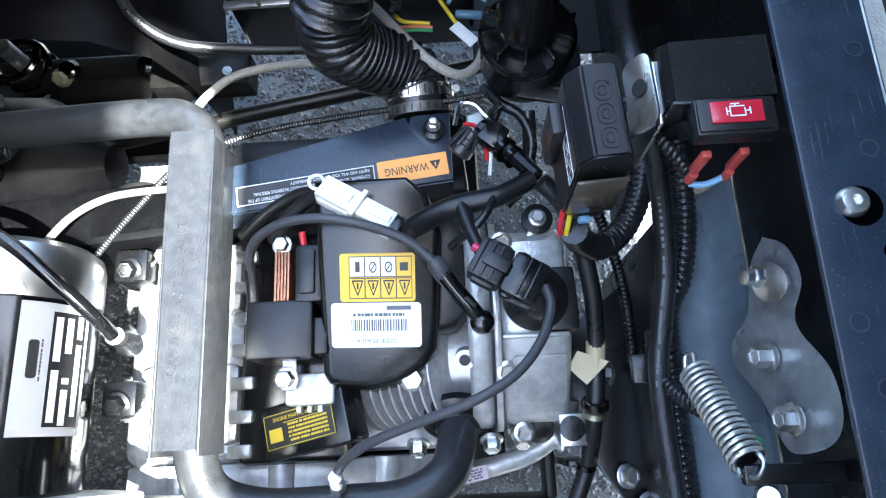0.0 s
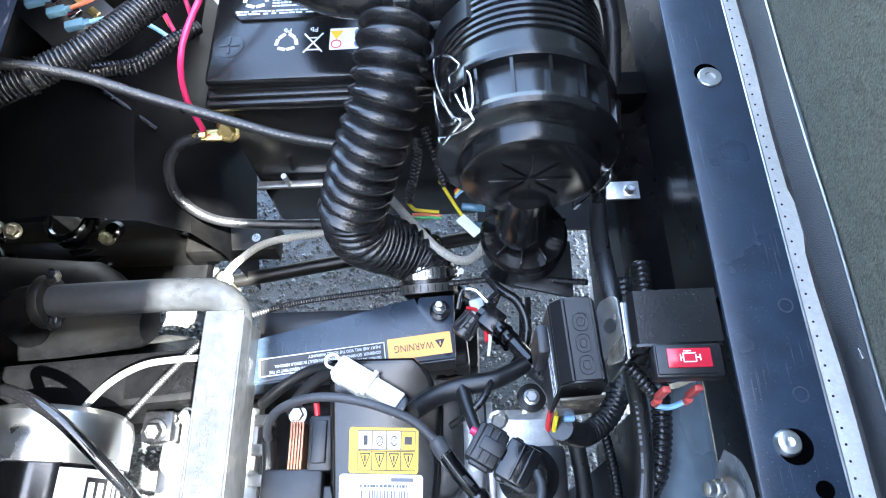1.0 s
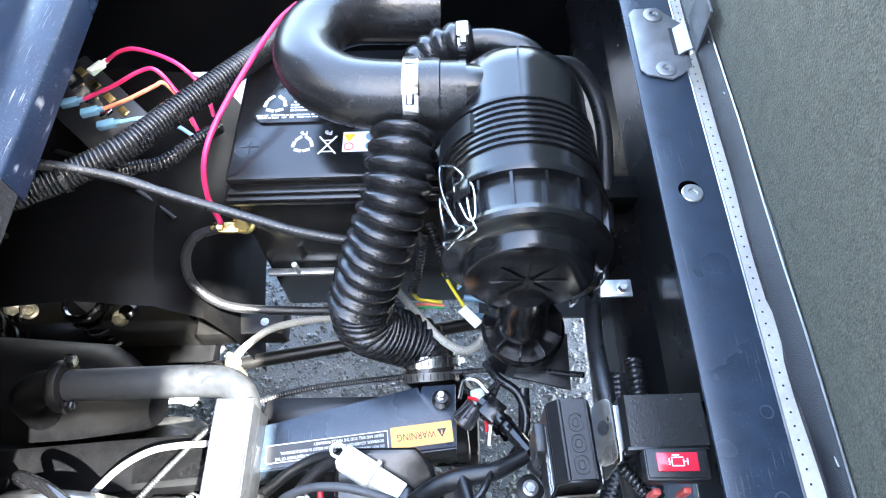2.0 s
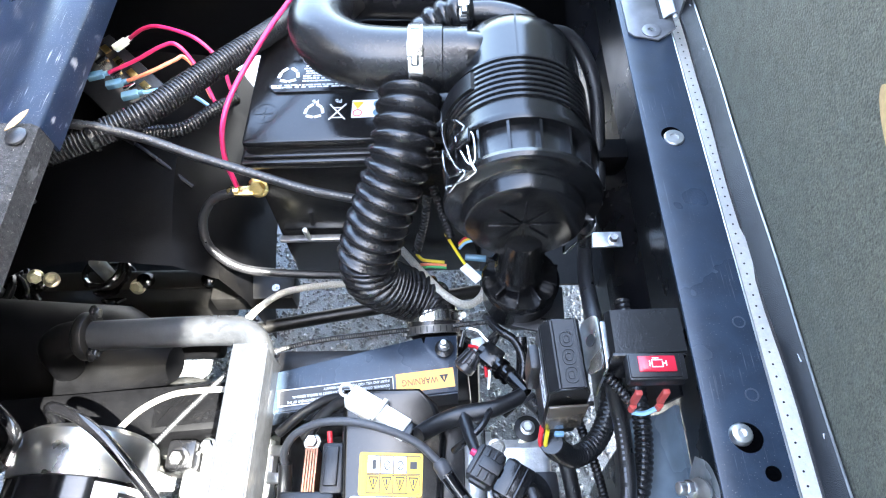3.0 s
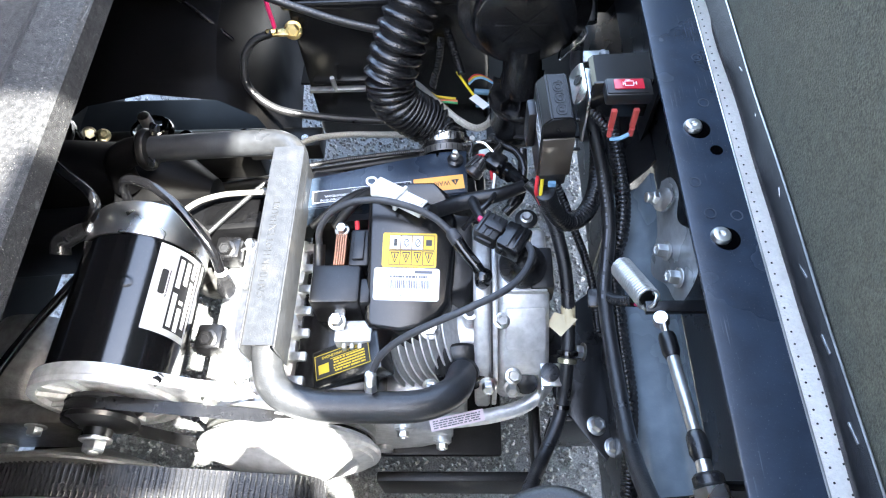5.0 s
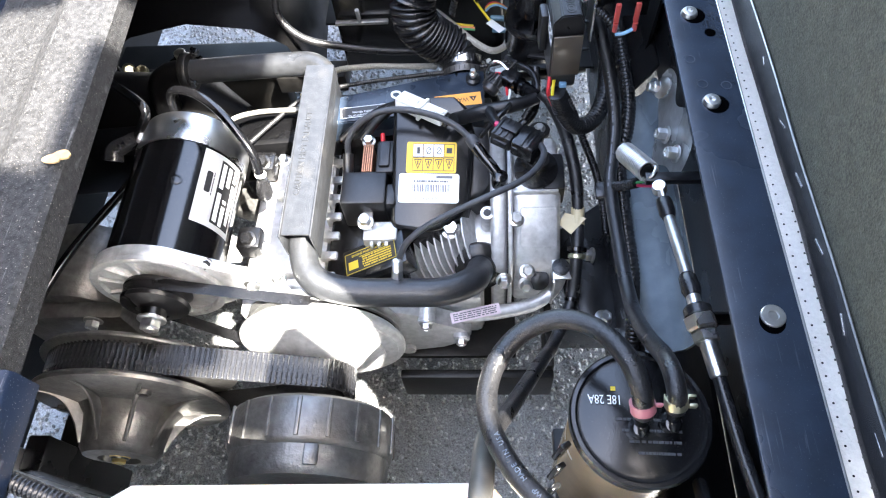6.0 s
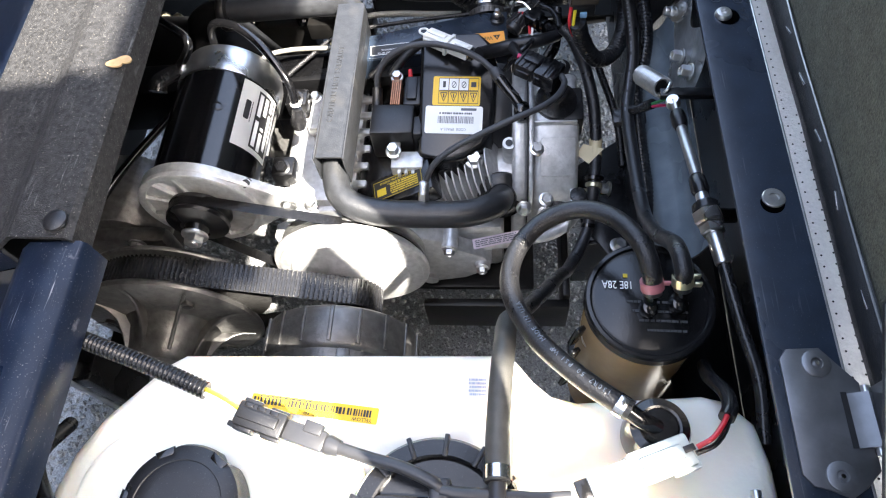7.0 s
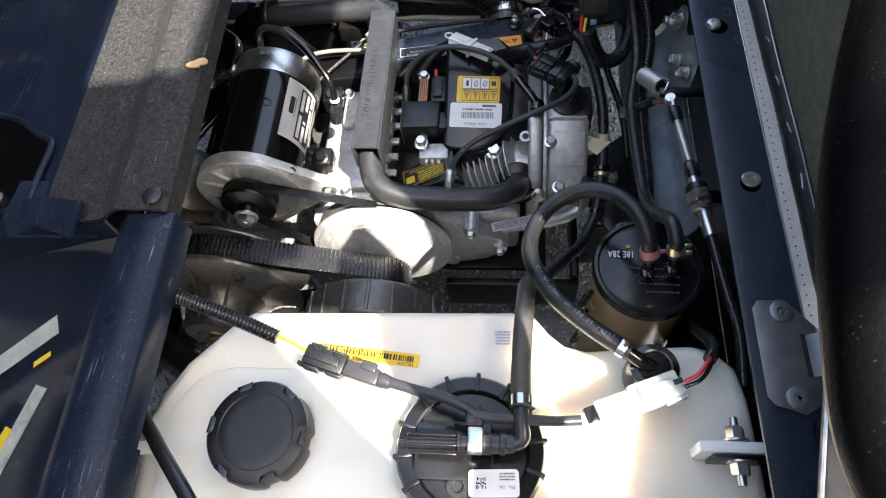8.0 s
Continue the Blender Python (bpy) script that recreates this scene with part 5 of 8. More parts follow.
part("shroud_ramp", box(B(), (-0.042, -0.020, -0.030), (0.036, 0.022, -0.0004), 0.003, em), BLACK_PLASTIC, engine)
lab = plate("maintenance_label", 0.063, 0.027, 0.0005, em, BLACK_INK, shelf, 0.0004, "black maintenance label with yellow border")
bars([(0, 0.0125, 0.062, 0.0006), (0, -0.0125, 0.062, 0.0006), (0.0308, 0, 0.0006, 0.025), (-0.0308, 0, 0.0006, 0.025), (0.0215, 0.003, 0.012, 0.0100), (-0.004, -0.0050, 0.034, 0.0006)], em @ pose(0, 0, 0.0005), YELLOW_INK, lab, "yellow_border")
words("ENGINE MAINTENANCE", 0.0040, em @ pose(0.002, -0.0085, 0.0005, 0, 0, 180), YELLOW_INK, lab, stretch=0.95)
bars(print_lines(0.036, 0.015, 5, 14), em @ pose(-0.008, 0.003, 0.0005), YELLOW_INK, lab)
# cylinder with fins, head and valve cover
fins = part("cylinder", cyl(B(), (0.0, 0.122, 0.25), (0.105, 0.122, 0.25), 0.045, 32), CAST_ALU, engine, "finned aluminium cylinder")
INCLINE = radians(24)
for k in range(9):
    bm = B()
    s = 0.004 + 0.0088 * k
    m = plane_at((0.014 + s * math.cos(INCLINE), 0.120, 0.248 + s * math.sin(INCLINE)), (0, 1, 0), (math.cos(INCLINE), 0, math.sin(INCLINE)))
    prism(bm, rounded(0.108, 0.106, 0.048, 10), 0.0022, m, 0.0006)
    part("fin", bm, CAST_ALU, fins)
bm = B()
prism(bm, [(0.212, 0.190), (0.216, 0.300), (0.210, 0.348), (0.200, 0.354), (0.136, 0.352), (0.122, 0.346), (0.072, 0.306), (0.064, 0.292), (0.064, 0.190)], 0.018, plane_at((0.094, 0, 0), (0, 1, 0), (1, 0, 0)), 0.005, 3)
lathe(bm, [(0.0075, 0), (0.0075, 0.046), (0, 0.046)], (0.0905, 0.122, 0.290), (0, -0.2, 1), 20)
head = part("cylinder_head", bm, CAST_ALU, engine, "cast cylinder head")
part("bolt", hexhead(B(), (0.050, 0.1045, 0.3155), (0, -0.3, 1), 0.0085, 0.009), ZINC, head)
part("boss_hole", lathe(B(), [(0.0042, 0), (0.0042, 0.0005), (0, 0.0005)], (0.0905, 0.1128, 0.3356), (0, -0.2, 1), 16), BLACK_INK, head)
bm = B()
prism(bm, [(0.210, 0.205), (0.218, 0.300), (0.212, 0.351), (0.200, 0.358), (0.134, 0.357), (0.120, 0.351), (0.069, 0.310), (0.061, 0.295), (0.061, 0.205)], 0.0055, plane_at((0.1125, 0, 0), (0, 1, 0), (1, 0, 0)), 0.0012, 2)
prism(bm, [(0.205, 0.215), (0.212, 0.300), (0.206, 0.345), (0.196, 0.355), (0.134, 0.355), (0.122, 0.350), (0.074, 0.308), (0.067, 0.294), (0.067, 0.215)], 0.052, plane_at((0.1175, 0, 0), (0, 1, 0), (1, 0, 0)), 0.008, 3)
vc = part("valve_cover", bm, CAST_ALU, engine, "rounded aluminium valve cover")
part("gasket", prism(B(), [(0.213, 0.200), (0.2195, 0.300), (0.2135, 0.3525), (0.201, 0.3592), (0.133, 0.3582), (0.1190, 0.3518), (0.0680, 0.3105), (0.0600, 0.2955), (0.060, 0.200)], 0.0016, plane_at((0.1112, 0, 0), (0, 1, 0), (1, 0, 0))), BLACK_INK, vc, "dark gasket line")
bm = B()
prism(bm, rounded(0.040, 0.044, 0.004), 0.0022, plane_at((0.1455, 0.0975, 0.3283), (1, 0, 0), (0, -0.66, 0.75)), 0.0012)
part("raised_panel", bm, CAST_ALU, vc)
bm = B()
prism(bm, rounded(0.046, 0.020, 0.003), 0.0014, pose(0.1435, 0.186, 0.3515), 0.0008)
part("top_panel", bm, CAST_ALU, vc)
part("edge_rib", box(B(), (0.1185, 0.1245, 0.349), (0.1665, 0.1275, 0.3575), 0.0012), CAST_ALU, vc)
for at in ((0.1215, 0.103, 0.3365), (0.133, 0.060, 0.298), (0.122, 0.196, 0.355)):
    part("bolt", hexhead(B(), at, (0.1, -0.3, 1), 0.0062, 0.006), ZINC, vc)
part("breather", lathe(B(), [(0.0225, 0.0), (0.0235, 0.004), (0.0235, 0.010), (0.0170, 0.014), (0.0120, 0.022), (0.0115, 0.030), (0, 0.031)], (0.1430, 0.1530, 0.353), (0.05, -0.15, 1), 36), RUBBER, engine, "black rubber breather cap")
part("breather_block", box(B(), (0.150, 0.128, 0.325), (0.1745, 0.176, 0.357), 0.004), MATT_PLASTIC, engine)
pk = part("plug_boot", tube(B(), [(0.079, 0.168, 0.383), (0.088, 0.156, 0.378), (0.098, 0.144, 0.373), (0.1035, 0.137, 0.368)], lambda s: 0.0066 - 0.0010 * s, 14), GLOSS_BLACK, engine, "gloss black spark plug boot")
part("boot_cap", lathe(B(), [(0.0075, -0.012), (0.0085, -0.004), (0.0088, 0.002), (0.0078, 0.006), (0.0045, 0.0085), (0, 0.009)], (0.1045, 0.1355, 0.366), (0.1, -0.1, 1), 24), GLOSS_BLACK, pk)
part("boot_slot", box(B(), (-0.007, -0.0016, 0.0052), (0.007, 0.0016, 0.0066), 0.0005, plane_at((0.0945, 0.148, 0.3752), (0.1, -0.12, -0.06), (0.2, 0.15, 1))), BLACK_INK, pk)
# ports, stub and exhaust flange
part("exhaust_flange", lathe(B(), [(0.028, 0.0), (0.0285, 0.006), (0.024, 0.010), (0.018, 0.012), (0.0165, 0.018)], (0.082, 0.076, 0.286), (0, -0.8, 0.55), 32), BLACK_STEEL, engine)
for at in ((0.050, 0.055, 0.285), (0.108, 0.056, 0.286), (0.133, 0.058, 0.272)):
    part("flange_nut", hexhead(B(), at, (0, -0.8, 0.5), 0.0068, 0.009), ZINC, engine)
part("black_stud_cap", lathe(B(), [(0.0120, 0), (0.0120, 0.006), (0.006, 0.009), (0, 0.009)], (0.147, 0.064, 0.272), (0, -0.6, 0.8), 24), MATT_PLASTIC, engine)
sm = part("support_arm", tube(B(), [(0.175, 0.085, 0.262), (0.168, 0.064, 0.255), (0.145, 0.045, 0.25), (0.110, 0.034, 0.252), (0.06, 0.028, 0.25)], 0.008, 12), CAST_ALU, engine, "curved aluminium support arm")
pm = plane_at((0.0760, 0.0255, 0.2650), (0.97, 0.22, 0.0), (0, -0.35, 0.93))
lab = plate("serial_label", 0.056, 0.012, 0.001, pm, PINK_LABEL, engine, 0.0004, "pale pink serial label")
bars(print_lines(0.050, 0.009, 4, 41), pm @ pose(0, 0, 0.0005), GREY_INK, lab)

# ignition coil on the shelf
coil = thing("ignition_coil", (-0.042, 0.14, 0.300), "black ignition coil bolted to the engine shroud", "ignition coil")
bm = B()
box(bm, (-0.071, 0.119, 0.300), (-0.020, 0.163, 0.349), 0.004)
box(bm, (-0.030, 0.122, 0.302), (-0.010, 0.150, 0.342), 0.003)
part("body", bm, MATT_PLASTIC, coil)
part("tower", tube(B(), [(-0.0665, 0.155, 0.338), (-0.0665, 0.172, 0.342), (-0.0660, 0.186, 0.350)], 0.0062, 14), MATT_PLASTIC, coil)
bm = B()
for k in range(5):
    box(bm, (-0.0495 + 0.0024 * k, 0.162, 0.318), (-0.0477 + 0.0024 * k, 0.200, 0.349), 0.0003)
part("core", bm, COPPER, coil, "copper-coloured laminated core")
part("terminal_block", box(B(), (-0.034, 0.160, 0.312), (-0.013, 0.205, 0.350), 0.003), MATT_PLASTIC, coil)
part("terminal_ribs", box(B(), (-0.030, 0.166, 0.349), (-0.018, 0.200, 0.354), 0.0012), MATT_PLASTIC, coil)
part("top_bolt", hexhead(B(), (-0.0445, 0.206, 0.346), (0, -0.1, 1), 0.0058, 0.006), ZINC, coil)
part("red_sleeve", cyl(B(), (-0.028, 0.205, 0.346), (-0.029, 0.215, 0.349), 0.0026, 10), RED_WIRE, coil)
ft = part("foot_block", box(B(), (-0.046, 0.086, 0.300), (-0.008, 0.110, 0.327), 0.003), CAST_ALU, coil, "ribbed aluminium foot block")
bm = B()
for k in range(4):
    box(bm, (-0.038 + 0.008 * k, 0.081, 0.300), (-0.034 + 0.008 * k, 0.087, 0.323), 0.001)
part("foot_ribs", bm, CAST_ALU, ft)
part("foot_strap", box(B(), (-0.047, 0.098, 0.327), (-0.036, 0.125, 0.331), 0.001), ZINC, coil)
part("foot_bolt", hexhead(B(), (-0.043, 0.106, 0.331), (0, -0.15, 1), 0.0068, 0.0095), ZINC, coil)

# ---- exhaust ----
exh = thing("exhaust_pipe", (-0.02, 0.12, 0.28), "grey painted exhaust pipe with a heat shield", "exhaust")
part("pipe", tube(B(), [(0.082, 0.078, 0.282), (0.081, 0.056, 0.306), (0.073, 0.033, 0.328), (0.045, 0.018, 0.336), (0.0, 0.0155, 0.339), (-0.055, 0.016, 0.344), (-0.088, 0.028, 0.350), (-0.100, 0.055, 0.354), (-0.1005, 0.10, 0.362), (-0.099, 0.18, 0.367), (-0.098, 0.262, 0.371), (-0.101, 0.289, 0.373), (-0.117, 0.304, 0.373), (-0.145, 0.308, 0.371), (-0.21, 0.308, 0.368), (-0.272, 0.308, 0.364)], 0.0148, 20, 8), EXHAUST, exh)
sh = part("heat_shield", sheet_y(B(), [(0.058, 0.386), (0.17, 0.389), (0.284, 0.392)], 0.002, -0.1165, -0.0845), EXHAUST, exh, "flat grey heat shield with raised lettering")
part("shield_side", box(B(), (-0.0860, 0.058, 0.345), (-0.0838, 0.284, 0.3905), 0.0006, pose(0, 0, 0, 0.6, 0, 0) @ pose(0, 0, -0.002)), EXHAUST, exh)
part("shield_side", box(B(), (-0.1175, 0.058, 0.352), (-0.1155, 0.284, 0.3905), 0.0006, pose(0, 0, 0, 0.6, 0, 0) @ pose(0, 0, -0.002)), EXHAUST, exh)
words("CAUTION HOT EXHAUST", 0.0095, plane_at((-0.105, 0.160, 0.3888), (0.02, 1, 0.026), (0, -0.026, 1)), EXHAUST, sh, "raised_lettering", thick=0.0007)
fl = part("flange", lathe(B(), [(0.0150, 0), (0.0225, 0.001), (0.0240, 0.004), (0.0240, 0.009), (0.0215, 0.012), (0.0150, 0.013)], (-0.268, 0.308, 0.364), (-1, 0, -0.05), 32), DIRTY_BLACK, exh, "bolted black pipe flange")
for dy, dz in ((0.0185, 0.012), (-0.0185, -0.004)):
    part("flange_bolt", hexhead(B(), (-0.268, 0.308 + dy, 0.366 + dz), (1, 0, 0), 0.0055, 0.006), BLACK_STEEL, fl)
part("elbow", tube(B(), [(-0.280, 0.308, 0.363), (-0.300, 0.307, 0.359), (-0.316, 0.303, 0.345), (-0.320, 0.298, 0.31)], 0.0165, 18), DEEP_BLACK, exh)
part("muffler", lathe(B(), [(0.020, -0.235), (0.030, -0.250), (0.055, -0.285), (0.062, -0.300), (0.062, -0.50), (0.056, -0.515), (0, -0.52)], (0, 0.300, 0.262), (1, -0.10, 0.03), 40), DEEP_BLACK, exh, "black muffler drum")
ox = part("oxygen_sensor", lathe(B(), [(0.0085, 0.006), (0.0085, 0.013), (0.0065, 0.014), (0.0060, 0.026), (0.0045, 0.030), (0.0042, 0.042), (0, 0.043)], (-0.003, 0.022, 0.330), (0.08, 0.30, 0.8), 6), ZINC, exh, "bright oxygen sensor")
bm = B()
for k in range(6):
    lathe(bm, [(0.0046, 0), (0.0054, 0.0006), (0.0046, 0.0012)], Vector((-0.003, 0.022, 0.330)) + Vector((0.08, 0.30, 0.8)).normalized() * (0.029 + 0.0022 * k), (0.08, 0.30, 0.8), 12)
part("sensor_spring", bm, ZINC, ox)


# ---- battery end ----
bat = thing("battery", (0.0, 0.545, 0.20), "black twelve-volt battery with printed symbols", "battery")
part("case", box(B(), (-0.122, 0.468, 0.20), (0.118, 0.640, 0.428), 0.006), BLACK_PLASTIC, bat)
bm = B()
box(bm, (-0.1275, 0.4615, 0.424), (0.123, 0.646, 0.436), 0.004)
part("lid_step", box(B(), (-0.1235, 0.4655, 0.434), (0.119, 0.642, 0.4415), 0.003), BLACK_PLASTIC, bat)
part("lid_rim", bm, BLACK_PLASTIC, bat)
bm = box(B(), (-0.1215, 0.470, 0.440), (0.117, 0.638, 0.4575), 0.005)
lid = part("lid", bm, BLACK_PLASTIC, bat, "stepped glossy black lid")
part("raised_panel", prism(B(), [(-0.095, 0.536), (0.06, 0.536), (0.07, 0.546), (0.07, 0.585), (-0.100, 0.585), (-0.106, 0.578), (-0.106, 0.547)], 0.004, pose(0, 0, 0.4565), 0.0012), BLACK_PLASTIC, lid)
top = plane_at((0, 0.5, 0.4576), (-1, 0, 0), (0, 0, 1))
bm = B()
lathe(bm, [(0.0135, 0), (0.0135, 0.0004), (0.0128, 0.0004), (0.0128, 0), (0.0135, 0)], (-0.103, 0.509, 0.4576), (0, 0, 1), 32)
box(bm, (-0.112, 0.5081, 0.4576), (-0.094, 0.5099, 0.4582))
box(bm, (-0.1039, 0.500, 0.4576), (-0.1021, 0.518, 0.4582))
part("plus_mark", bm, BLACK_PLASTIC, lid, "moulded plus mark")


def arrows(bm, x, y, z, r):
    for k in range(3):
        a = radians(90 + 120 * k)
        for s in (-0.55, 0.55):
            c = Vector((x + r * math.cos(a + s), y + r * math.sin(a + s), z))
            box(bm, (-r * 0.42, -r * 0.18, 0), (r * 0.42, r * 0.18, 0.0003), 0, pose(*c, 0, 0, math.degrees(a + s) + 90 + 20 * s))


bm = B()
arrows(bm, -0.0515, 0.510, 0.4577, 0.0085)
part("recycling_mark", bm, WHITE_INK, lid)
bm = B()
for a in (52, -52):
    box(bm, (-0.0135, -0.0007, 0), (0.0135, 0.0007, 0.0003), 0, pose(-0.0275, 0.508, 0.4577, 0, 0, a))
box(bm, (-0.034, 0.4995, 0.4577), (-0.021, 0.5007, 0.458))
box(bm, (-0.033, 0.513, 0.4577), (-0.022, 0.5142, 0.458))
part("bin_mark", bm, WHITE_INK, lid)
for x in (-0.0515, -0.0275):
    words("Pb", 0.0075, pose(x, 0.5235, 0.4578, 0, 0, 180), WHITE_INK, lid)
bm = B()
arrows(bm, -0.083, 0.560, 0.4607, 0.0095)
part("recycling_mark", bm, WHITE_INK, lid)
bars(print_lines(0.055, 0.026, 7, 55), plane_at((-0.040, 0.562, 0.4606), (-1, 0, 0), (0, 0, 1)), WHITE_INK, lid)
bars(print_lines(0.09, 0.006, 2, 56), plane_at((-0.055, 0.5435, 0.4606), (-1, 0, 0), (0, 0, 1)), WHITE_INK, lid)
lb = plane_at((0.005, 0.511, 0.4577), (-1, 0, 0), (0, 0, 1))
lab = plate("hazard_label", 0.036, 0.024, 0.001, lb, WHITE_LABEL, lid, 0.0004, "small white hazard label")
bm = B()
prism(bm, [(0.003, -0.008), (0.015, -0.008), (0.009, 0.002)], 0.0003, lb @ pose(0.003, -0.001, 0.0005, 0, 0, 0))
part("yellow_triangle", bm, YELLOW_LABEL, lab)
bm = B()
for x, y in ((-0.009, -0.006), (-0.009, 0.006)):
    lathe(bm, [(0.0052, 0), (0.0052, 0.0003), (0, 0.0003)], lb @ Vector((x, y, 0.0005)), (0, 0, 1), 20)
part("blue_discs", bm, BLUE_TERMINAL, lab)
bm = B()
lathe(bm, [(0.0048, 0), (0.0048, 0.0003), (0.0038, 0.0003), (0.0038, 0), (0.0048, 0)], lb @ Vector((0.012, 0.006, 0.0005)), (0, 0, 1), 20)
part("red_ring", bm, RED_WIRE, lab)
bars(barcode(0.022, 0.006, 18, 3), plane_at((-0.065, 0.7785, 0.50), (1, 0, 0), (0, -1, 0)), BLACK_INK, plate("wall_sticker", 0.034, 0.012, 0.001, plane_at((-0.065, 0.7795, 0.50), (1, 0, 0), (0, -1, 0)), WHITE_LABEL, tub, 0.0004, "small white barcode sticker"), "barcode", 0.0003)

# earth lug below the battery
lug = thing("earth_lug", (-0.119, 0.458, 0.39), "brass-coloured earth bolt with two lugs", "terminal")
part("bolt", hexhead(B(), (-0.119, 0.463, 0.396), (0, -0.8, 0.6), 0.0085, 0.008), BRASS, lug)
part("lug_tongue", box(B(), (-0.148, 0.450, 0.397), (-0.122, 0.462, 0.4005), 0.001), BRASS, lug)
part("crimp", cyl(B(), (-0.150, 0.455, 0.399), (-0.137, 0.456, 0.400), 0.0048, 14, 0.001), BRASS, lug)

# ---- air cleaner ----
FX, FZ = 0.147, 0.5035
filt = thing("air_cleaner", (FX, 0.43, 0.44), "black plastic air cleaner canister with wire clips", "air cleaner")
fins_r = [(0.0, 0.3325), (0.020, 0.3328), (0.0460, 0.332), (0.0480, 0.333), (0.0492, 0.336), (0.0500, 0.345), (0.0530, 0.3475), (0.0600, 0.3485), (0.0640, 0.3505), (0.0652, 0.354), (0.0640, 0.358), (0.0590, 0.360), (0.0575, 0.364), (0.0585, 0.388)]
cupp = part("dust_cup", lathe(B(), fins_r, (FX, 0, FZ), (0, 1, 0), 72), BLACK_PLASTIC, filt, "removable dust cup with a star moulding")
for k in range(16):
    bm = B()
    a = 2 * math.pi * k / 16 + 0.2
    m = plane_at((FX, 0.3585, FZ), (0, 1, 0), (math.cos(a), 0, math.sin(a)))
    vs = [(0.0, 0.063), (0.028, 0.0645), (0.028, 0.058), (0.0, 0.058)]
    lo = [bm.verts.new(m @ Vector((x, -0.0011, z))) for x, z in vs]
    hi = [bm.verts.new(m @ Vector((x, 0.0011, z))) for x, z in vs]
    bm.faces.new(lo)
    bm.faces.new(hi)
    for i in range(4):
        bm.faces.new((lo[i], lo[(i + 1) % 4], hi[(i + 1) % 4], hi[i]))
    part("cup_fin", bm, BLACK_PLASTIC, cupp)
bm = B()
for k in range(8):
    box(bm, (0.004, -0.0007, 0), (0.029, 0.0007, 0.0014), 0.0004, plane_at((FX, 0.3327, FZ), (math.cos(k * math.pi / 4), 0, math.sin(k * math.pi / 4)), (0, -1, 0)))
lathe(bm, [(0.004, 0), (0.004, 0.002), (0, 0.002)], (FX, 0.3327, FZ), (0, -1, 0), 16)
part("star_ribs", bm, BLACK_PLASTIC, cupp)
prof = [(0.0585, 0.386), (0.0655, 0.387), (0.0665, 0.390), (0.0660, 0.394), (0.0615, 0.396), (0.0610, 0.412)]
for k in range(8):
    y = 0.413 + 0.0062 * k
    prof += [(0.0610, y), (0.0632, y + 0.0010), (0.0632, y + 0.0034), (0.0610, y + 0.0044)]
prof += [(0.0605, 0.464), (0.0600, 0.500), (0.0580, 0.515), (0.0520, 0.525), (0.040, 0.530), (0, 0.532)]
part("housing", lathe(B(), prof, (FX, 0, FZ), (0, 1, 0), 80), BLACK_PLASTIC, filt, "ribbed canister housing")
part("outlet", tube(B(), [(FX, 0.493, FZ + 0.02), (0.110, 0.493, FZ + 0.028), (0.075, 0.493, FZ + 0.030)], 0.0262, 32), BLACK_PLASTIC, filt, "side outlet pipe")
part("steel_tab", box(B(), (0.210, 0.350, 0.437), (0.240, 0.366, 0.4395), 0.0006, pose(0, 0, 0)), ZINC, filt, "small zinc tab with a bolt")
part("tab_bolt", hexhead(B(), (0.232, 0.357, 0.4396), (0, 0, 1), 0.0042, 0.005), ZINC, filt)
part("seam", box(B(), (FX - 0.0006, 0.398, FZ + 0.060), (FX + 0.0006, 0.52, FZ + 0.0612)), BLACK_PLASTIC, filt)
part("mount_band", lathe(B(), [(0.062, 0.433), (0.066, 0.433), (0.066, 0.452), (0.062, 0.452)], (FX, 0, FZ), (0, 1, 0), 48, lambda a, r: r if (a < 1.0 or a > 5.0) else 0.055), MATT_PLASTIC, filt, "black mounting bracket")
part("mount_arm", box(B(), (0.205, 0.440, 0.425), (0.262, 0.465, 0.455), 0.004, pose(0, 0, 0)), DEEP_BLACK, filt)
part("inlet_neck", lathe(B(), [(0.0190, 0.475), (0.0192, 0.447), (0.0205, 0.445), (0.0205, 0.428), (0.0225, 0.424), (0.0225, 0.412)], (0.1480, 0.3430, 0), (0, 0, 1), 32), BLACK_PLASTIC, filt, "short inlet neck")
part("inlet_drum", lathe(B(), [(0.022, 0.404), (0.034, 0.403), (0.0368, 0.399), (0.0368, 0.395), (0.0350, 0.392), (0.0350, 0.364), (0.0330, 0.356), (0.026, 0.352), (0, 0.351)], (0.1500, 0.3420, 0), (0, 0, 1), 48), BLACK_PLASTIC, filt, "round inlet drum")
for k in range(10):
    a = 2 * math.pi * k / 10 + 0.16
    part("drum_web", box(B(), (0.020, -0.0009, 0.402), (0.0345, 0.0009, 0.414), 0.0004, pose(0.1500, 0.3420, 0, 0, 0, math.degrees(a))), BLACK_PLASTIC, filt)
part("inlet_flap", prism(B(), [(0.140, 0.305), (0.1905, 0.292), (0.1920, 0.345), (0.180, 0.350)], 0.004, pose(0, 0, 0.372), 0.001), MATT_PLASTIC, filt, "triangular black flap")
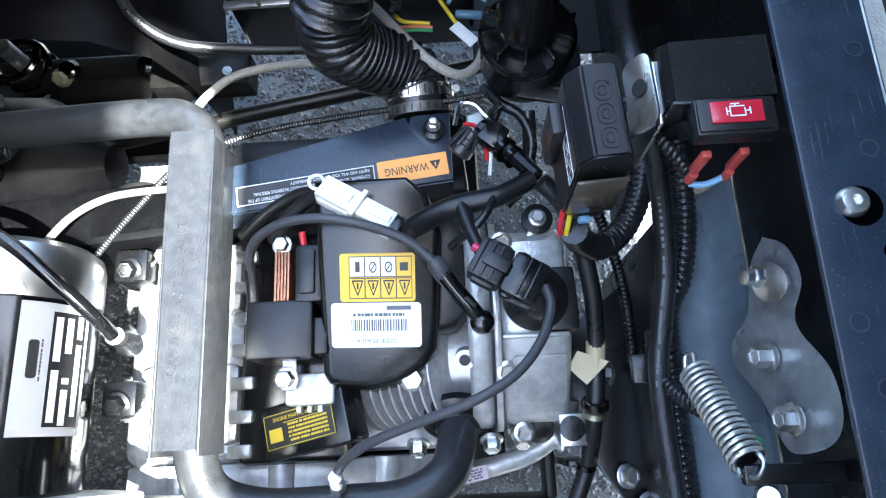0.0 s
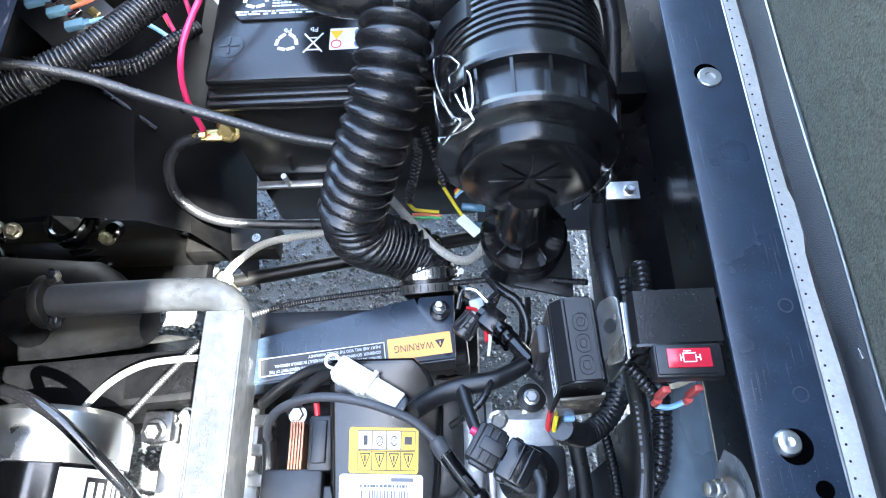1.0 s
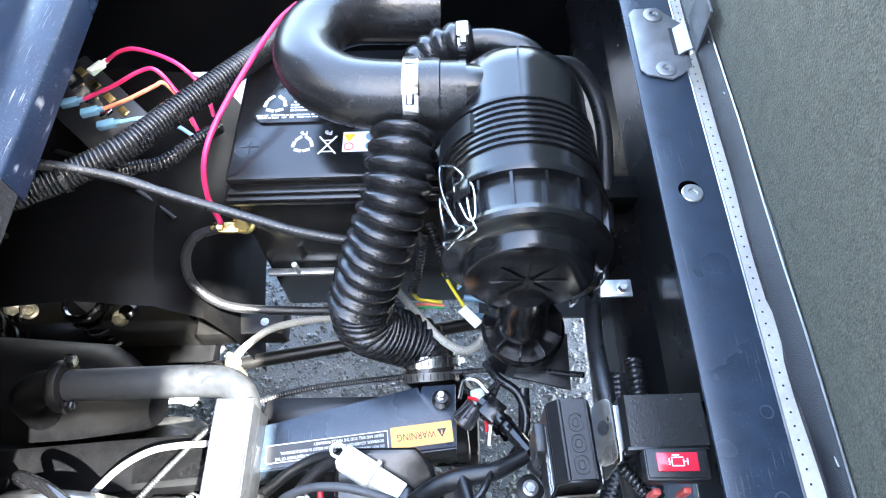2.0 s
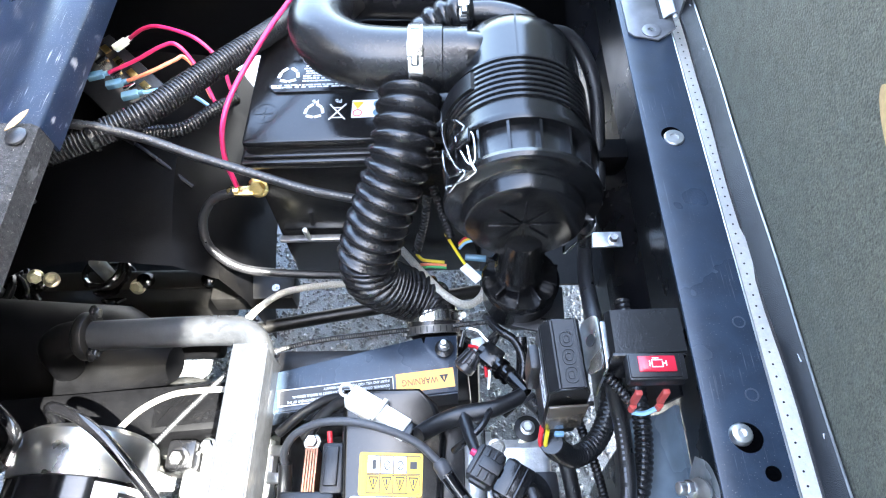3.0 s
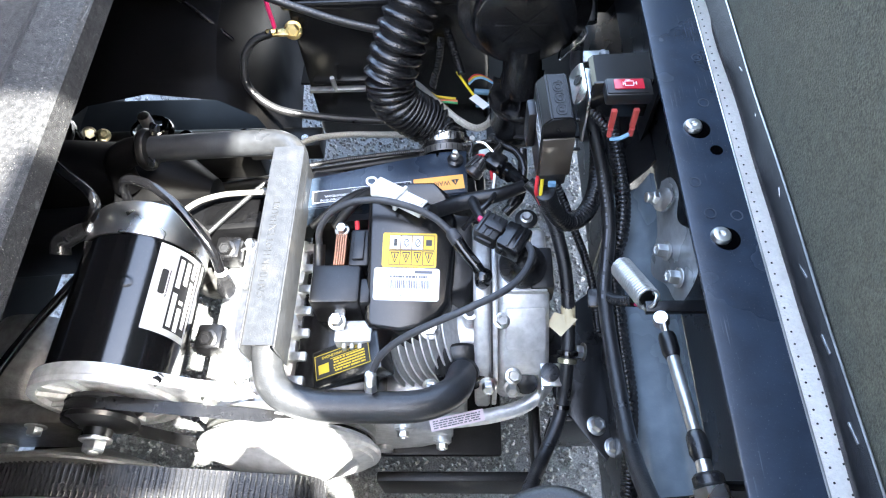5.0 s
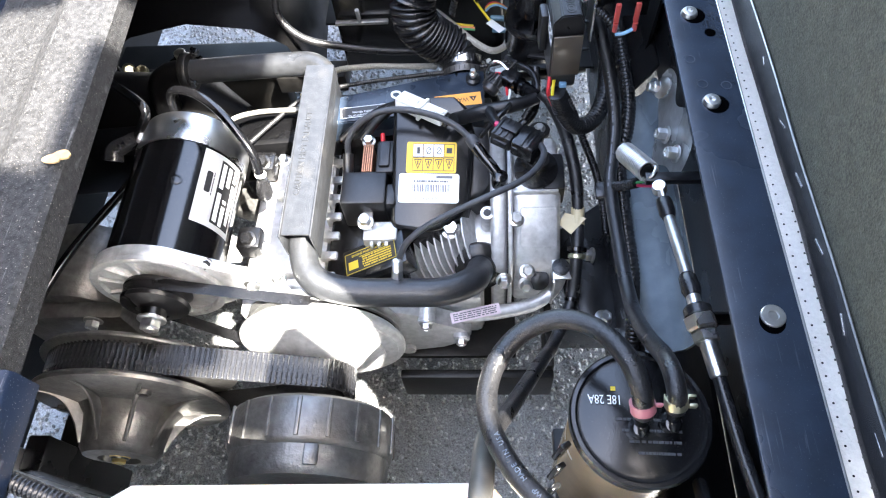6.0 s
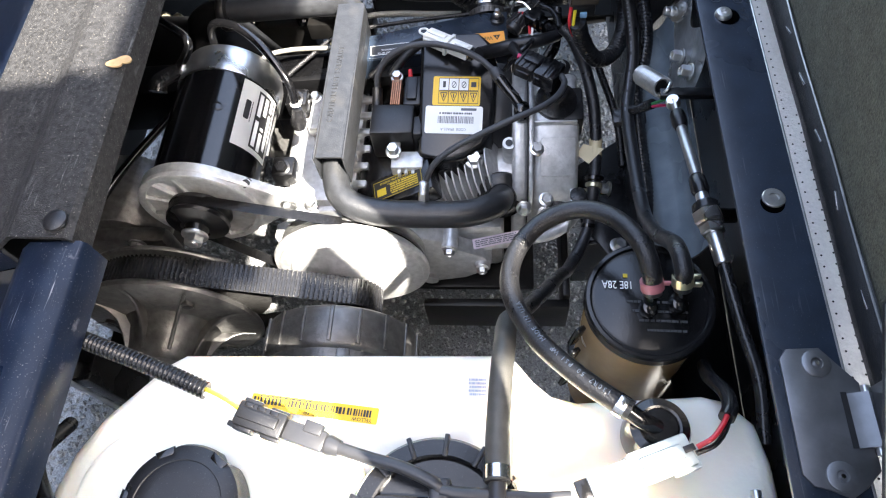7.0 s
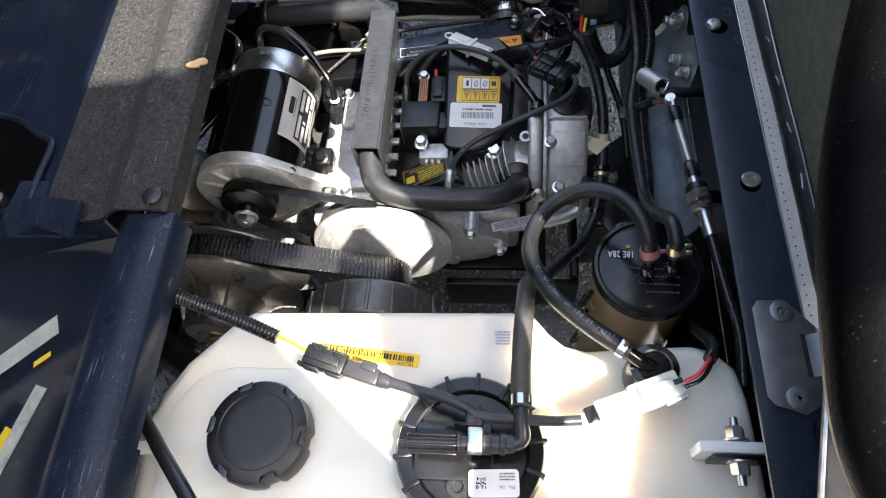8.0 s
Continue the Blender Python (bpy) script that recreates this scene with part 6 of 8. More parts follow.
# wire clips
c1 = part("wire_clip", tube(B(), [(0.1009, 0.3933, 0.5535), (0.0940, 0.4072, 0.5460), (0.0869, 0.4182, 0.5350), (0.0822, 0.4263, 0.5215), (0.0841, 0.3980, 0.5285), (0.0937, 0.3587, 0.5455), (0.0978, 0.3513, 0.5500), (0.0936, 0.3509, 0.5455), (0.0869, 0.3591, 0.5350), (0.0835, 0.3776, 0.5270), (0.0826, 0.3951, 0.5245), (0.0862, 0.3824, 0.5335), (0.0955, 0.3554, 0.5475)], 0.0010, 8, 5), STAINLESS, filt, "bent steel wire clip")
part("clip_loop", tube(B(), [(0.1009, 0.3933, 0.5535), (0.0988, 0.3896, 0.5515), (0.0939, 0.3877, 0.5458), (0.1013, 0.3589, 0.5540), (0.1051, 0.3517, 0.5572), (0.1085, 0.3550, 0.5598), (0.1079, 0.3761, 0.5593), (0.1049, 0.3842, 0.5570), (0.1028, 0.3806, 0.5553), (0.1047, 0.3573, 0.5569), (0.1088, 0.3422, 0.5600)], 0.0010, 8, 5), STAINLESS, filt)
part("clip_hook", tube(B(), [(0.0960, 0.3539, 0.5485), (0.1006, 0.3469, 0.5533), (0.0936, 0.3428, 0.5455), (0.0878, 0.3416, 0.5365), (0.0856, 0.3503, 0.5320), (0.0915, 0.3441, 0.5426), (0.1016, 0.3401, 0.5542), (0.1088, 0.3422, 0.5600)], 0.0010, 8, 5), STAINLESS, filt)
part("clip_pad", box(B(), (-0.007, -0.006, 0), (0.007, 0.008, 0.003), 0.001, plane_at((0.1015, 0.380, 0.5540), (0, 1, 0), (-0.7, 0, 0.72))), BLACK_PLASTIC, c1)
part("wire_clip", tube(B(), [(0.206, 0.372, 0.478), (0.2100, 0.352, 0.476), (0.2060, 0.344, 0.472), (0.1920, 0.337, 0.464), (0.1835, 0.332, 0.460), (0.1850, 0.342, 0.462), (0.1890, 0.350, 0.464)], 0.0013, 8, 6), STAINLESS, filt, "sprung-open steel wire clip")

elb = thing("intake_elbow", (0.0, 0.52, 0.49), "thick black rubber intake elbow", "hose")
EP = [(0.104, 0.493, 0.5325), (0.080, 0.493, 0.5335), (0.040, 0.494, 0.535), (0.005, 0.500, 0.536), (-0.022, 0.519, 0.536), (-0.036, 0.552, 0.532), (-0.030, 0.592, 0.525), (-0.005, 0.62, 0.515), (0.03, 0.632, 0.505), (0.08, 0.635, 0.50)]
part("pipe", tube(B(), EP, lambda s: 0.0288, 32, 10), RUBBER, elb)
part("cuff", lathe(B(), [(0.0285, 0.0), (0.0300, 0.0012), (0.0300, 0.030), (0.0285, 0.031)], (0.0530, 0.4935, 0.5345), (1, -0.005, -0.02), 40), RUBBER, elb)
clamp(elb, (0.0600, 0.4935, 0.5343), (1, 0, -0.02), 0.0302, 0.0125, None, (0.0, -0.55, 0.85))
el2 = thing("breather_elbow", (0.11, 0.555, 0.51), "small black rubber elbow with a clamp", "hose")
part("pipe", tube(B(), [(0.172, 0.520, 0.520), (0.160, 0.545, 0.528), (0.135, 0.558, 0.530), (0.105, 0.560, 0.530)], 0.012, 18), RUBBER, el2)
part("bellows", tube(B(), [(0.112, 0.560, 0.530), (0.090, 0.558, 0.529), (0.068, 0.549, 0.520), (0.058, 0.535, 0.505)], 0.0165, 18, 10, (0.011, 0.004)), RUBBER, el2)
clamp(el2, (0.103, 0.560, 0.530), (1, 0.03, 0), 0.0170, 0.010, None, (0, -0.3, 1))

corr = thing("intake_hose", (0.03, 0.39, 0.30), "wide black corrugated intake hose", "hose")
part("bellows", tube(B(), [(0.054, 0.468, 0.520), (0.050, 0.444, 0.512), (0.044, 0.418, 0.497), (0.033, 0.396, 0.474), (0.019, 0.378, 0.446), (0.006, 0.362, 0.414)], 0.0258, 32, 14, (0.0132, 0.0078)), RUBBER, corr, "wide bellows", 60)
part("lower_bellows", tube(B(), [(0.006, 0.362, 0.414), (0.008, 0.353, 0.391), (0.022, 0.354, 0.368), (0.042, 0.354, 0.350), (0.057, 0.350, 0.340), (0.0625, 0.342, 0.3335)], lambda s: 0.0262 - 0.0006 * s, 28, 10, (0.0068, 0.0040)), RUBBER, corr, "tight lower bellows", 60)
part("cuff", lathe(B(), [(0.024, -0.003), (0.0262, -0.002), (0.0262, 0.026), (0.024, 0.027)], (0.0625, 0.345, 0.3345), (0.05, -0.93, -0.36), 32), RUBBER, corr)
clamp(corr, (0.063, 0.337, 0.331), (0.05, -0.93, -0.36), 0.0266, 0.0105, None, (0.9, 0.1, -0.1))
clamp(corr, (0.0640, 0.3245, 0.3262), (0.05, -0.93, -0.36), 0.0262, 0.0080, CLUTCH_ALU, (-0.9, 0.0, -0.3), "inner_clamp", "dull second clamp band")
thr = thing("air_throttle", (0.062, 0.32, 0.29), "dark throttle body with grey and black connectors", "throttle body")
bm = B()
lathe(bm, [(0.0215, -0.006), (0.0215, 0.03), (0.026, 0.031), (0.026, 0.05), (0, 0.05)], (0.060, 0.330, 0.322), (0.45, -0.35, -0.7), 32)
box(bm, (0.045, 0.255, 0.25), (0.11, 0.315, 0.30), 0.006)
part("bore", bm, DIRTY_BLACK, thr)
part("bracket_clip", tube(B(), [(0.092, 0.290, 0.362), (0.097, 0.306, 0.365), (0.108, 0.306, 0.365), (0.117, 0.297, 0.362), (0.125, 0.293, 0.358)], 0.002, 8), STAINLESS, thr)
d = Vector((-0.55, -0.60, -0.35))
pg = part("grey_plug", lathe(B(), [(0.006, -0.004), (0.0098, -0.003), (0.0098, 0.003), (0.0088, 0.004), (0.0088, 0.008), (0.0100, 0.009), (0.0100, 0.016), (0.0078, 0.018), (0, 0.018)], (0.1045, 0.281, 0.362), d, 12), MID_GREY, thr, "grey ribbed sensor plug")
for k in range(5):
    part("plug_rib", box(B(), (-0.0012, -0.001, 0.009), (0.016, 0.001, 0.0112), 0.0004, plane_at((0.1045, 0.281, 0.362), d, (0.4 * (k - 2), -0.2 * (k - 2), 1))), MID_GREY, pg)
part("white_plug", box(B(), (-0.006, -0.008, -0.006), (0.006, 0.008, 0.008), 0.002, pose(0.109, 0.292, 0.356, 10, 0, 15)), GREY_NYLON, thr)
part("black_plug", tube(B(), [(0.112, 0.286, 0.362), (0.124, 0.274, 0.366), (0.138, 0.255, 0.372), (0.150, 0.238, 0.378)], lambda s: 0.0085 - 0.0025 * s, 10), BLACK_PLASTIC, thr, "black tapered plug")
part("plug_block", box(B(), (-0.009, -0.010, -0.007), (0.009, 0.010, 0.008), 0.002, pose(0.121, 0.277, 0.366, 0, 0, -42)), BLACK_PLASTIC, thr)
part("red_wire", tube(B(), [(0.100, 0.291, 0.362), (0.108, 0.287, 0.366), (0.114, 0.276, 0.364), (0.116, 0.262, 0.356)], 0.0016, 8), RED_WIRE, thr)
part("white_wire", tube(B(), [(0.116, 0.283, 0.364), (0.119, 0.268, 0.362), (0.117, 0.25, 0.355)], 0.0014, 8), WHITE_NYLON, thr)
part("lever", box(B(), (0.128, 0.185, 0.334), (0.170, 0.197, 0.338), 0.0012, pose(0, 0, 0)), GREY_ZINC, thr)
part("lever_disc", lathe(B(), [(0.012, 0), (0.012, 0.004), (0.005, 0.006), (0, 0.006)], (0.151, 0.215, 0.345), (0, 0, 1), 24), DIRTY_BLACK, thr)
part("lever_nut", hexhead(B(), (0.151, 0.215, 0.351), (0, 0, 1), 0.005, 0.004), GREY_ZINC, thr)
part("brass_bit", box(B(), (-0.009, -0.004, -0.003), (0.010, 0.004, 0.003), 0.0015, pose(0.146, 0.203, 0.346, 0, 0, 60)), OLIVE_CLAMP, thr)

for at, rr in (((0.1290, 0.2640, 0.3695), 0.0100), ((0.1345, 0.2570, 0.3715), 0.0088)):
    part("plug_ring", lathe(B(), [(0.004, -0.0025), (rr, -0.002), (rr, 0.002), (0.004, 0.0025)], at, (0.6, -0.75, 0.25), 20), GLOSS_BLACK, thr)
hose("looped_lead", [(0.117, 0.327, 0.352), (0.129, 0.309, 0.358), (0.144, 0.296, 0.360), (0.151, 0.275, 0.358), (0.146, 0.254, 0.352), (0.135, 0.240, 0.340)], 0.0042, RUBBER, "black looped lead below the inlet drum", "cable")
hose("forked_lead", [(0.130, 0.311, 0.357), (0.124, 0.297, 0.356), (0.116, 0.289, 0.355), (0.106, 0.296, 0.352), (0.094, 0.306, 0.348)], 0.0030, RUBBER, "thin black lead forking beside throttle", "cable")
for dz, mt, nm, lb in ((0.0, YELLOW_WIRE, "yellow_wire", "short yellow wire in a bundle"), (0.003, RED_WIRE, "red_wire", "short red wire in a bundle"), (-0.003, BLUE_WIRE, "blue_wire", "short blue wire in a bundle")):
    hose(nm, [(0.092, 0.405 + dz, 0.360), (0.099, 0.411 + dz, 0.362), (0.109, 0.412 + dz * 0.5, 0.361), (0.124, 0.405, 0.356)], 0.0014, mt, lb, "wire")

# ---- governor plate with warning labels ----
gov = thing("governor_cover", (0.0, 0.27, 0.30), "blue-black steel governor cover with a warning label", "bracket")
bm = B()
prism(bm, [(-0.100, 0.231), (0.089, 0.2505), (0.0885, 0.308), (0.0575, 0.3065), (0.056, 0.300), (0.0535, 0.3058), (0.0500, 0.3050), (-0.100, 0.2685)], 0.003, pose(0, 0, 0.3475), 0.0008)
part("plate", bm, NAVY, gov)
bm = B()
prism(bm, [(-0.100, 0.233), (0.0885, 0.2525), (0.0885, 0.2495), (-0.100, 0.230)][::-1], 0.030, pose(0, 0, 0.3185), 0.0)
part("front_lip", bm, NAVY, gov)
part("bolt_collar", lathe(B(), [(0.009, 0), (0.009, 0.004), (0.0055, 0.006), (0.0055, 0.009)], (0.0760, 0.2925, 0.3505), (0, 0, 1), 24), RUBBER, gov)
part("bolt", lathe(B(), [(0.0046, 0.004), (0.0046, 0.012), (0.0030, 0.013), (0.0030, 0.017), (0, 0.0175)], (0.0760, 0.2925, 0.3505), (0, 0.05, 1), 6), ZINC, gov)
gm = plane_at((-0.0260, 0.2515, 0.3507), (-0.9935, -0.1135, 0), (0, 0, 1))
lab = plate("caution_label", 0.110, 0.0165, 0.0005, gm, BLACK_INK, gov, 0.0004, "black label with white border and small print")
bars([(0, 0.0078, 0.109, 0.0007), (0, -0.0078, 0.109, 0.0007), (0.0542, 0, 0.0007, 0.016), (-0.0542, 0, 0.0007, 0.016)], gm @ pose(0, 0, 0.0005), WHITE_INK, lab, "white_border")
for k, line in enumerate(("DO NOT TAMPER WITH OR ATTEMPT TO CHANGE THE ADJUSTMENT OF THE", "GOVERNOR. GOVERNOR TAMPERING CAN RESULT IN SERIOUS PERSONAL", "INJURY AND WILL VOID THE VEHICLE WARRANTY")):
    words(line, 0.0038, gm @ pose(-0.051, 0.0048 - 0.0047 * k, 0.0005), WHITE_INK, lab, align="LEFT", stretch=0.72, thick=0.00006)
om = plane_at((0.0580, 0.2615, 0.3507), (-0.9935, -0.1135, 0), (0, 0, 1))
lab = plate("warning_label", 0.055, 0.0190, 0.0008, om, ORANGE_LABEL, gov, 0.0004, "orange warning label")
words("WARNING", 0.0092, om @ pose(0.005, 0.0, 0.0005), BLACK_INK, lab, stretch=0.78)
bm = B()
prism(bm, [(-0.0045, -0.0035), (0.0045, -0.0035), (0.0, 0.0045)], 0.0002, om @ pose(-0.018, 0, 0.0005))
part("alert_triangle", bm, BLACK_INK, lab)
bars([(-0.018, -0.0001, 0.0011, 0.0035)], om @ pose(0, 0, 0.0008), ORANGE_LABEL, lab, "alert_stroke")
whole("support_beam", box(B(), (-0.215, -0.02, -0.02), (0.10, 0.02, 0.02), 0.004, pose(0, 0.262, 0.305, 0, 0, 5)), BLACK_STEEL, "black boxed steel beam under the governor cover", "beam")
ab = whole("air_box", box(B(), (-0.10, 0.278, 0.275), (0.03, 0.312, 0.318), 0.01), MATT_PLASTIC, "smooth black plastic duct behind the governor cover", "duct")
part("duct_post", cyl(B(), (-0.117, 0.285, 0.31), (-0.117, 0.285, 0.338), 0.0075, 20, 0.002), MATT_PLASTIC, ab)
hose("control_cable", [(-0.20, 0.205, 0.335), (-0.165, 0.245, 0.340), (-0.125, 0.282, 0.345), (-0.07, 0.308, 0.335), (0.0, 0.318, 0.335), (0.07, 0.322, 0.34), (0.14, 0.318, 0.36), (0.20, 0.300, 0.39)], 0.0026, RUBBER, "thin black ribbed control cable", "cable", ripple=(0.0024, 0.0005), seg=8)
hose("braided_cable", [(-0.225, 0.205, 0.365), (-0.205, 0.232, 0.362), (-0.185, 0.250, 0.352), (-0.160, 0.256, 0.348), (-0.130, 0.258, 0.346), (-0.11, 0.26, 0.345)], 0.0030, GREY_BRAID, "grey braided cable beside the generator", "cable")

# ---- plugs and wiring round the engine ----
wc = thing("white_connector", (0.025, 0.217, 0.365), "white nylon plug in line with the loom", "connector")
d = Vector((0.062, -0.036, 0.010)).normalized()
m = plane_at((-0.006, 0.236, 0.383), d, (0.1, 0.2, 1))
bm = B()
box(bm, (0.0, -0.0092, -0.007), (0.030, 0.0092, 0.007), 0.0012, m)
box(bm, (0.003, -0.0108, -0.004), (0.028, 0.0108, 0.003), 0.0008, m)
box(bm, (0.002, -0.0035, 0.006), (0.026, 0.0035, 0.0088), 0.0006, m)
part("socket", bm, WHITE_NYLON, wc)
part("flange", box(B(), (0.0295, -0.0115, -0.0085), (0.0335, 0.0115, 0.0085), 0.0008, m), WHITE_NYLON, wc)
bm = B()
box(bm, (0.0335, -0.0080, -0.006), (0.060, 0.0080, 0.006), 0.001, m)
box(bm, (0.040, -0.0030, 0.005), (0.058, 0.0030, 0.0078), 0.0006, m)
box(bm, (0.050, -0.0105, -0.003), (0.062, -0.006, 0.005), 0.0008, m)
part("plug", bm, WHITE_NYLON, wc)
part("plug_back", box(B(), (0.060, -0.0068, -0.005), (0.067, 0.0068, 0.005), 0.001, m), BLACK_PLASTIC, wc)
part("clip_ring", tube(B(), [m @ Vector(p) for p in ((0.002, 0.003, 0.002), (-0.006, 0.007, 0.003), (-0.011, 0.002, 0.003), (-0.007, -0.004, 0.003), (0.001, -0.003, 0.002))], 0.0013, 8), WHITE_NYLON, wc)
hose("taped_loom", [(0.056, 0.198, 0.390), (0.066, 0.206, 0.384), (0.080, 0.214, 0.380), (0.097, 0.219, 0.380), (0.118, 0.222, 0.382), (0.132, 0.228, 0.380), (0.147, 0.236, 0.378)], lambda s: 0.0085 - 0.003 * abs(s - 0.4), MATT_PLASTIC, "cloth-taped black wiring loom", "wiring")
hose("taped_branch", [(0.094, 0.217, 0.382), (0.098, 0.202, 0.388), (0.102, 0.188, 0.394), (0.108, 0.172, 0.400)], lambda s: 0.0062 - 0.002 * s, MATT_PLASTIC, "cloth-taped black loom branch", "wiring")
hose("loom_tail", [(-0.005, 0.236, 0.378), (-0.022, 0.232, 0.368), (-0.038, 0.222, 0.358), (-0.052, 0.21, 0.345)], 0.0055, MATT_PLASTIC, "black cloth-taped loom tail", "wiring")
hose("loom_tail", [(-0.012, 0.238, 0.372), (-0.030, 0.240, 0.362), (-0.055, 0.232, 0.350), (-0.080, 0.218, 0.335)], 0.0048, MATT_PLASTIC, "black cloth-taped loom tail", "wiring")
hose("black_lead", [(0.118, 0.222, 0.386), (0.110, 0.205, 0.392), (0.098, 0.195, 0.388), (0.085, 0.190, 0.370)], 0.003, RUBBER, "short black lead beside the loom", "wiring")
mp = thing("sensor_connector", (0.122, 0.155, 0.385), "black rectangular sensor plug over the valve cover", "connector")
d = Vector((0.040, -0.024, -0.002))
m = plane_at((0.1015, 0.1745, 0.400), d, (0.05, 0.05, 1)) @ Matrix.Diagonal((1.12, 1.22, 1.1, 1))
bm = B()
box(bm, (0.0, -0.0115, -0.008), (0.021, 0.0115, 0.008), 0.002, m)
box(bm, (0.004, -0.0135, -0.004), (0.018, 0.0135, 0.003), 0.001, m)
socket = part("socket", bm, MATT_PLASTIC, mp)
for k in range(3):
    part("rib", box(B(), (0.002 + 0.0055 * k, -0.0105, 0.0075), (0.004 + 0.0055 * k, 0.0105, 0.0092), 0.0004, m), MATT_PLASTIC, socket)
part("latch", box(B(), (0.006, -0.004, 0.0088), (0.022, 0.004, 0.0112), 0.0008, m), MATT_PLASTIC, socket)
bm = B()
box(bm, (0.0215, -0.0125, -0.009), (0.044, 0.0125, 0.0085), 0.0025, m)
box(bm, (0.024, -0.014, -0.003), (0.030, 0.014, 0.004), 0.001, m)
for k in range(2):
    box(bm, (0.031 + 0.006 * k, -0.0115, 0.008), (0.033 + 0.006 * k, 0.0115, 0.0098), 0.0005, m)
part("housing", bm, BLACK_PLASTIC, mp)
part("red_seal", cyl(B(), m @ Vector((-0.004, 0.004, 0.002)), m @ Vector((0.0, 0.004, 0.002)), 0.003, 10), PINK_WIRE, mp)
hose("sensor_lead", [(0.002, 0.040, 0.366), (0.011, 0.048, 0.383), (0.030, 0.058, 0.396), (0.060, 0.068, 0.408), (0.095, 0.079, 0.419), (0.122, 0.094, 0.418), (0.140, 0.115, 0.411), (0.1485, 0.137, 0.405), (0.146, 0.151, 0.402)], 0.0033, GREY_LEAD, "grey sensor lead arching over the cylinder", "cable")
cl = hose("coil_lead", [(-0.0660, 0.184, 0.350), (-0.0640, 0.193, 0.364), (-0.052, 0.203, 0.380), (-0.028, 0.209, 0.392), (0.000, 0.208, 0.397), (0.030, 0.201, 0.396), (0.055, 0.191, 0.391), (0.070, 0.179, 0.386), (0.078, 0.170, 0.384)], 0.0036, GREY_LEAD, "grey ignition lead with rubber collar", "cable")
part("lead_collar", lathe(B(), [(0.0045, 0), (0.0064, 0.003), (0.0068, 0.014), (0.0055, 0.016)], (0.0720, 0.1775, 0.3865), (0.55, -0.75, -0.3), 20), GREY_LEAD, cl, "grey rubber collar")

# ---- fuse box, warning lamp ----
fuse = thing("fuse_box", (0.163, 0.205, 0.47), "black fuse box with a slanted lid on a steel bracket", "fuse box")
m = pose(0.1630, 0.2045, 0, 0, 0, 3)
bm = B()
pts = [(-0.0135, 0.470), (0.0145, 0.470), (0.0145, 0.529), (0.0105, 0.5385), (-0.0060, 0.5385), (-0.0135, 0.530)]
lo = [bm.verts.new((x, -0.027, z)) for x, z in pts]
hi = [bm.verts.new((x, 0.027, z)) for x, z in pts]
for v in lo:
    if v.co.z > 0.525:
        v.co.y += 0.004
bm.faces.new(lo)
bm.faces.new(hi)
for i in range(len(pts)):
    j = (i + 1) % len(pts)
    bm.faces.new((lo[i], lo[j], hi[j], hi[i]))
bmesh.ops.bevel(bm, geom=bm.edges[:], offset=0.0012, segments=2, affect="EDGES")
bmesh.ops.transform(bm, matrix=m, verts=bm.verts)
part("cover", bm, MATT_PLASTIC, fuse)
bm = B()
for k in range(3):
    for w, h in ((0.0078, 0.0105), (0.0036, 0.0050)):
        ring = [Vector((x, y, 0.5386)) for x, y in rounded(w, h, w * 0.42, 4, 0.0025, -0.0135 + 0.0125 * k)]
        tube(bm, ring + ring[:2], 0.00045, 6, 1, smooth=False, cap=False)
bmesh.ops.transform(bm, matrix=m, verts=bm.verts)
part("moulded_mark", bm, MATT_PLASTIC, fuse)
fm = m @ plane_at((-0.0137, -0.004, 0.512), (0, 1, 0), (-1, 0, 0.02)) @ pose(0, 0, 0) @ Matrix.Diagonal((0.8, 1.6, 1, 1))
bars([(y, x, w, h) for y, x, w, h in [(0.0, 0.0038, 0.048, 0.0006), (0.0, -0.0038, 0.048, 0.0006)] + [(-0.024 + 0.006 * k, 0, 0.0006, 0.0078) for k in range(9)] + [(-0.021 + 0.006 * k, 0.0012 * (-1) ** k, 0.003, 0.0008) for k in range(8)]], fm, WHITE_INK, fuse, "fuse_chart", 0.0002)
part("side_latch", box(B(), (-0.021, 0.0, 0.478), (-0.0135, 0.018, 0.520), 0.002, m), MATT_PLASTIC, fuse)
part("base_skirt", box(B(), (-0.0125, -0.026, 0.455), (0.0125, 0.022, 0.471), 0.003, m), MATT_PLASTIC, fuse)
# added plate that paints the tan reflection on the front face
part("front_reflection", box(B(), (-0.0125, -0.0286, 0.474), (0.0135, -0.0266, 0.520), 0.0008, m), TAN_REFLECTION, fuse, "thin plate painting a tan reflection on the front")
part("red_wire", tube(B(), [(0.152, 0.180, 0.468), (0.151, 0.172, 0.455), (0.156, 0.170, 0.44)], 0.0018, 8), RED_WIRE, fuse)
part("yellow_wire", tube(B(), [(0.156, 0.178, 0.466), (0.155, 0.170, 0.452), (0.159, 0.170, 0.44)], 0.0016, 8), YELLOW_WIRE, fuse)
part("blue_block", box(B(), (0.161, 0.1745, 0.458), (0.168, 0.178, 0.464), 0.001), BLUE_WIRE, fuse)
for z in (0.495, 0.512, 0.525):
    part("side_clip", box(B(), (0.0145, -0.020 + (z - 0.495), z - 0.001), (0.022, -0.017 + (z - 0.495), z + 0.001), 0.0005, m), MATT_PLASTIC, fuse)
br = thing("steel_bracket", (0.183, 0.207, 0.50), "bright zinc bracket between fuse box and lamp", "bracket")
bm = prism(B(), rounded(0.038, 0.017, 0.006), 0.002, plane_at((0.1800, 0.2065, 0.5500), (-0.10, 1, 0), (-0.84, 0.02, 0.54)), 0.0006)
part("strap", bm, ZINC, br)
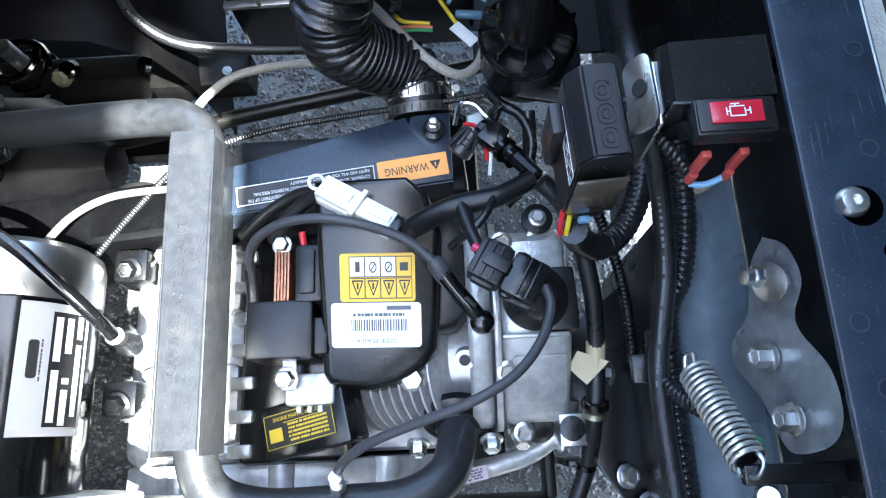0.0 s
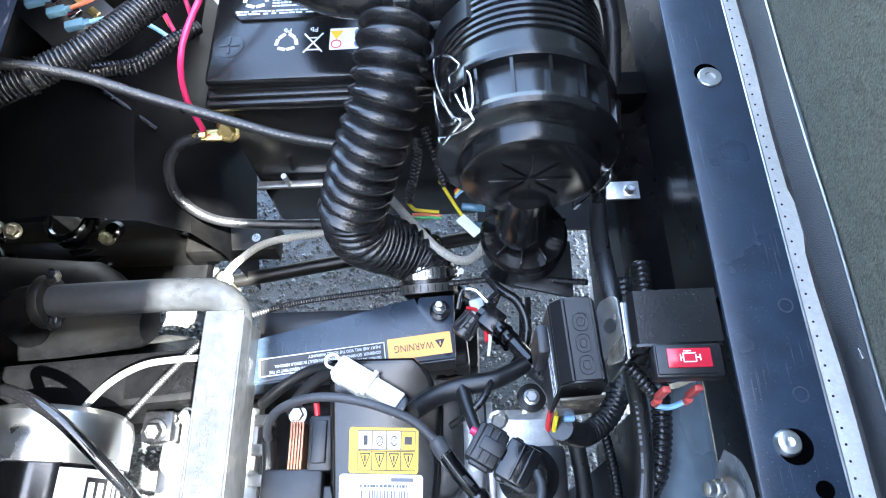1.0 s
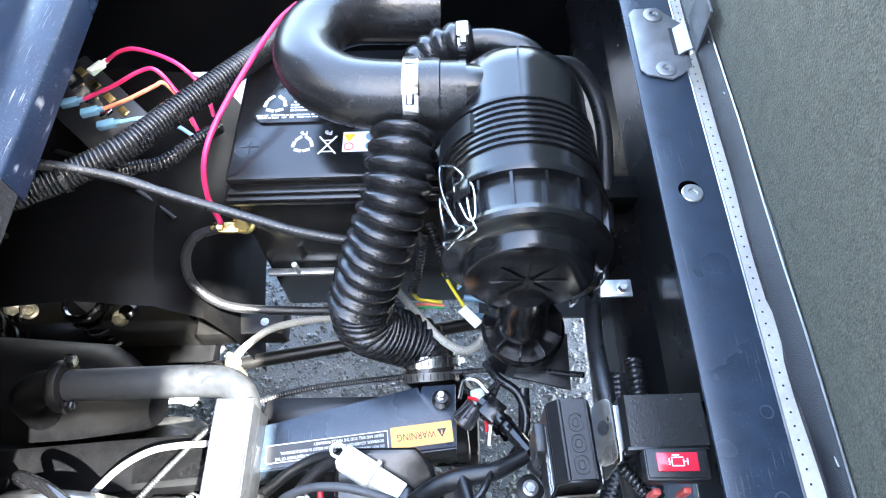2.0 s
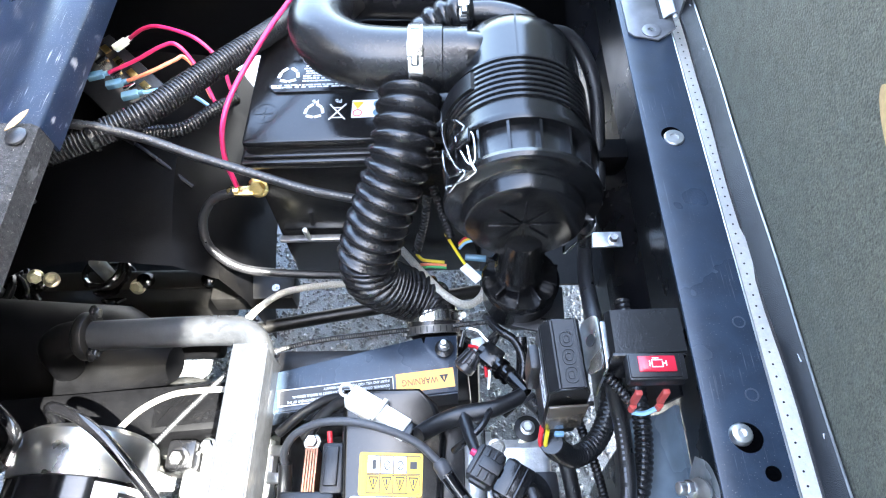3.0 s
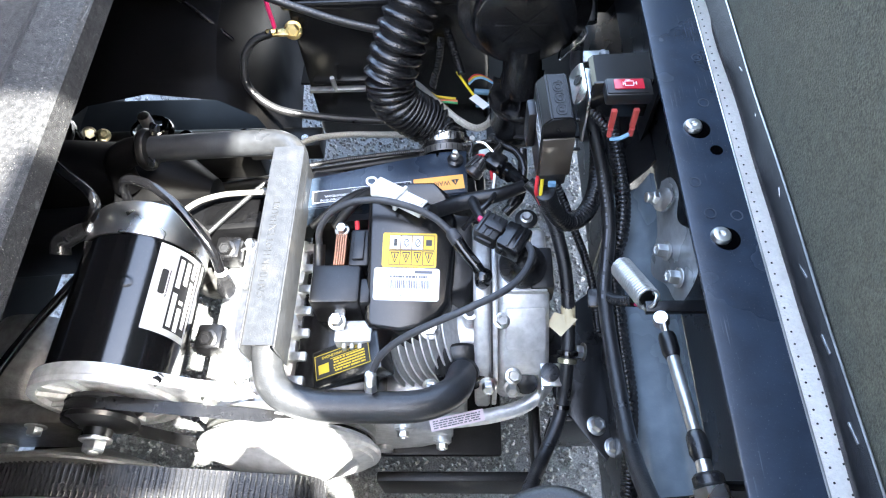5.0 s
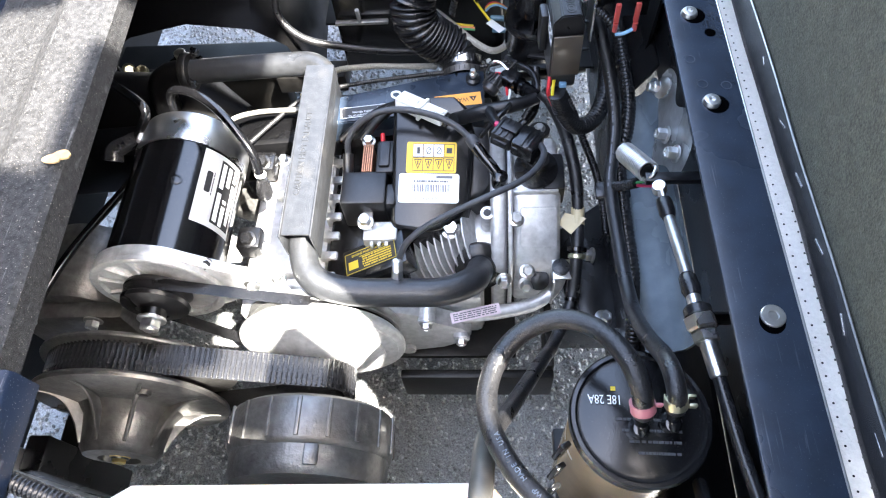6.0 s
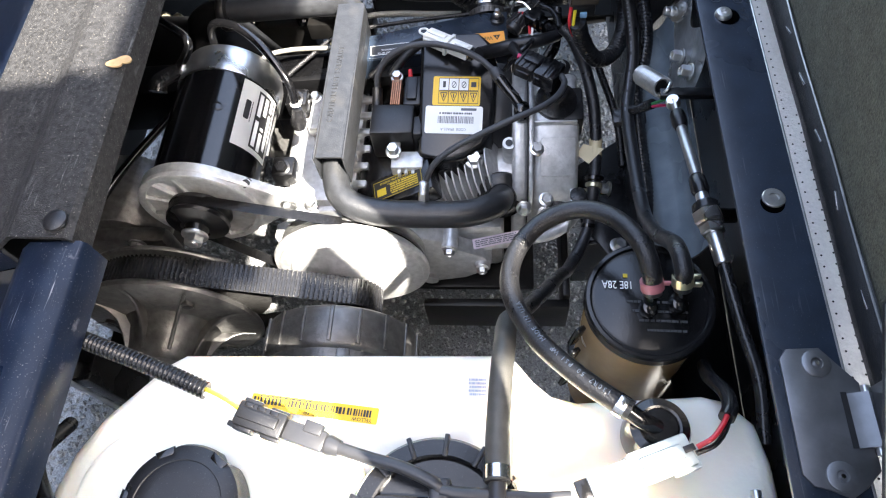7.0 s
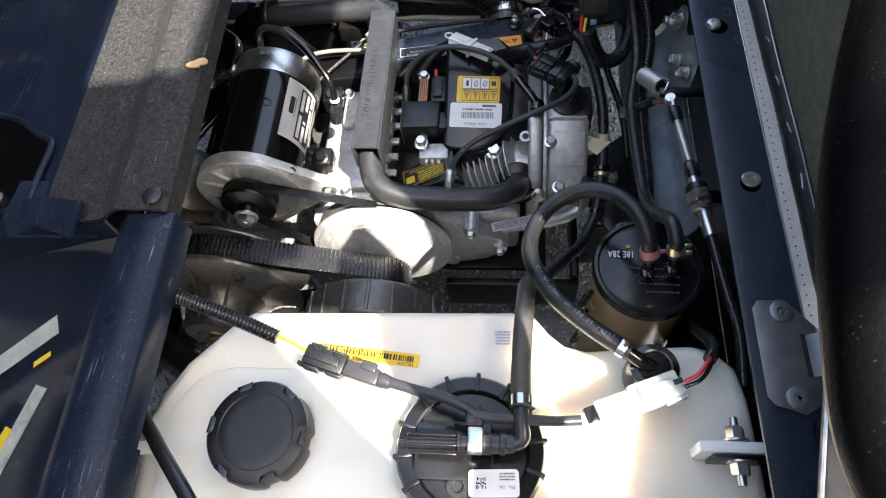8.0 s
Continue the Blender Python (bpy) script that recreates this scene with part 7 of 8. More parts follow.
part("strap_leg", box(B(), (0.1855, 0.190, 0.500), (0.1875, 0.222, 0.552), 0.0006), ZINC, br)
part("hole", lathe(B(), [(0.0042, 0), (0.0042, 0.0003), (0, 0.0003)], Vector((0.1800, 0.2085, 0.5510)) + Vector((-0.84, 0.02, 0.54)) * 0.0022, (-0.84, 0.02, 0.54), 20), BLACK_INK, br)
sw = thing("warning_lamp", (0.21, 0.19, 0.53), "black lamp switch with a red engine symbol on a bracket", "switch")
bm = B()
sheet(bm, [(0.187, 0.53), (0.187, 0.560), (0.190, 0.5635), (0.2325, 0.5655)], 0.002, 0.1945, 0.224)
box(bm, (0.188, 0.1925, 0.527), (0.2325, 0.1945, 0.5645), 0.0005)
part("bracket", bm, BLACK_PLASTIC, sw, "gloss black bracket")
part("bezel", box(B(), (0.1945, 0.1750, 0.5585), (0.2290, 0.1925, 0.5695), 0.002), MATT_PLASTIC, sw)
part("rocker", box(B(), (0.1955, 0.1765, 0.5685), (0.2255, 0.1915, 0.5705), 0.0008, pose(0, 0, 0)), MATT_PLASTIC, sw)
part("lens", box(B(), (0.2005, 0.1795, 0.5704), (0.2225, 0.1895, 0.5716), 0.0005), RED_LENS, sw, "red lamp lens")
lm = plane_at((0.2115, 0.1845, 0.5717), (1, 0, 0), (0, 0, 1))
bars([(0, 0.0022, 0.0062, 0.0005), (0, -0.0022, 0.0062, 0.0005), (-0.0031, 0, 0.0005, 0.0045), (0.0031, -0.0004, 0.0005, 0.0035), (-0.0045, 0, 0.0005, 0.0035), (-0.0038, 0, 0.0014, 0.0005), (0.0042, 0.0, 0.0022, 0.0005), (0.0052, 0, 0.0006, 0.0032), (-0.0008, 0.0034, 0.0038, 0.0005), (-0.0008, 0.0028, 0.0006, 0.0012)], lm, WHITE_INK, sw, "engine_symbol", 0.0002)
for x, y in ((0.2020, 0.1715), (0.2185, 0.1720)):
    t = part("spade_terminal", box(B(), (x - 0.0022, y - 0.0010, 0.538), (x + 0.0022, y + 0.0025, 0.557), 0.0009), SPADE_RED, sw, "red insulated spade")
    part("spade_neck", cyl(B(), (x, y - 0.001, 0.530), (x, y - 0.001, 0.538), 0.0022, 10), SPADE_RED, t)
part("blue_wire", tube(B(), [(0.2185, 0.171, 0.532), (0.210, 0.1685, 0.529), (0.203, 0.170, 0.527)], 0.0016, 8), BLUE_WIRE, sw)
part("black_sleeve", tube(B(), [(0.189, 0.190, 0.538), (0.197, 0.181, 0.534), (0.203, 0.176, 0.528)], 0.0035, 10, 8, (0.003, 0.0008)), RUBBER, sw)

# ---- throttle linkage on the rail ----
lev = thing("throttle_lever", (0.247, 0.095, 0.45), "zinc-plated throttle lever plate with bolts", "lever")
bm = B()
out = [(0.150, 0.497), (0.140, 0.515), (0.122, 0.522), (0.108, 0.512), (0.098, 0.514), (0.080, 0.530), (0.060, 0.532), (0.048, 0.520), (0.044, 0.492), (0.052, 0.480), (0.070, 0.470), (0.090, 0.448), (0.104, 0.450), (0.115, 0.470), (0.138, 0.480)]
out = [(p.x, p.y) for p in spline([(y, z, 0) for y, z in out + out[:1]], 5)[:-1]]
vs = [bm.verts.new((0.2500 - 0.10 * (0.53 - z), y, z)) for y, z in out]
f = bm.faces.new(vs)
bmesh.ops.solidify(bm, geom=[f], thickness=0.003)
part("plate", bm, ZINC_SHEEN, lev)
for at, ln in (((0.2430, 0.1275, 0.504), 0.014), ((0.2440, 0.0905, 0.487), 0.006), ((0.2445, 0.0600, 0.500), 0.008)):
    b = part("bolt", hexhead(B(), at, (-1, 0, 0.25), 0.0056, 0.008), ZINC, lev)
    if ln > 0.01:
        part("stud", cyl(B(), at, Vector(at) + Vector((-ln, 0, 0.003)), 0.0042, 14, 0.001), ZINC, b)
part("washer_tab", lathe(B(), [(0.0095, 0), (0.0095, 0.002), (0.005, 0.0035), (0, 0.0035)], (0.2420, 0.124, 0.508), (-0.85, -0.1, 0.5), 20), ZINC, lev)
part("ball_joint", lathe(B(), [(0.0048, 0), (0.0058, 0.002), (0.0058, 0.007), (0.0048, 0.010), (0, 0.0105)], (0.2280, 0.0265, 0.4950), (-0.3, 0, 0.95), 16), ZINC, lev)
part("link_rod", tube(B(), [(0.2262, 0.0265, 0.503), (0.2270, 0.020, 0.502), (0.2280, 0.012, 0.5005)], 0.0028, 10), ZINC, lev)
sp = thing("return_spring", (0.212, 0.07, 0.46), "grey coiled steel return spring", "spring")
a, b = Vector((0.2120, 0.087, 0.469)), Vector((0.2200, 0.042, 0.5005))
ax = (b - a).normalized()
u = ax.orthogonal().normalized()
w = ax.cross(u)
turns, pts = 17, []
for i in range(turns * 12 + 1):
    t = i / (turns * 12)
    q = 2 * math.pi * turns * t
    pts.append(a.lerp(b, t) + 0.0082 * (u * math.cos(q) + w * math.sin(q)))
part("coil", tube(B(), pts, 0.00125, 8, 1, smooth=False), SPRING, sp)
part("inner_core", cyl(B(), a + ax * 0.001, b - ax * 0.001, 0.0058, 16), DIRTY_BLACK, sp, "dark core inside the coils")
part("hook", tube(B(), [a + u * 0.006, a - ax * 0.006 + u * 0.003, a - ax * 0.010, a - ax * 0.008 - u * 0.004, a - ax * 0.002 - u * 0.002], 0.0013, 8), ZINC, sp)
part("hook", tube(B(), [b + u * 0.006, b + ax * 0.004 + u * 0.006, b + ax * 0.008, b + ax * 0.005 - u * 0.006, b - ax * 0.001 - u * 0.006], 0.0013, 8), ZINC, sp)
part("anchor_arm", box(B(), (0.2165, 0.0315, 0.497), (0.2625, 0.0405, 0.503), 0.001), BLACK_STEEL, sp, "flat black anchor arm")
cab = thing("throttle_cable", (0.24, -0.08, 0.47), "throttle cable with steel rod, boot and lock nut", "cable")
part("rod", cyl(B(), (0.2290, -0.002, 0.5025), (0.2325, -0.062, 0.5105), 0.0042, 16, 0.001), GREY_ZINC, cab, "polished steel rod")
part("rod_end", lathe(B(), [(0.0055, 0), (0.0062, 0.003), (0.0062, 0.014), (0.0048, 0.018)], (0.2280, 0.015, 0.5003), (0.06, -1, 0.12), 16), BLACK_STEEL, cab)
part("boot", lathe(B(), [(0.0045, 0), (0.0062, 0.003), (0.0068, 0.014), (0.0052, 0.019)], (0.2320, -0.055, 0.5095), (0.06, -1, 0.12), 18), RUBBER, cab)
part("ferrule", cyl(B(), (0.2330, -0.073, 0.5118), (0.2335, -0.082, 0.5120), 0.0048, 16), ZINC, cab)
part("grommet", lathe(B(), [(0.0075, 0), (0.0095, 0.002), (0.0095, 0.007), (0.0075, 0.009)], (0.2338, -0.081, 0.5120), (0.1, -1, 0), 20), RUBBER, cab)
part("lock_nut", hexhead(B(), (0.2343, -0.0895, 0.5122), (0.15, -1, -0.02), 0.0108, 0.010, False), ZINC, cab)
part("second_nut", hexhead(B(), (0.2360, -0.101, 0.5120), (0.15, -1, -0.02), 0.0090, 0.007, False), ZINC, cab)
part("sleeve", cyl(B(), (0.2370, -0.107, 0.5118), (0.2408, -0.132, 0.5105), 0.0058, 18, 0.0015), ZINC, cab)
part("sheath", tube(B(), [(0.2405, -0.130, 0.5105), (0.2445, -0.152, 0.506), (0.250, -0.180, 0.500), (0.2565, -0.212, 0.494), (0.258, -0.25, 0.48)], 0.0045, 12), RUBBER, cab)
part("bracket_tab", box(B(), (0.240, -0.0875, 0.492), (0.262, -0.0850, 0.512), 0.001), BLACK_STEEL, cab)
hose("switch_conduit", [(0.212, 0.118, 0.40), (0.208, 0.095, 0.412), (0.212, 0.078, 0.43), (0.222, 0.064, 0.455)], 0.0045, RUBBER, "black split conduit to a small switch", "wiring", ripple=(0.004, 0.001))
whole("green_wire", tube(B(), [(0.222, 0.064, 0.455), (0.230, 0.056, 0.470), (0.236, 0.050, 0.480)], 0.0014, 8), GREEN_WIRE, "thin green insulated switch wire", "wire")
whole("red_wire", tube(B(), [(0.222, 0.061, 0.455), (0.230, 0.051, 0.468), (0.237, 0.044, 0.478)], 0.0014, 8), PINK_WIRE, "thin red insulated switch wire", "wire")

# ---- hoses ----
LOOP = [(0.1865, -0.1590, 0.520), (0.1840, -0.1500, 0.535), (0.1765, -0.1310, 0.543), (0.1600, -0.1085, 0.538), (0.1370, -0.0990, 0.532), (0.1110, -0.1080, 0.527), (0.0930, -0.1320, 0.526), (0.0895, -0.1640, 0.531), (0.1050, -0.1980, 0.536), (0.1320, -0.2260, 0.540), (0.1610, -0.2465, 0.540)]
fl = hose("fuel_vapour_hose", LOOP, 0.0068, HOSE_RUBBER, "black printed fuel vapour hose looped to the tank", seg=16)
for at, ax, mt in (((0.1855, -0.1555, 0.526), (-0.2, 0.55, 0.8), PINK_CLAMP),):
    c = part("spring_clip", lathe(B(), [(0.0066, -0.0035), (0.0080, -0.0035), (0.0080, 0.0035), (0.0066, 0.0035)], at, ax, 24), mt, fl, "pink hose clip")
    part("clip_ear", box(B(), (0.1915, -0.1565, 0.5255), (0.1975, -0.1545, 0.5305), 0.0008), mt, c)
c = part("band_clip", lathe(B(), [(0.0066, -0.003), (0.0076, -0.003), (0.0076, 0.003), (0.0066, 0.003)], (0.1555, -0.2435, 0.540), (0.8, -0.55, 0), 24), STAINLESS, fl, "thin steel band clip")
part("clip_tab", box(B(), (-0.003, -0.003, 0.0075), (0.003, 0.003, 0.0105), 0.0008, plane_at((0.1555, -0.2435, 0.540), (0.8, -0.55, 0), (0, 0, 1))), STAINLESS, c)


def along(pts, text, size, start, material, parent, radius, up=(0, 0, 1), gap=0.62):
    """Letters set one by one along a hose, on its upper side."""
    c = spline(pts, 20)
    run = [0.0]
    for p, q in zip(c, c[1:]):
        run.append(run[-1] + (q - p).length)
    for i, ch in enumerate(text):
        s = start + i * size * gap
        if ch == " " or s > run[-1]:
            continue
        k = max(j for j in range(len(c) - 1) if run[j] <= s)
        dirn = (c[k + 1] - c[k]).normalized()
        n = Vector(up)
        n = (n - dirn * n.dot(dirn)).normalized()
        words(ch, size, plane_at(c[k].lerp(c[k + 1], (s - run[k]) / (run[k + 1] - run[k])) + n * (radius + 0.0002), dirn, n), material, parent, "print", stretch=0.9, thick=0.0002)


along(LOOP[::-1], "J30R7 50 PSI WP  MADE IN USA", 0.0046, 0.016, HOSE_INK, fl, 0.0068, (0.25, -0.1, 0.95), 0.66)
cv = hose("canister_vent_hose", [(0.2070, -0.1560, 0.520), (0.2055, -0.1480, 0.534), (0.2040, -0.1260, 0.528), (0.2060, -0.0860, 0.475), (0.2090, -0.0400, 0.430), (0.2080, 0.0200, 0.418), (0.2065, 0.0850, 0.420), (0.2120, 0.1200, 0.424), (0.2155, 0.1500, 0.434), (0.2110, 0.1850, 0.458), (0.2000, 0.2150, 0.490), (0.1930, 0.2500, 0.500), (0.1950, 0.30, 0.48), (0.2050, 0.36, 0.455)], 0.0062, HOSE_RUBBER, "long black vent hose along the rail", seg=14)
c = part("spring_clip", lathe(B(), [(0.0060, -0.0035), (0.0074, -0.0035), (0.0074, 0.0035), (0.0060, 0.0035)], (0.2062, -0.1525, 0.5265), (-0.1, 0.5, 0.85), 24), OLIVE_CLAMP, cv, "pale zinc spring clip")
for s in (-1, 1):
    part("clip_ear", box(B(), (0.2135, -0.1535 + 0.003 * s, 0.5235), (0.2185, -0.1515 + 0.003 * s, 0.5290), 0.0006), OLIVE_CLAMP, c)
bm = B()
r = random.Random(8)
vh = spline([(0.2065, 0.0850, 0.420), (0.2120, 0.1200, 0.424), (0.2155, 0.1500, 0.434), (0.2110, 0.1850, 0.458), (0.2000, 0.2150, 0.490)], 10)
for p, q in zip(vh[::1], vh[1::1]):
    if r.random() < 0.75:
        box(bm, (-0.0018, -0.0008, 0), (0.0018, 0.0008, 0.0003), 0, plane_at(p + Vector((-0.45, -0.25, 0.86)) * 0.0063, q - p, (-0.45, -0.25, 0.86)))
part("small_print", bm, GREY_INK, cv)
fu = hose("fuel_line", [(0.0815, -0.2900, 0.537), (0.0815, -0.262, 0.533), (0.0830, -0.228, 0.527), (0.0855, -0.196, 0.515), (0.0875, -0.172, 0.494), (0.0970, -0.148, 0.455), (0.1085, -0.124, 0.420), (0.1270, -0.085, 0.370), (0.1430, -0.050, 0.325), (0.1570, -0.020, 0.285), (0.1790, 0.028, 0.283), (0.1860, 0.072, 0.312), (0.1895, 0.118, 0.324), (0.1870, 0.155, 0.346), (0.1775, 0.190, 0.368), (0.1620, 0.214, 0.392), (0.150, 0.225, 0.400)], 0.0068, HOSE_RUBBER, "thick fuel line from the tank to the engine", seg=14)
part("grey_sleeve", tube(B(), [(0.0815, -0.2895, 0.537), (0.0815, -0.262, 0.533), (0.0830, -0.228, 0.527), (0.0855, -0.196, 0.515), (0.0875, -0.172, 0.494), (0.0930, -0.157, 0.470)], 0.0077, 14), GREY_HOSE, fu, "dusty grey outer sleeve")
part("end_clip", lathe(B(), [(0.0074, -0.004), (0.0086, -0.004), (0.0086, 0.004), (0.0074, 0.004)], (0.0815, -0.285, 0.536), (0, 1, -0.2), 20), STAINLESS, fu)
part("tape", lathe(B(), [(0.0070, -0.010), (0.0074, -0.010), (0.0074, 0.010), (0.0070, 0.010)], (0.1892, 0.114, 0.3225), (0.05, 1, 0.28), 20), CREAM_TAPE, fu, "cream paper tag")
bm = B()
prism(bm, [(-0.013, -0.004), (0.008, -0.016), (0.010, 0.008), (-0.004, 0.012)], 0.0005, plane_at((0.1800, 0.105, 0.325), (0.3, 1, 0.2), (-0.2, -0.2, 1)))
part("tag_flag", bm, CREAM_TAPE, fu)
for at, rr in (((0.1866, 0.078, 0.3135), 0.0105), ((0.1860, 0.071, 0.3105), 0.0095), ((0.1800, 0.033, 0.2845), 0.0082)):
    part("collar", lathe(B(), [(rr - 0.002, -0.003), (rr, -0.002), (rr, 0.002), (rr - 0.002, 0.003)], at, (0.1, 1, 0.5), 20), OLIVE_CLAMP if rr == 0.0095 else GLOSS_BLACK, fu)
part("ferrule", lathe(B(), [(0.0066, -0.007), (0.0074, -0.006), (0.0074, 0.006), (0.0066, 0.007)], (0.1828, 0.045, 0.290), (0.1, 1, 0.4), 18), ZINC, fu)
clipb = whole("hose_bracket", box(B(), (0.160, 0.048, 0.300), (0.180, 0.072, 0.303), 0.001, pose(0, 0, 0)), ZINC, "zinc hose bracket with a black grommet", "bracket")
part("grommet", lathe(B(), [(0.0095, 0), (0.0095, 0.004), (0.005, 0.005), (0, 0.005)], (0.169, 0.061, 0.3032), (0, 0, 1), 20), RUBBER, clipb)
part("bracket_leg", box(B(), (0.160, 0.045, 0.245), (0.163, 0.072, 0.300), 0.001), ZINC, clipb)
hose("fuse_conduit", [(0.159, 0.172, 0.455), (0.168, 0.174, 0.425), (0.184, 0.176, 0.400), (0.203, 0.190, 0.392), (0.216, 0.215, 0.398), (0.221, 0.25, 0.41), (0.222, 0.29, 0.42)], 0.0088, RUBBER, "thick black corrugated conduit from the fuse box", "wiring", ripple=(0.0042, 0.0007), seg=14)
hose("side_conduit", [(0.228, 0.29, 0.45), (0.229, 0.251, 0.446), (0.232, 0.214, 0.436), (0.233, 0.180, 0.428), (0.228, 0.148, 0.420), (0.221, 0.125, 0.405), (0.220, 0.06, 0.40), (0.222, -0.01, 0.39), (0.225, -0.06, 0.33)], 0.0068, RUBBER, "black corrugated conduit beside the rail", "wiring", ripple=(0.0042, 0.0012), seg=12)
hose("thin_conduit", [(0.176, 0.275, 0.36), (0.192, 0.250, 0.34), (0.205, 0.220, 0.32), (0.216, 0.185, 0.31), (0.222, 0.150, 0.30), (0.224, 0.11, 0.29)], 0.0042, RUBBER, "thin black corrugated wiring conduit", "wiring", ripple=(0.0036, 0.0010), seg=10)
hose("black_hose", [(0.150, 0.300, 0.36), (0.150, 0.275, 0.35), (0.146, 0.250, 0.34), (0.13, 0.235, 0.33)], 0.0055, RUBBER, "short black hose below the inlet drum", "hose")
hose("thin_black_lead", [(0.128, 0.303, 0.37), (0.118, 0.296, 0.36), (0.114, 0.282, 0.355)], 0.0022, RUBBER, "thin black rubber lead below inlet", "wire")
whole("hose_strap", box(B(), (0.196, 0.086, 0.395), (0.2295, 0.104, 0.402), 0.002), BLACK_PLASTIC, "black strap holding the rail hoses", "strap")
hose("air_cleaner_hose", [(0.175, 0.530, 0.53), (0.200, 0.535, 0.520), (0.218, 0.522, 0.502), (0.227, 0.498, 0.482), (0.229, 0.47, 0.460), (0.228, 0.42, 0.43)], 0.0072, HOSE_RUBBER, "black printed hose beside the air cleaner", "hose")

# ---- battery wiring ----
CABLE = [(-0.300, 0.447, 0.528), (-0.278, 0.446, 0.522), (-0.236, 0.447, 0.511), (-0.199, 0.449, 0.492), (-0.156, 0.443, 0.472), (-0.096, 0.432, 0.452), (-0.051, 0.422, 0.441), (-0.007, 0.418, 0.430), (0.03, 0.42, 0.415)]
bc = hose("battery_cable", CABLE, 0.0046, HOSE_RUBBER, "thick black battery cable", "cable")
bm = B()
r = random.Random(12)
vh = spline(CABLE, 10)
for p, q in zip(vh[16:70], vh[17:71]):
    if r.random() < 0.7:
        box(bm, (-0.0016, -0.0007, 0), (0.0012, 0.0007, 0.0003), 0, plane_at(p + Vector((0.1, -0.45, 0.88)) * 0.0047, q - p, (0.1, -0.45, 0.88)))
part("small_print", bm, FAINT_INK, bc)
hose("red_battery_wire", [(-0.066, 0.665, 0.495), (-0.081, 0.632, 0.500), (-0.100, 0.571, 0.502), (-0.123, 0.511, 0.492), (-0.133, 0.478, 0.478), (-0.141, 0.466, 0.442), (-0.139, 0.458, 0.405)], 0.0027, PINK_WIRE, "bright pink-red battery wire", "wire")
hose("earth_cable", [(-0.142, 0.455, 0.400), (-0.168, 0.452, 0.390), (-0.184, 0.441, 0.370), (-0.184, 0.425, 0.342), (-0.157, 0.411, 0.320), (-0.114, 0.412, 0.302), (-0.039, 0.419, 0.282), (0.03, 0.43, 0.27)], 0.0050, HOSE_RUBBER, "curled black earth cable below battery", "cable")
WIDE = [(-0.305, 0.403, 0.502), (-0.280, 0.422, 0.502), (-0.242, 0.445, 0.500), (-0.200, 0.476, 0.498), (-0.165, 0.527, 0.490), (-0.125, 0.586, 0.480), (-0.094, 0.65, 0.462), (-0.06, 0.72, 0.45)]
wide = thing("wide_conduit", (-0.20, 0.476, 0.486), "wide black corrugated wiring conduit", "wiring")
part("sleeve", tube(B(), WIDE, 0.0118, 18, 12, (0.0038, 0.0020)), RUBBER, wide)
part("cable_tie", lathe(B(), [(0.0138, -0.002), (0.0150, -0.002), (0.0150, 0.002), (0.0138, 0.002), (0.0138, -0.002)], (-0.242, 0.445, 0.500), (0.042, 0.027, -0.002), 20), BLACK_PLASTIC, wide)
hose("small_conduit", [(-0.216, 0.470, 0.475), (-0.206, 0.484, 0.462), (-0.187, 0.499, 0.450), (-0.166, 0.533, 0.440), (-0.15, 0.56, 0.43)], 0.0068, RUBBER, "small black corrugated wiring conduit", "wiring", ripple=(0.0042, 0.0014), seg=14)
brd = thing("terminal_board", (-0.30, 0.605, 0.38), "dark terminal board with blue spade terminals", "terminal board")
m = plane_at((-0.302, 0.606, 0.425), (0.62, -0.56, 0.1), (0.15, -0.15, 1))
part("board", box(B(), (-0.055, -0.035, -0.004), (0.055, 0.035, 0.0), 0.002, m), MATT_PLASTIC, brd)
part("board_leg", box(B(), (-0.33, 0.60, 0.36), (-0.28, 0.61, 0.42), 0.002), BLACK_STEEL, brd)
for k in range(4):
    part("blade", box(B(), (-0.040 + 0.024 * k, -0.006, 0.0), (-0.034 + 0.024 * k, 0.008, 0.018), 0.0005, m), STAINLESS, brd)
    part("strip", box(B(), (-0.044 + 0.024 * k, 0.014, 0.0), (-0.032 + 0.024 * k, 0.022, 0.002), 0.0005, m), BRASS, brd)
for at, mt in (((-0.304, 0.583, 0.449), BLUE_TERMINAL), ((-0.279, 0.569, 0.449), BLUE_TERMINAL), ((-0.257, 0.551, 0.449), BLUE_TERMINAL), ((-0.287, 0.629, 0.452), CLEAR_NYLON)):
    p = Vector(at)
    dirn = Vector((0.9, 0.25, 0)) if mt is BLUE_TERMINAL else Vector((0.6, 0.8, 0))
    bm = B()
    box(bm, (-0.009, -0.0045, -0.0035), (0.009, 0.0045, 0.0035), 0.0015, plane_at(p, dirn, (0, 0, 1)))
    cyl(bm, p + dirn.normalized() * 0.008, p + dirn.normalized() * 0.014, 0.003, 12)
    part("terminal", bm, mt, brd, "blue insulated spade" if mt is BLUE_TERMINAL else "milky insulated spade")
hose("red_wire", [(-0.280, 0.638, 0.452), (-0.258, 0.640, 0.464), (-0.233, 0.634, 0.470), (-0.190, 0.612, 0.470), (-0.166, 0.595, 0.450), (-0.158, 0.575, 0.43)], 0.0022, PINK_WIRE, "pink-red wire from the terminal board", "wire")
hose("red_wire", [(-0.292, 0.586, 0.449), (-0.255, 0.594, 0.460), (-0.228, 0.604, 0.468), (-0.209, 0.603, 0.470), (-0.191, 0.588, 0.450), (-0.174, 0.560, 0.42)], 0.0022, PINK_WIRE, "pink-red wire from the terminal board", "wire")
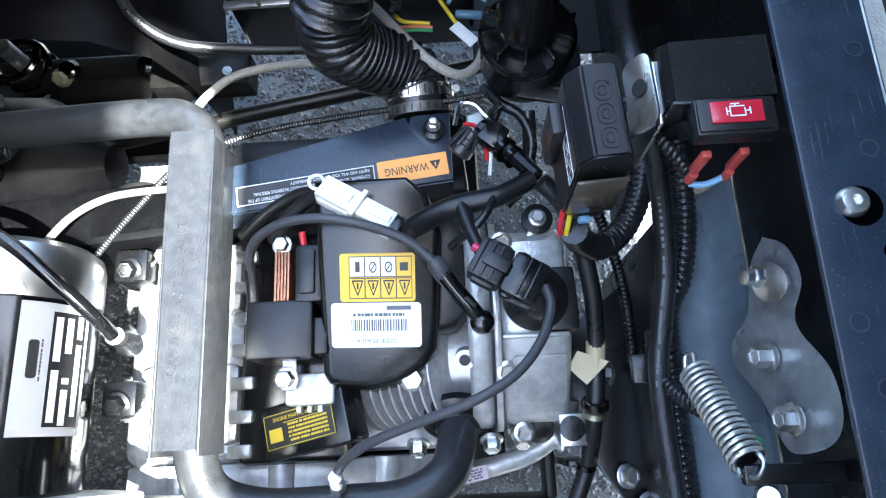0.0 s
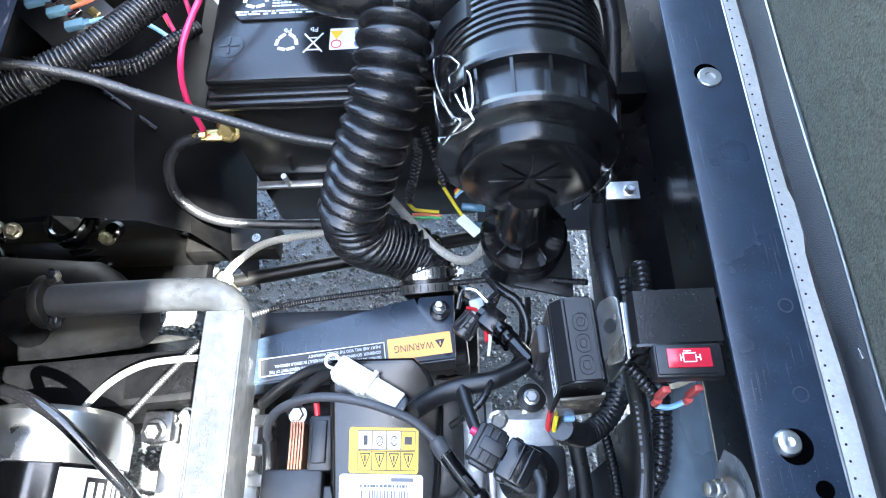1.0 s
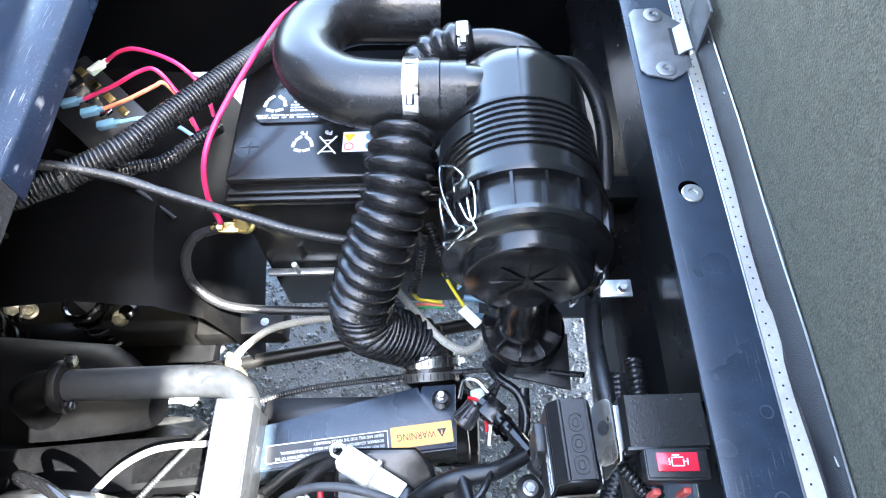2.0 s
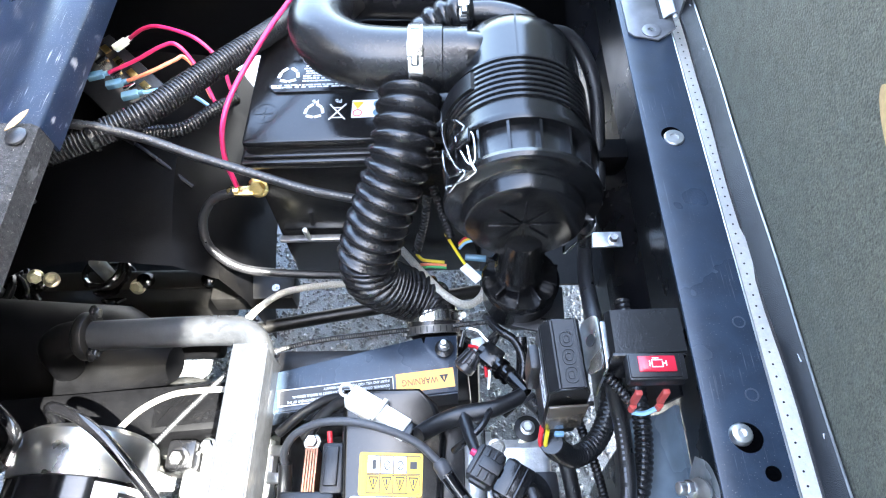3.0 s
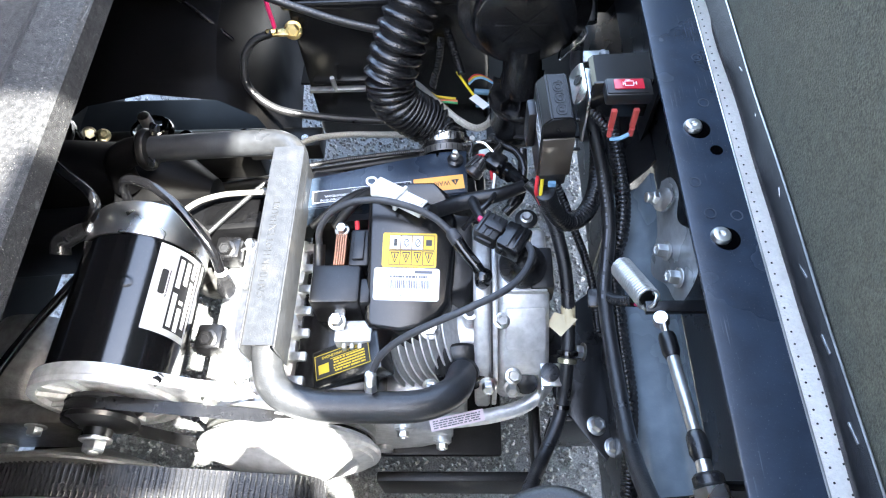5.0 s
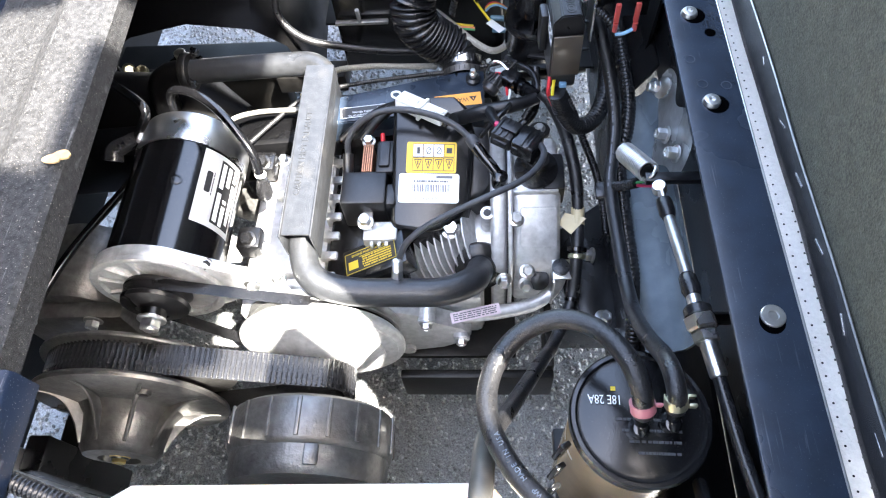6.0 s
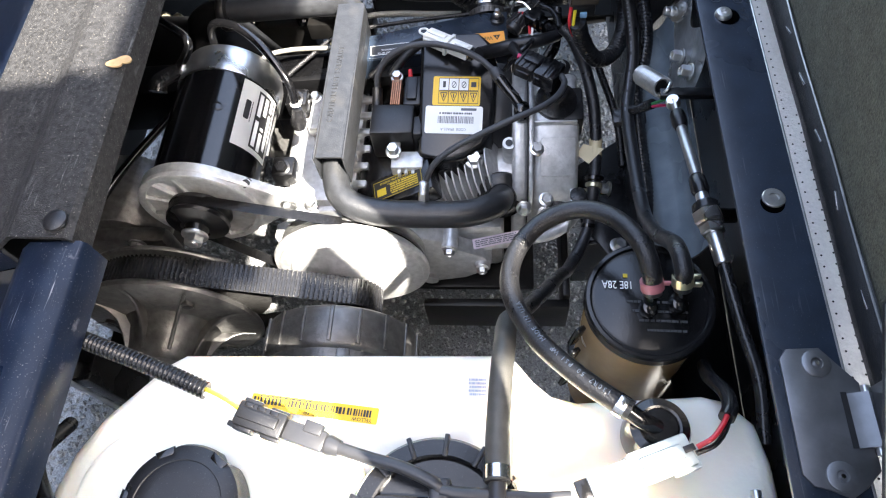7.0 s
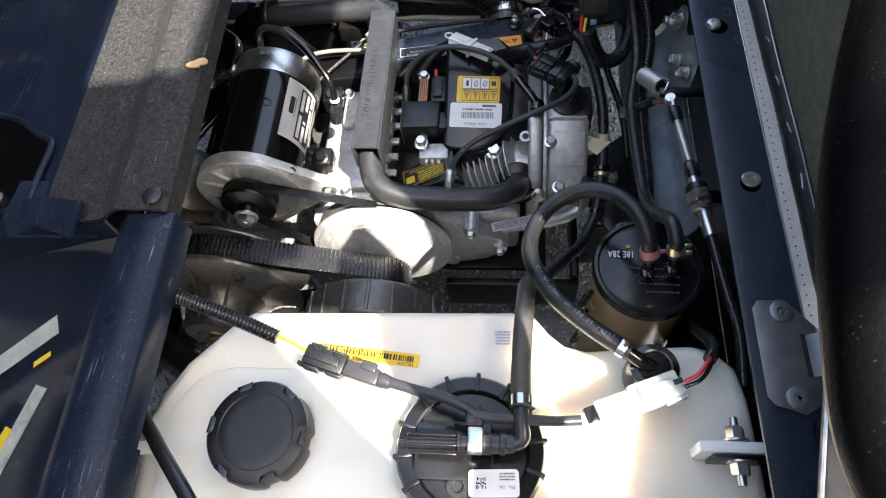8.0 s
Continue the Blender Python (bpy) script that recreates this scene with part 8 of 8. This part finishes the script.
hose("orange_wire", [(-0.267, 0.572, 0.449), (-0.238, 0.575, 0.458), (-0.212, 0.588, 0.462), (-0.203, 0.594, 0.461), (-0.193, 0.590, 0.442), (-0.182, 0.572, 0.42)], 0.0021, ORANGE_WIRE, "orange wire with a white stripe", "wire")
hose("blue_wire", [(-0.245, 0.554, 0.449), (-0.216, 0.557, 0.450), (-0.195, 0.560, 0.436), (-0.178, 0.556, 0.42)], 0.0021, BLUE_WIRE, "pale blue wire from terminal board", "wire")
hose("clear_cable", [(-0.158, 0.372, 0.262), (-0.145, 0.389, 0.262), (-0.119, 0.411, 0.258), (-0.073, 0.424, 0.250), (-0.034, 0.428, 0.244), (0.02, 0.43, 0.24)], 0.0042, BEIGE_CABLE, "pale clear-jacketed cable above the ground", "cable")
hose("beige_cable", [(0.020, 0.420, 0.350), (0.033, 0.402, 0.358), (0.055, 0.372, 0.362), (0.077, 0.348, 0.360), (0.098, 0.340, 0.352), (0.113, 0.352, 0.345), (0.120, 0.37, 0.34)], 0.0040, BEIGE_CABLE, "beige braided cable looping under the intake", "cable")
hose("yellow_wire", [(0.078, 0.418, 0.365), (0.088, 0.400, 0.362), (0.099, 0.381, 0.360), (0.109, 0.364, 0.360)], 0.0016, YELLOW_WIRE, "thin bright yellow insulated wire", "wire")
hose("yellow_wire", [(0.046, 0.410, 0.338), (0.052, 0.401, 0.342), (0.060, 0.399, 0.342), (0.076, 0.398, 0.340)], 0.0018, YELLOW_WIRE, "thin bright yellow insulated wire", "wire")
hose("red_lead", [(0.050, 0.396, 0.340), (0.062, 0.395, 0.341), (0.078, 0.394, 0.340)], 0.0016, ORANGE_WIRE, "thin orange-red insulated lead", "wire")
hose("green_lead", [(0.052, 0.392, 0.340), (0.064, 0.392, 0.341), (0.078, 0.391, 0.340)], 0.0014, GREEN_WIRE, "thin green insulated lead", "wire")
hose("split_conduit", [(0.066, 0.455, 0.40), (0.074, 0.436, 0.385), (0.084, 0.410, 0.368)], 0.0045, RUBBER, "short black corrugated wiring conduit", "wiring", ripple=(0.0036, 0.001), seg=10)
hose("split_conduit", [(0.060, 0.450, 0.39), (0.056, 0.430, 0.37), (0.046, 0.408, 0.345)], 0.0045, RUBBER, "short black corrugated wiring conduit", "wiring", ripple=(0.0036, 0.001), seg=10)
for at in ((0.108, 0.392, 0.355), (0.110, 0.374, 0.352)):
    whole("butt_splice", cyl(B(), (at[0] - 0.01, at[1] + 0.003, at[2]), (at[0] + 0.012, at[1], at[2]), 0.0036, 12, 0.001), BLUE_TERMINAL, "pale blue crimped wire splice", "terminal")
whole("wire_tag", box(B(), (-0.012, -0.005, 0), (0.012, 0.005, 0.0008), 0.0002, pose(0.104, 0.370, 0.363, 0, 0, -48)), WHITE_LABEL, "small white paper wire tag", "tag")

# ---- generator and tank wiring ----
hose("generator_lead", [(-0.256, 0.212, 0.395), (-0.251, 0.214, 0.420), (-0.238, 0.211, 0.434), (-0.215, 0.202, 0.437), (-0.192, 0.187, 0.432), (-0.170, 0.166, 0.422), (-0.153, 0.146, 0.405), (-0.150, 0.136, 0.385)], 0.0048, GLOSS_BLACK, "black generator lead over the end cap", "cable")
lt = thing("generator_terminal", (-0.155, 0.133, 0.33), "black booted terminal with a zip tie", "terminal")
part("boot", lathe(B(), [(0.008, 0), (0.0095, 0.008), (0.007, 0.024), (0.005, 0.03), (0, 0.03)], (-0.156, 0.134, 0.345), (0.2, 0.05, 1), 18), RUBBER, lt)
part("tie", lathe(B(), [(0.0050, -0.001), (0.0062, -0.001), (0.0062, 0.001), (0.0050, 0.001)], (-0.150, 0.136, 0.382), (0.1, 0.3, 1), 14), WHITE_NYLON, lt)
hose("generator_cable", [(-0.296, 0.186, 0.392), (-0.281, 0.189, 0.408), (-0.274, 0.195, 0.420), (-0.285, 0.207, 0.424), (-0.315, 0.229, 0.424), (-0.348, 0.258, 0.42), (-0.40, 0.30, 0.41)], 0.0050, GLOSS_BLACK, "black cable to the generator terminal", "cable")
whole("terminal_boot", tube(B(), [(-0.292, 0.182, 0.392), (-0.303, 0.178, 0.390), (-0.318, 0.170, 0.386), (-0.320, 0.160, 0.380)], lambda s: 0.0085 + 0.002 * s, 16), RUBBER, "black rubber boot over a terminal", "terminal")
hose("left_cable", [(-0.30, 0.16, 0.36), (-0.325, 0.13, 0.35), (-0.355, 0.09, 0.34), (-0.38, 0.05, 0.33), (-0.40, 0.0, 0.32)], 0.0048, GLOSS_BLACK, "black cable running down beside the generator", "cable")
cd = hose("tank_conduit", [(-0.240, -0.196, 0.545), (-0.217, -0.201, 0.540), (-0.186, -0.211, 0.538), (-0.146, -0.224, 0.534), (-0.111, -0.2365, 0.528)], 0.0056, RUBBER, "black corrugated conduit over the tank", "wiring", ripple=(0.0032, 0.0012), seg=14)
for dy, mt in ((0.0015, YELLOW_WIRE), (-0.0015, WHITE_NYLON)):
    part("wire", tube(B(), [(-0.114, -0.236 + dy, 0.528), (-0.098, -0.243 + dy, 0.530), (-0.082, -0.252 + dy, 0.532)], 0.0015, 8), mt, cd)
tc = thing("tank_connector", (-0.05, -0.262, 0.5), "dark grey inline plug above the tank", "connector")
a, b = Vector((-0.084, -0.2515, 0.531)), Vector((-0.018, -0.2715, 0.532))
m = plane_at(a, b - a, (0, 0, 1))
bm = B()
box(bm, (0.0, -0.008, -0.008), (0.034, 0.008, 0.008), 0.002, m)
box(bm, (0.001, -0.0105, -0.005), (0.014, 0.0105, 0.005), 0.001, m)
box(bm, (0.002, -0.0035, 0.0075), (0.030, 0.0035, 0.0105), 0.001, m)
box(bm, (0.020, -0.0098, -0.004), (0.033, 0.0098, 0.004), 0.0008, m)
part("socket", bm, MATT_PLASTIC, tc)
for k in range(3):
    part("latch_window", box(B(), (0.004 + 0.009 * k, 0.0045, 0.0078), (0.010 + 0.009 * k, 0.0072, 0.0088), 0.0004, m), BLACK_PLASTIC, tc)
part("lock_tab", box(B(), (-0.004, -0.0095, -0.003), (0.006, -0.0060, 0.003), 0.0008, m), MATT_PLASTIC, tc)
bm = B()
box(bm, (0.034, -0.0065, -0.0065), (0.062, 0.0065, 0.0065), 0.002, m)
box(bm, (0.046, 0.002, 0.003), (0.058, 0.0095, 0.008), 0.001, m)
lathe(bm, [(0.006, 0), (0.0065, 0.002), (0.005, 0.009)], m @ Vector((0.062, 0, 0)), b - a, 14)
part("plug", bm, MID_GREY, tc)
hose("pump_cable", [(-0.018, -0.2715, 0.532), (0.005, -0.278, 0.535), (0.025, -0.283, 0.537), (0.044, -0.291, 0.537), (0.048, -0.2955, 0.535)], 0.0040, MID_GREY, "grey sheathed cable to the pump module", "cable")
hose("pump_cable", [(0.048, -0.2950, 0.536), (0.062, -0.2965, 0.536), (0.085, -0.2965, 0.535), (0.105, -0.297, 0.534), (0.124, -0.2955, 0.533)], 0.0040, MID_GREY, "grey sheathed cable from the pump module", "cable")
gc = thing("grey_connector", (0.165, -0.277, TZ + 0.003), "pale grey and white inline plug on the tank", "connector")
a, b = Vector((0.127, -0.2935, 0.533)), Vector((0.199, -0.265, 0.531))
m = plane_at(a, b - a, (0, 0, 1))
bm = B()
box(bm, (0.008, -0.0075, -0.007), (0.034, 0.0075, 0.007), 0.002, m)
part("plug", bm, WHITE_NYLON, gc)
part("plug_back", box(B(), (0.0, -0.006, -0.005), (0.0085, 0.006, 0.005), 0.0012, m), BLACK_PLASTIC, gc)
bm = B()
box(bm, (0.034, -0.0095, -0.009), (0.072, 0.0095, 0.009), 0.002, m)
box(bm, (0.040, -0.004, 0.008), (0.066, 0.004, 0.0115), 0.001, m)
box(bm, (0.058, -0.0115, -0.004), (0.074, -0.006, 0.004), 0.001, m)
part("socket", bm, GREY_NYLON, gc)
part("latch", box(B(), (0.066, -0.002, 0.0095), (0.073, 0.002, 0.0105), 0.0004, m), BLACK_INK, gc)
part("red_wire", tube(B(), [(0.199, -0.265, 0.533), (0.208, -0.260, 0.535), (0.216, -0.251, 0.533), (0.222, -0.242, 0.528)], 0.0016, 8), RED_WIRE, gc)
part("black_wire", tube(B(), [(0.199, -0.268, 0.530), (0.210, -0.263, 0.531), (0.218, -0.254, 0.529), (0.224, -0.243, 0.524)], 0.0016, 8), RUBBER, gc)
part("sleeve", tube(B(), [(0.220, -0.246, 0.528), (0.2245, -0.238, 0.524), (0.2265, -0.226, 0.514), (0.225, -0.208, 0.49), (0.232, -0.19, 0.46)], 0.0050, 12), RUBBER, gc)
hose("tank_cable", [(-0.245, -0.245, 0.46), (-0.232, -0.280, 0.502), (-0.196, -0.318, 0.520), (-0.156, -0.356, 0.536), (-0.13, -0.385, 0.54), (-0.10, -0.43, 0.53)], 0.0055, RUBBER, "black cable across the tank corner", "cable")

# ---- axle housing and odds and ends under the left side ----
ax = thing("axle_housing", (-0.40, 0.09, 0.15), "dusty cast aluminium axle housing", "axle")
part("casting", lathe(B(), [(0.03, 0.0), (0.052, 0.006), (0.056, 0.02), (0.055, 0.085), (0.045, 0.10), (0.03, 0.105)], (-0.405, 0.145, 0.235), (0, -1, 0), 40), CLUTCH_ALU, ax)
part("flange", box(B(), (-0.47, 0.02, 0.17), (-0.33, 0.045, 0.27), 0.01), CLUTCH_ALU, ax)
for x, z in ((-0.445, 0.265), (-0.365, 0.265), (-0.445, 0.185)):
    part("bolt", hexhead(B(), (x, 0.02, z), (0, -1, 0), 0.008, 0.008), GREY_ZINC, ax)
part("tube", cyl(B(), (-0.56, 0.10, 0.22), (-0.44, 0.10, 0.22), 0.036, 28), DIRTY_BLACK, ax)
part("differential", lathe(B(), [(0.0, 0.0), (0.030, 0.004), (0.050, 0.016), (0.058, 0.034), (0.056, 0.060), (0.0, 0.062)], (-0.245, 0.262, 0.215), (0.15, 0.35, -1), 36), CLUTCH_ALU, ax, "rounded cast differential cover")
part("differential_neck", cyl(B(), (-0.245, 0.262, 0.20), (-0.37, 0.20, 0.20), 0.030, 24, 0.004), CLUTCH_ALU, ax)
shk = thing("rear_spring", (-0.48, 0.42, 0.10), "dark coil and bolts of the rear suspension", "suspension")
pts = [Vector((-0.49 + 0.035 * math.cos(i * 0.35), 0.42 + 0.035 * math.sin(i * 0.35), 0.12 + i * 0.0016)) for i in range(100)]
part("coil", tube(B(), pts, 0.005, 8, 1, smooth=False), BLACK_STEEL, shk)
part("damper", cyl(B(), (-0.49, 0.42, 0.08), (-0.49, 0.42, 0.30), 0.016, 20), DIRTY_BLACK, shk)
part("bolt", hexhead(B(), (-0.405, 0.375, 0.245), (0.2, -0.5, 0.8), 0.008, 0.008), OLIVE_CLAMP, shk)
part("stud", cyl(B(), (-0.405, 0.375, 0.24), (-0.425, 0.385, 0.265), 0.005, 12), OLIVE_CLAMP, shk)
part("arm", box(B(), (-0.58, 0.445, 0.13), (-0.22, 0.475, 0.212), 0.004, pose(0, 0, 0)), DIRTY_BLACK, shk)
part("spring_seat", box(B(), (-0.62, 0.39, 0.105), (-0.235, 0.62, 0.13), 0.008), DEEP_BLACK, shk, "dark spring seat plate")
for cx, cy in ((-0.520, 0.470), (-0.372, 0.468)):
    pts = [Vector((cx + 0.026 * math.cos(i * 0.4), cy + 0.026 * math.sin(i * 0.4), 0.13 + i * 0.0013)) for i in range(80)]
    part("coil", tube(B(), pts, 0.0045, 8, 1, smooth=False), GLOSS_BLACK, shk)
    part("coil_rod", cyl(B(), (cx, cy, 0.12), (cx, cy, 0.25), 0.009, 16, 0.002), GREY_ZINC, shk)
for x, y, z, ax2 in ((-0.463, 0.462, 0.222, (0.5, -0.6, 0.6)), (-0.440, 0.457, 0.222, (0.4, -0.3, 0.8)), (-0.326, 0.448, 0.215, (0.1, -0.6, 0.8))):
    part("arm_bolt", hexhead(B(), (x, y, z), ax2, 0.0075, 0.010), OLIVE_CLAMP, shk, "olive plated bolt")
for x in (-0.46, -0.32, -0.235):
    part("gland", lathe(B(), [(0.010, 0), (0.012, 0.004), (0.009, 0.012), (0.005, 0.014), (0, 0.014)], (x, 0.458, 0.210), (0.2, -0.4, 1), 18), GLOSS_BLACK, shk)

# ---- seat arm and the black end block of the seat ----
blk = thing("seat_end_plate", (0.28, -0.40, 0.570), "thin black steel plate closing the seat end", "seat end")
bm = B()
prism(bm, [(0.2710, -0.213), (0.3500, -0.213), (0.3500, -0.62), (0.170, -0.62), (0.2270, -0.385), (0.2400, -0.333)][::-1], 0.012, pose(0, 0, 0.6250), 0.002)
part("plate", bm, MATT_PLASTIC, blk)
# highlight along the plate's edge, added as a pale strip
part("edge_highlight", tube(B(), [(0.2695, -0.217, 0.6345), (0.2395, -0.333, 0.6345), (0.2262, -0.385, 0.6345), (0.170, -0.615, 0.6345)], 0.0018, 8), GREY_ZINC, blk, "thin pale strip painting the edge highlight")
part("web", box(B(), (0.286, -0.60, 0.585), (0.300, -0.33, 0.626), 0.002), BLACK_STEEL, blk)
part("foot", box(B(), (0.264, -0.60, 0.5695), (0.300, -0.30, 0.586), 0.003), BLACK_STEEL, blk)

arm = thing("arm_rest", (0.215, -0.42, 0.570), "black rounded arm moulding at the seat end", "arm rest")
EDGE = [(0.162, -0.262, 0.915), (0.148, -0.292, 0.902), (0.1395, -0.330, 0.885), (0.1385, -0.358, 0.874), (0.1400, -0.382, 0.866), (0.150, -0.402, 0.860), (0.170, -0.418, 0.856), (0.200, -0.425, 0.855)]
bm = B()
c = spline(EDGE, 6)
rows = [[bm.verts.new(q) for q in (p + Vector((0.012, 0.004, -0.010)), Vector((0.235, p.y * 0.5 - 0.165, p.z - 0.012)), Vector((0.235, p.y * 0.5 - 0.165, p.z + 0.010)), p + Vector((0.012, 0.004, 0.010)))] for p in c]
for a, b in zip(rows, rows[1:]):
    for i in range(4):
        bm.faces.new((a[i], a[(i + 1) % 4], b[(i + 1) % 4], b[i]))
bm.faces.new(rows[0])
bm.faces.new(rows[-1])
part("panel", bm, DEEP_BLACK, arm)
part("rim", tube(B(), [(x + 0.011, y, z) for x, y, z in EDGE], 0.011, 16), DEEP_BLACK, arm, "rounded black rim")
part("stay", box(B(), (0.240, -0.500, 0.636), (0.256, -0.470, 0.858), 0.004), BLACK_STEEL, arm)
part("stay_arm", box(B(), (0.205, -0.500, 0.838), (0.256, -0.39, 0.858), 0.003), BLACK_STEEL, arm)

# ---- loose stones of the asphalt ----
rng = np.random.default_rng(5)
N = 48000
px = rng.uniform(-0.75, 0.62, N)
py = rng.uniform(-0.45, 1.15, N)
pr = rng.uniform(0.0022, 0.0050, N)
ang = rng.uniform(0, np.pi, N)
shape = np.array([(1, 0, 0), (0.3, 0.9, 0), (-0.8, 0.6, 0), (-0.9, -0.5, 0), (0.2, -1, 0), (0.25, 0.1, 0.95), (-0.25, 0.0, 0.85)])
verts = np.empty((N, 7, 3))
jit = rng.uniform(0.75, 1.25, (N, 7, 3))
s = shape[None] * jit
verts[:, :, 0] = px[:, None] + pr[:, None] * (s[:, :, 0] * np.cos(ang)[:, None] - s[:, :, 1] * np.sin(ang)[:, None])
verts[:, :, 1] = py[:, None] + pr[:, None] * (s[:, :, 0] * np.sin(ang)[:, None] + s[:, :, 1] * np.cos(ang)[:, None])
verts[:, :, 2] = -0.0003 + pr[:, None] * s[:, :, 2]
tri = np.array([(0, 1, 5), (1, 2, 6), (1, 6, 5), (2, 3, 6), (3, 4, 6), (4, 5, 6), (4, 0, 5)])
faces = (tri[None] + (np.arange(N) * 7)[:, None, None]).reshape(-1, 3)
me = bpy.data.meshes.new("asphalt_stones")
me.from_pydata(verts.reshape(-1, 3).tolist(), [], faces.tolist())
me.materials.append(STONE)
tagged(new("asphalt_stones", me), "rough grey stones of the asphalt surface", "asphalt", kind="stuff")
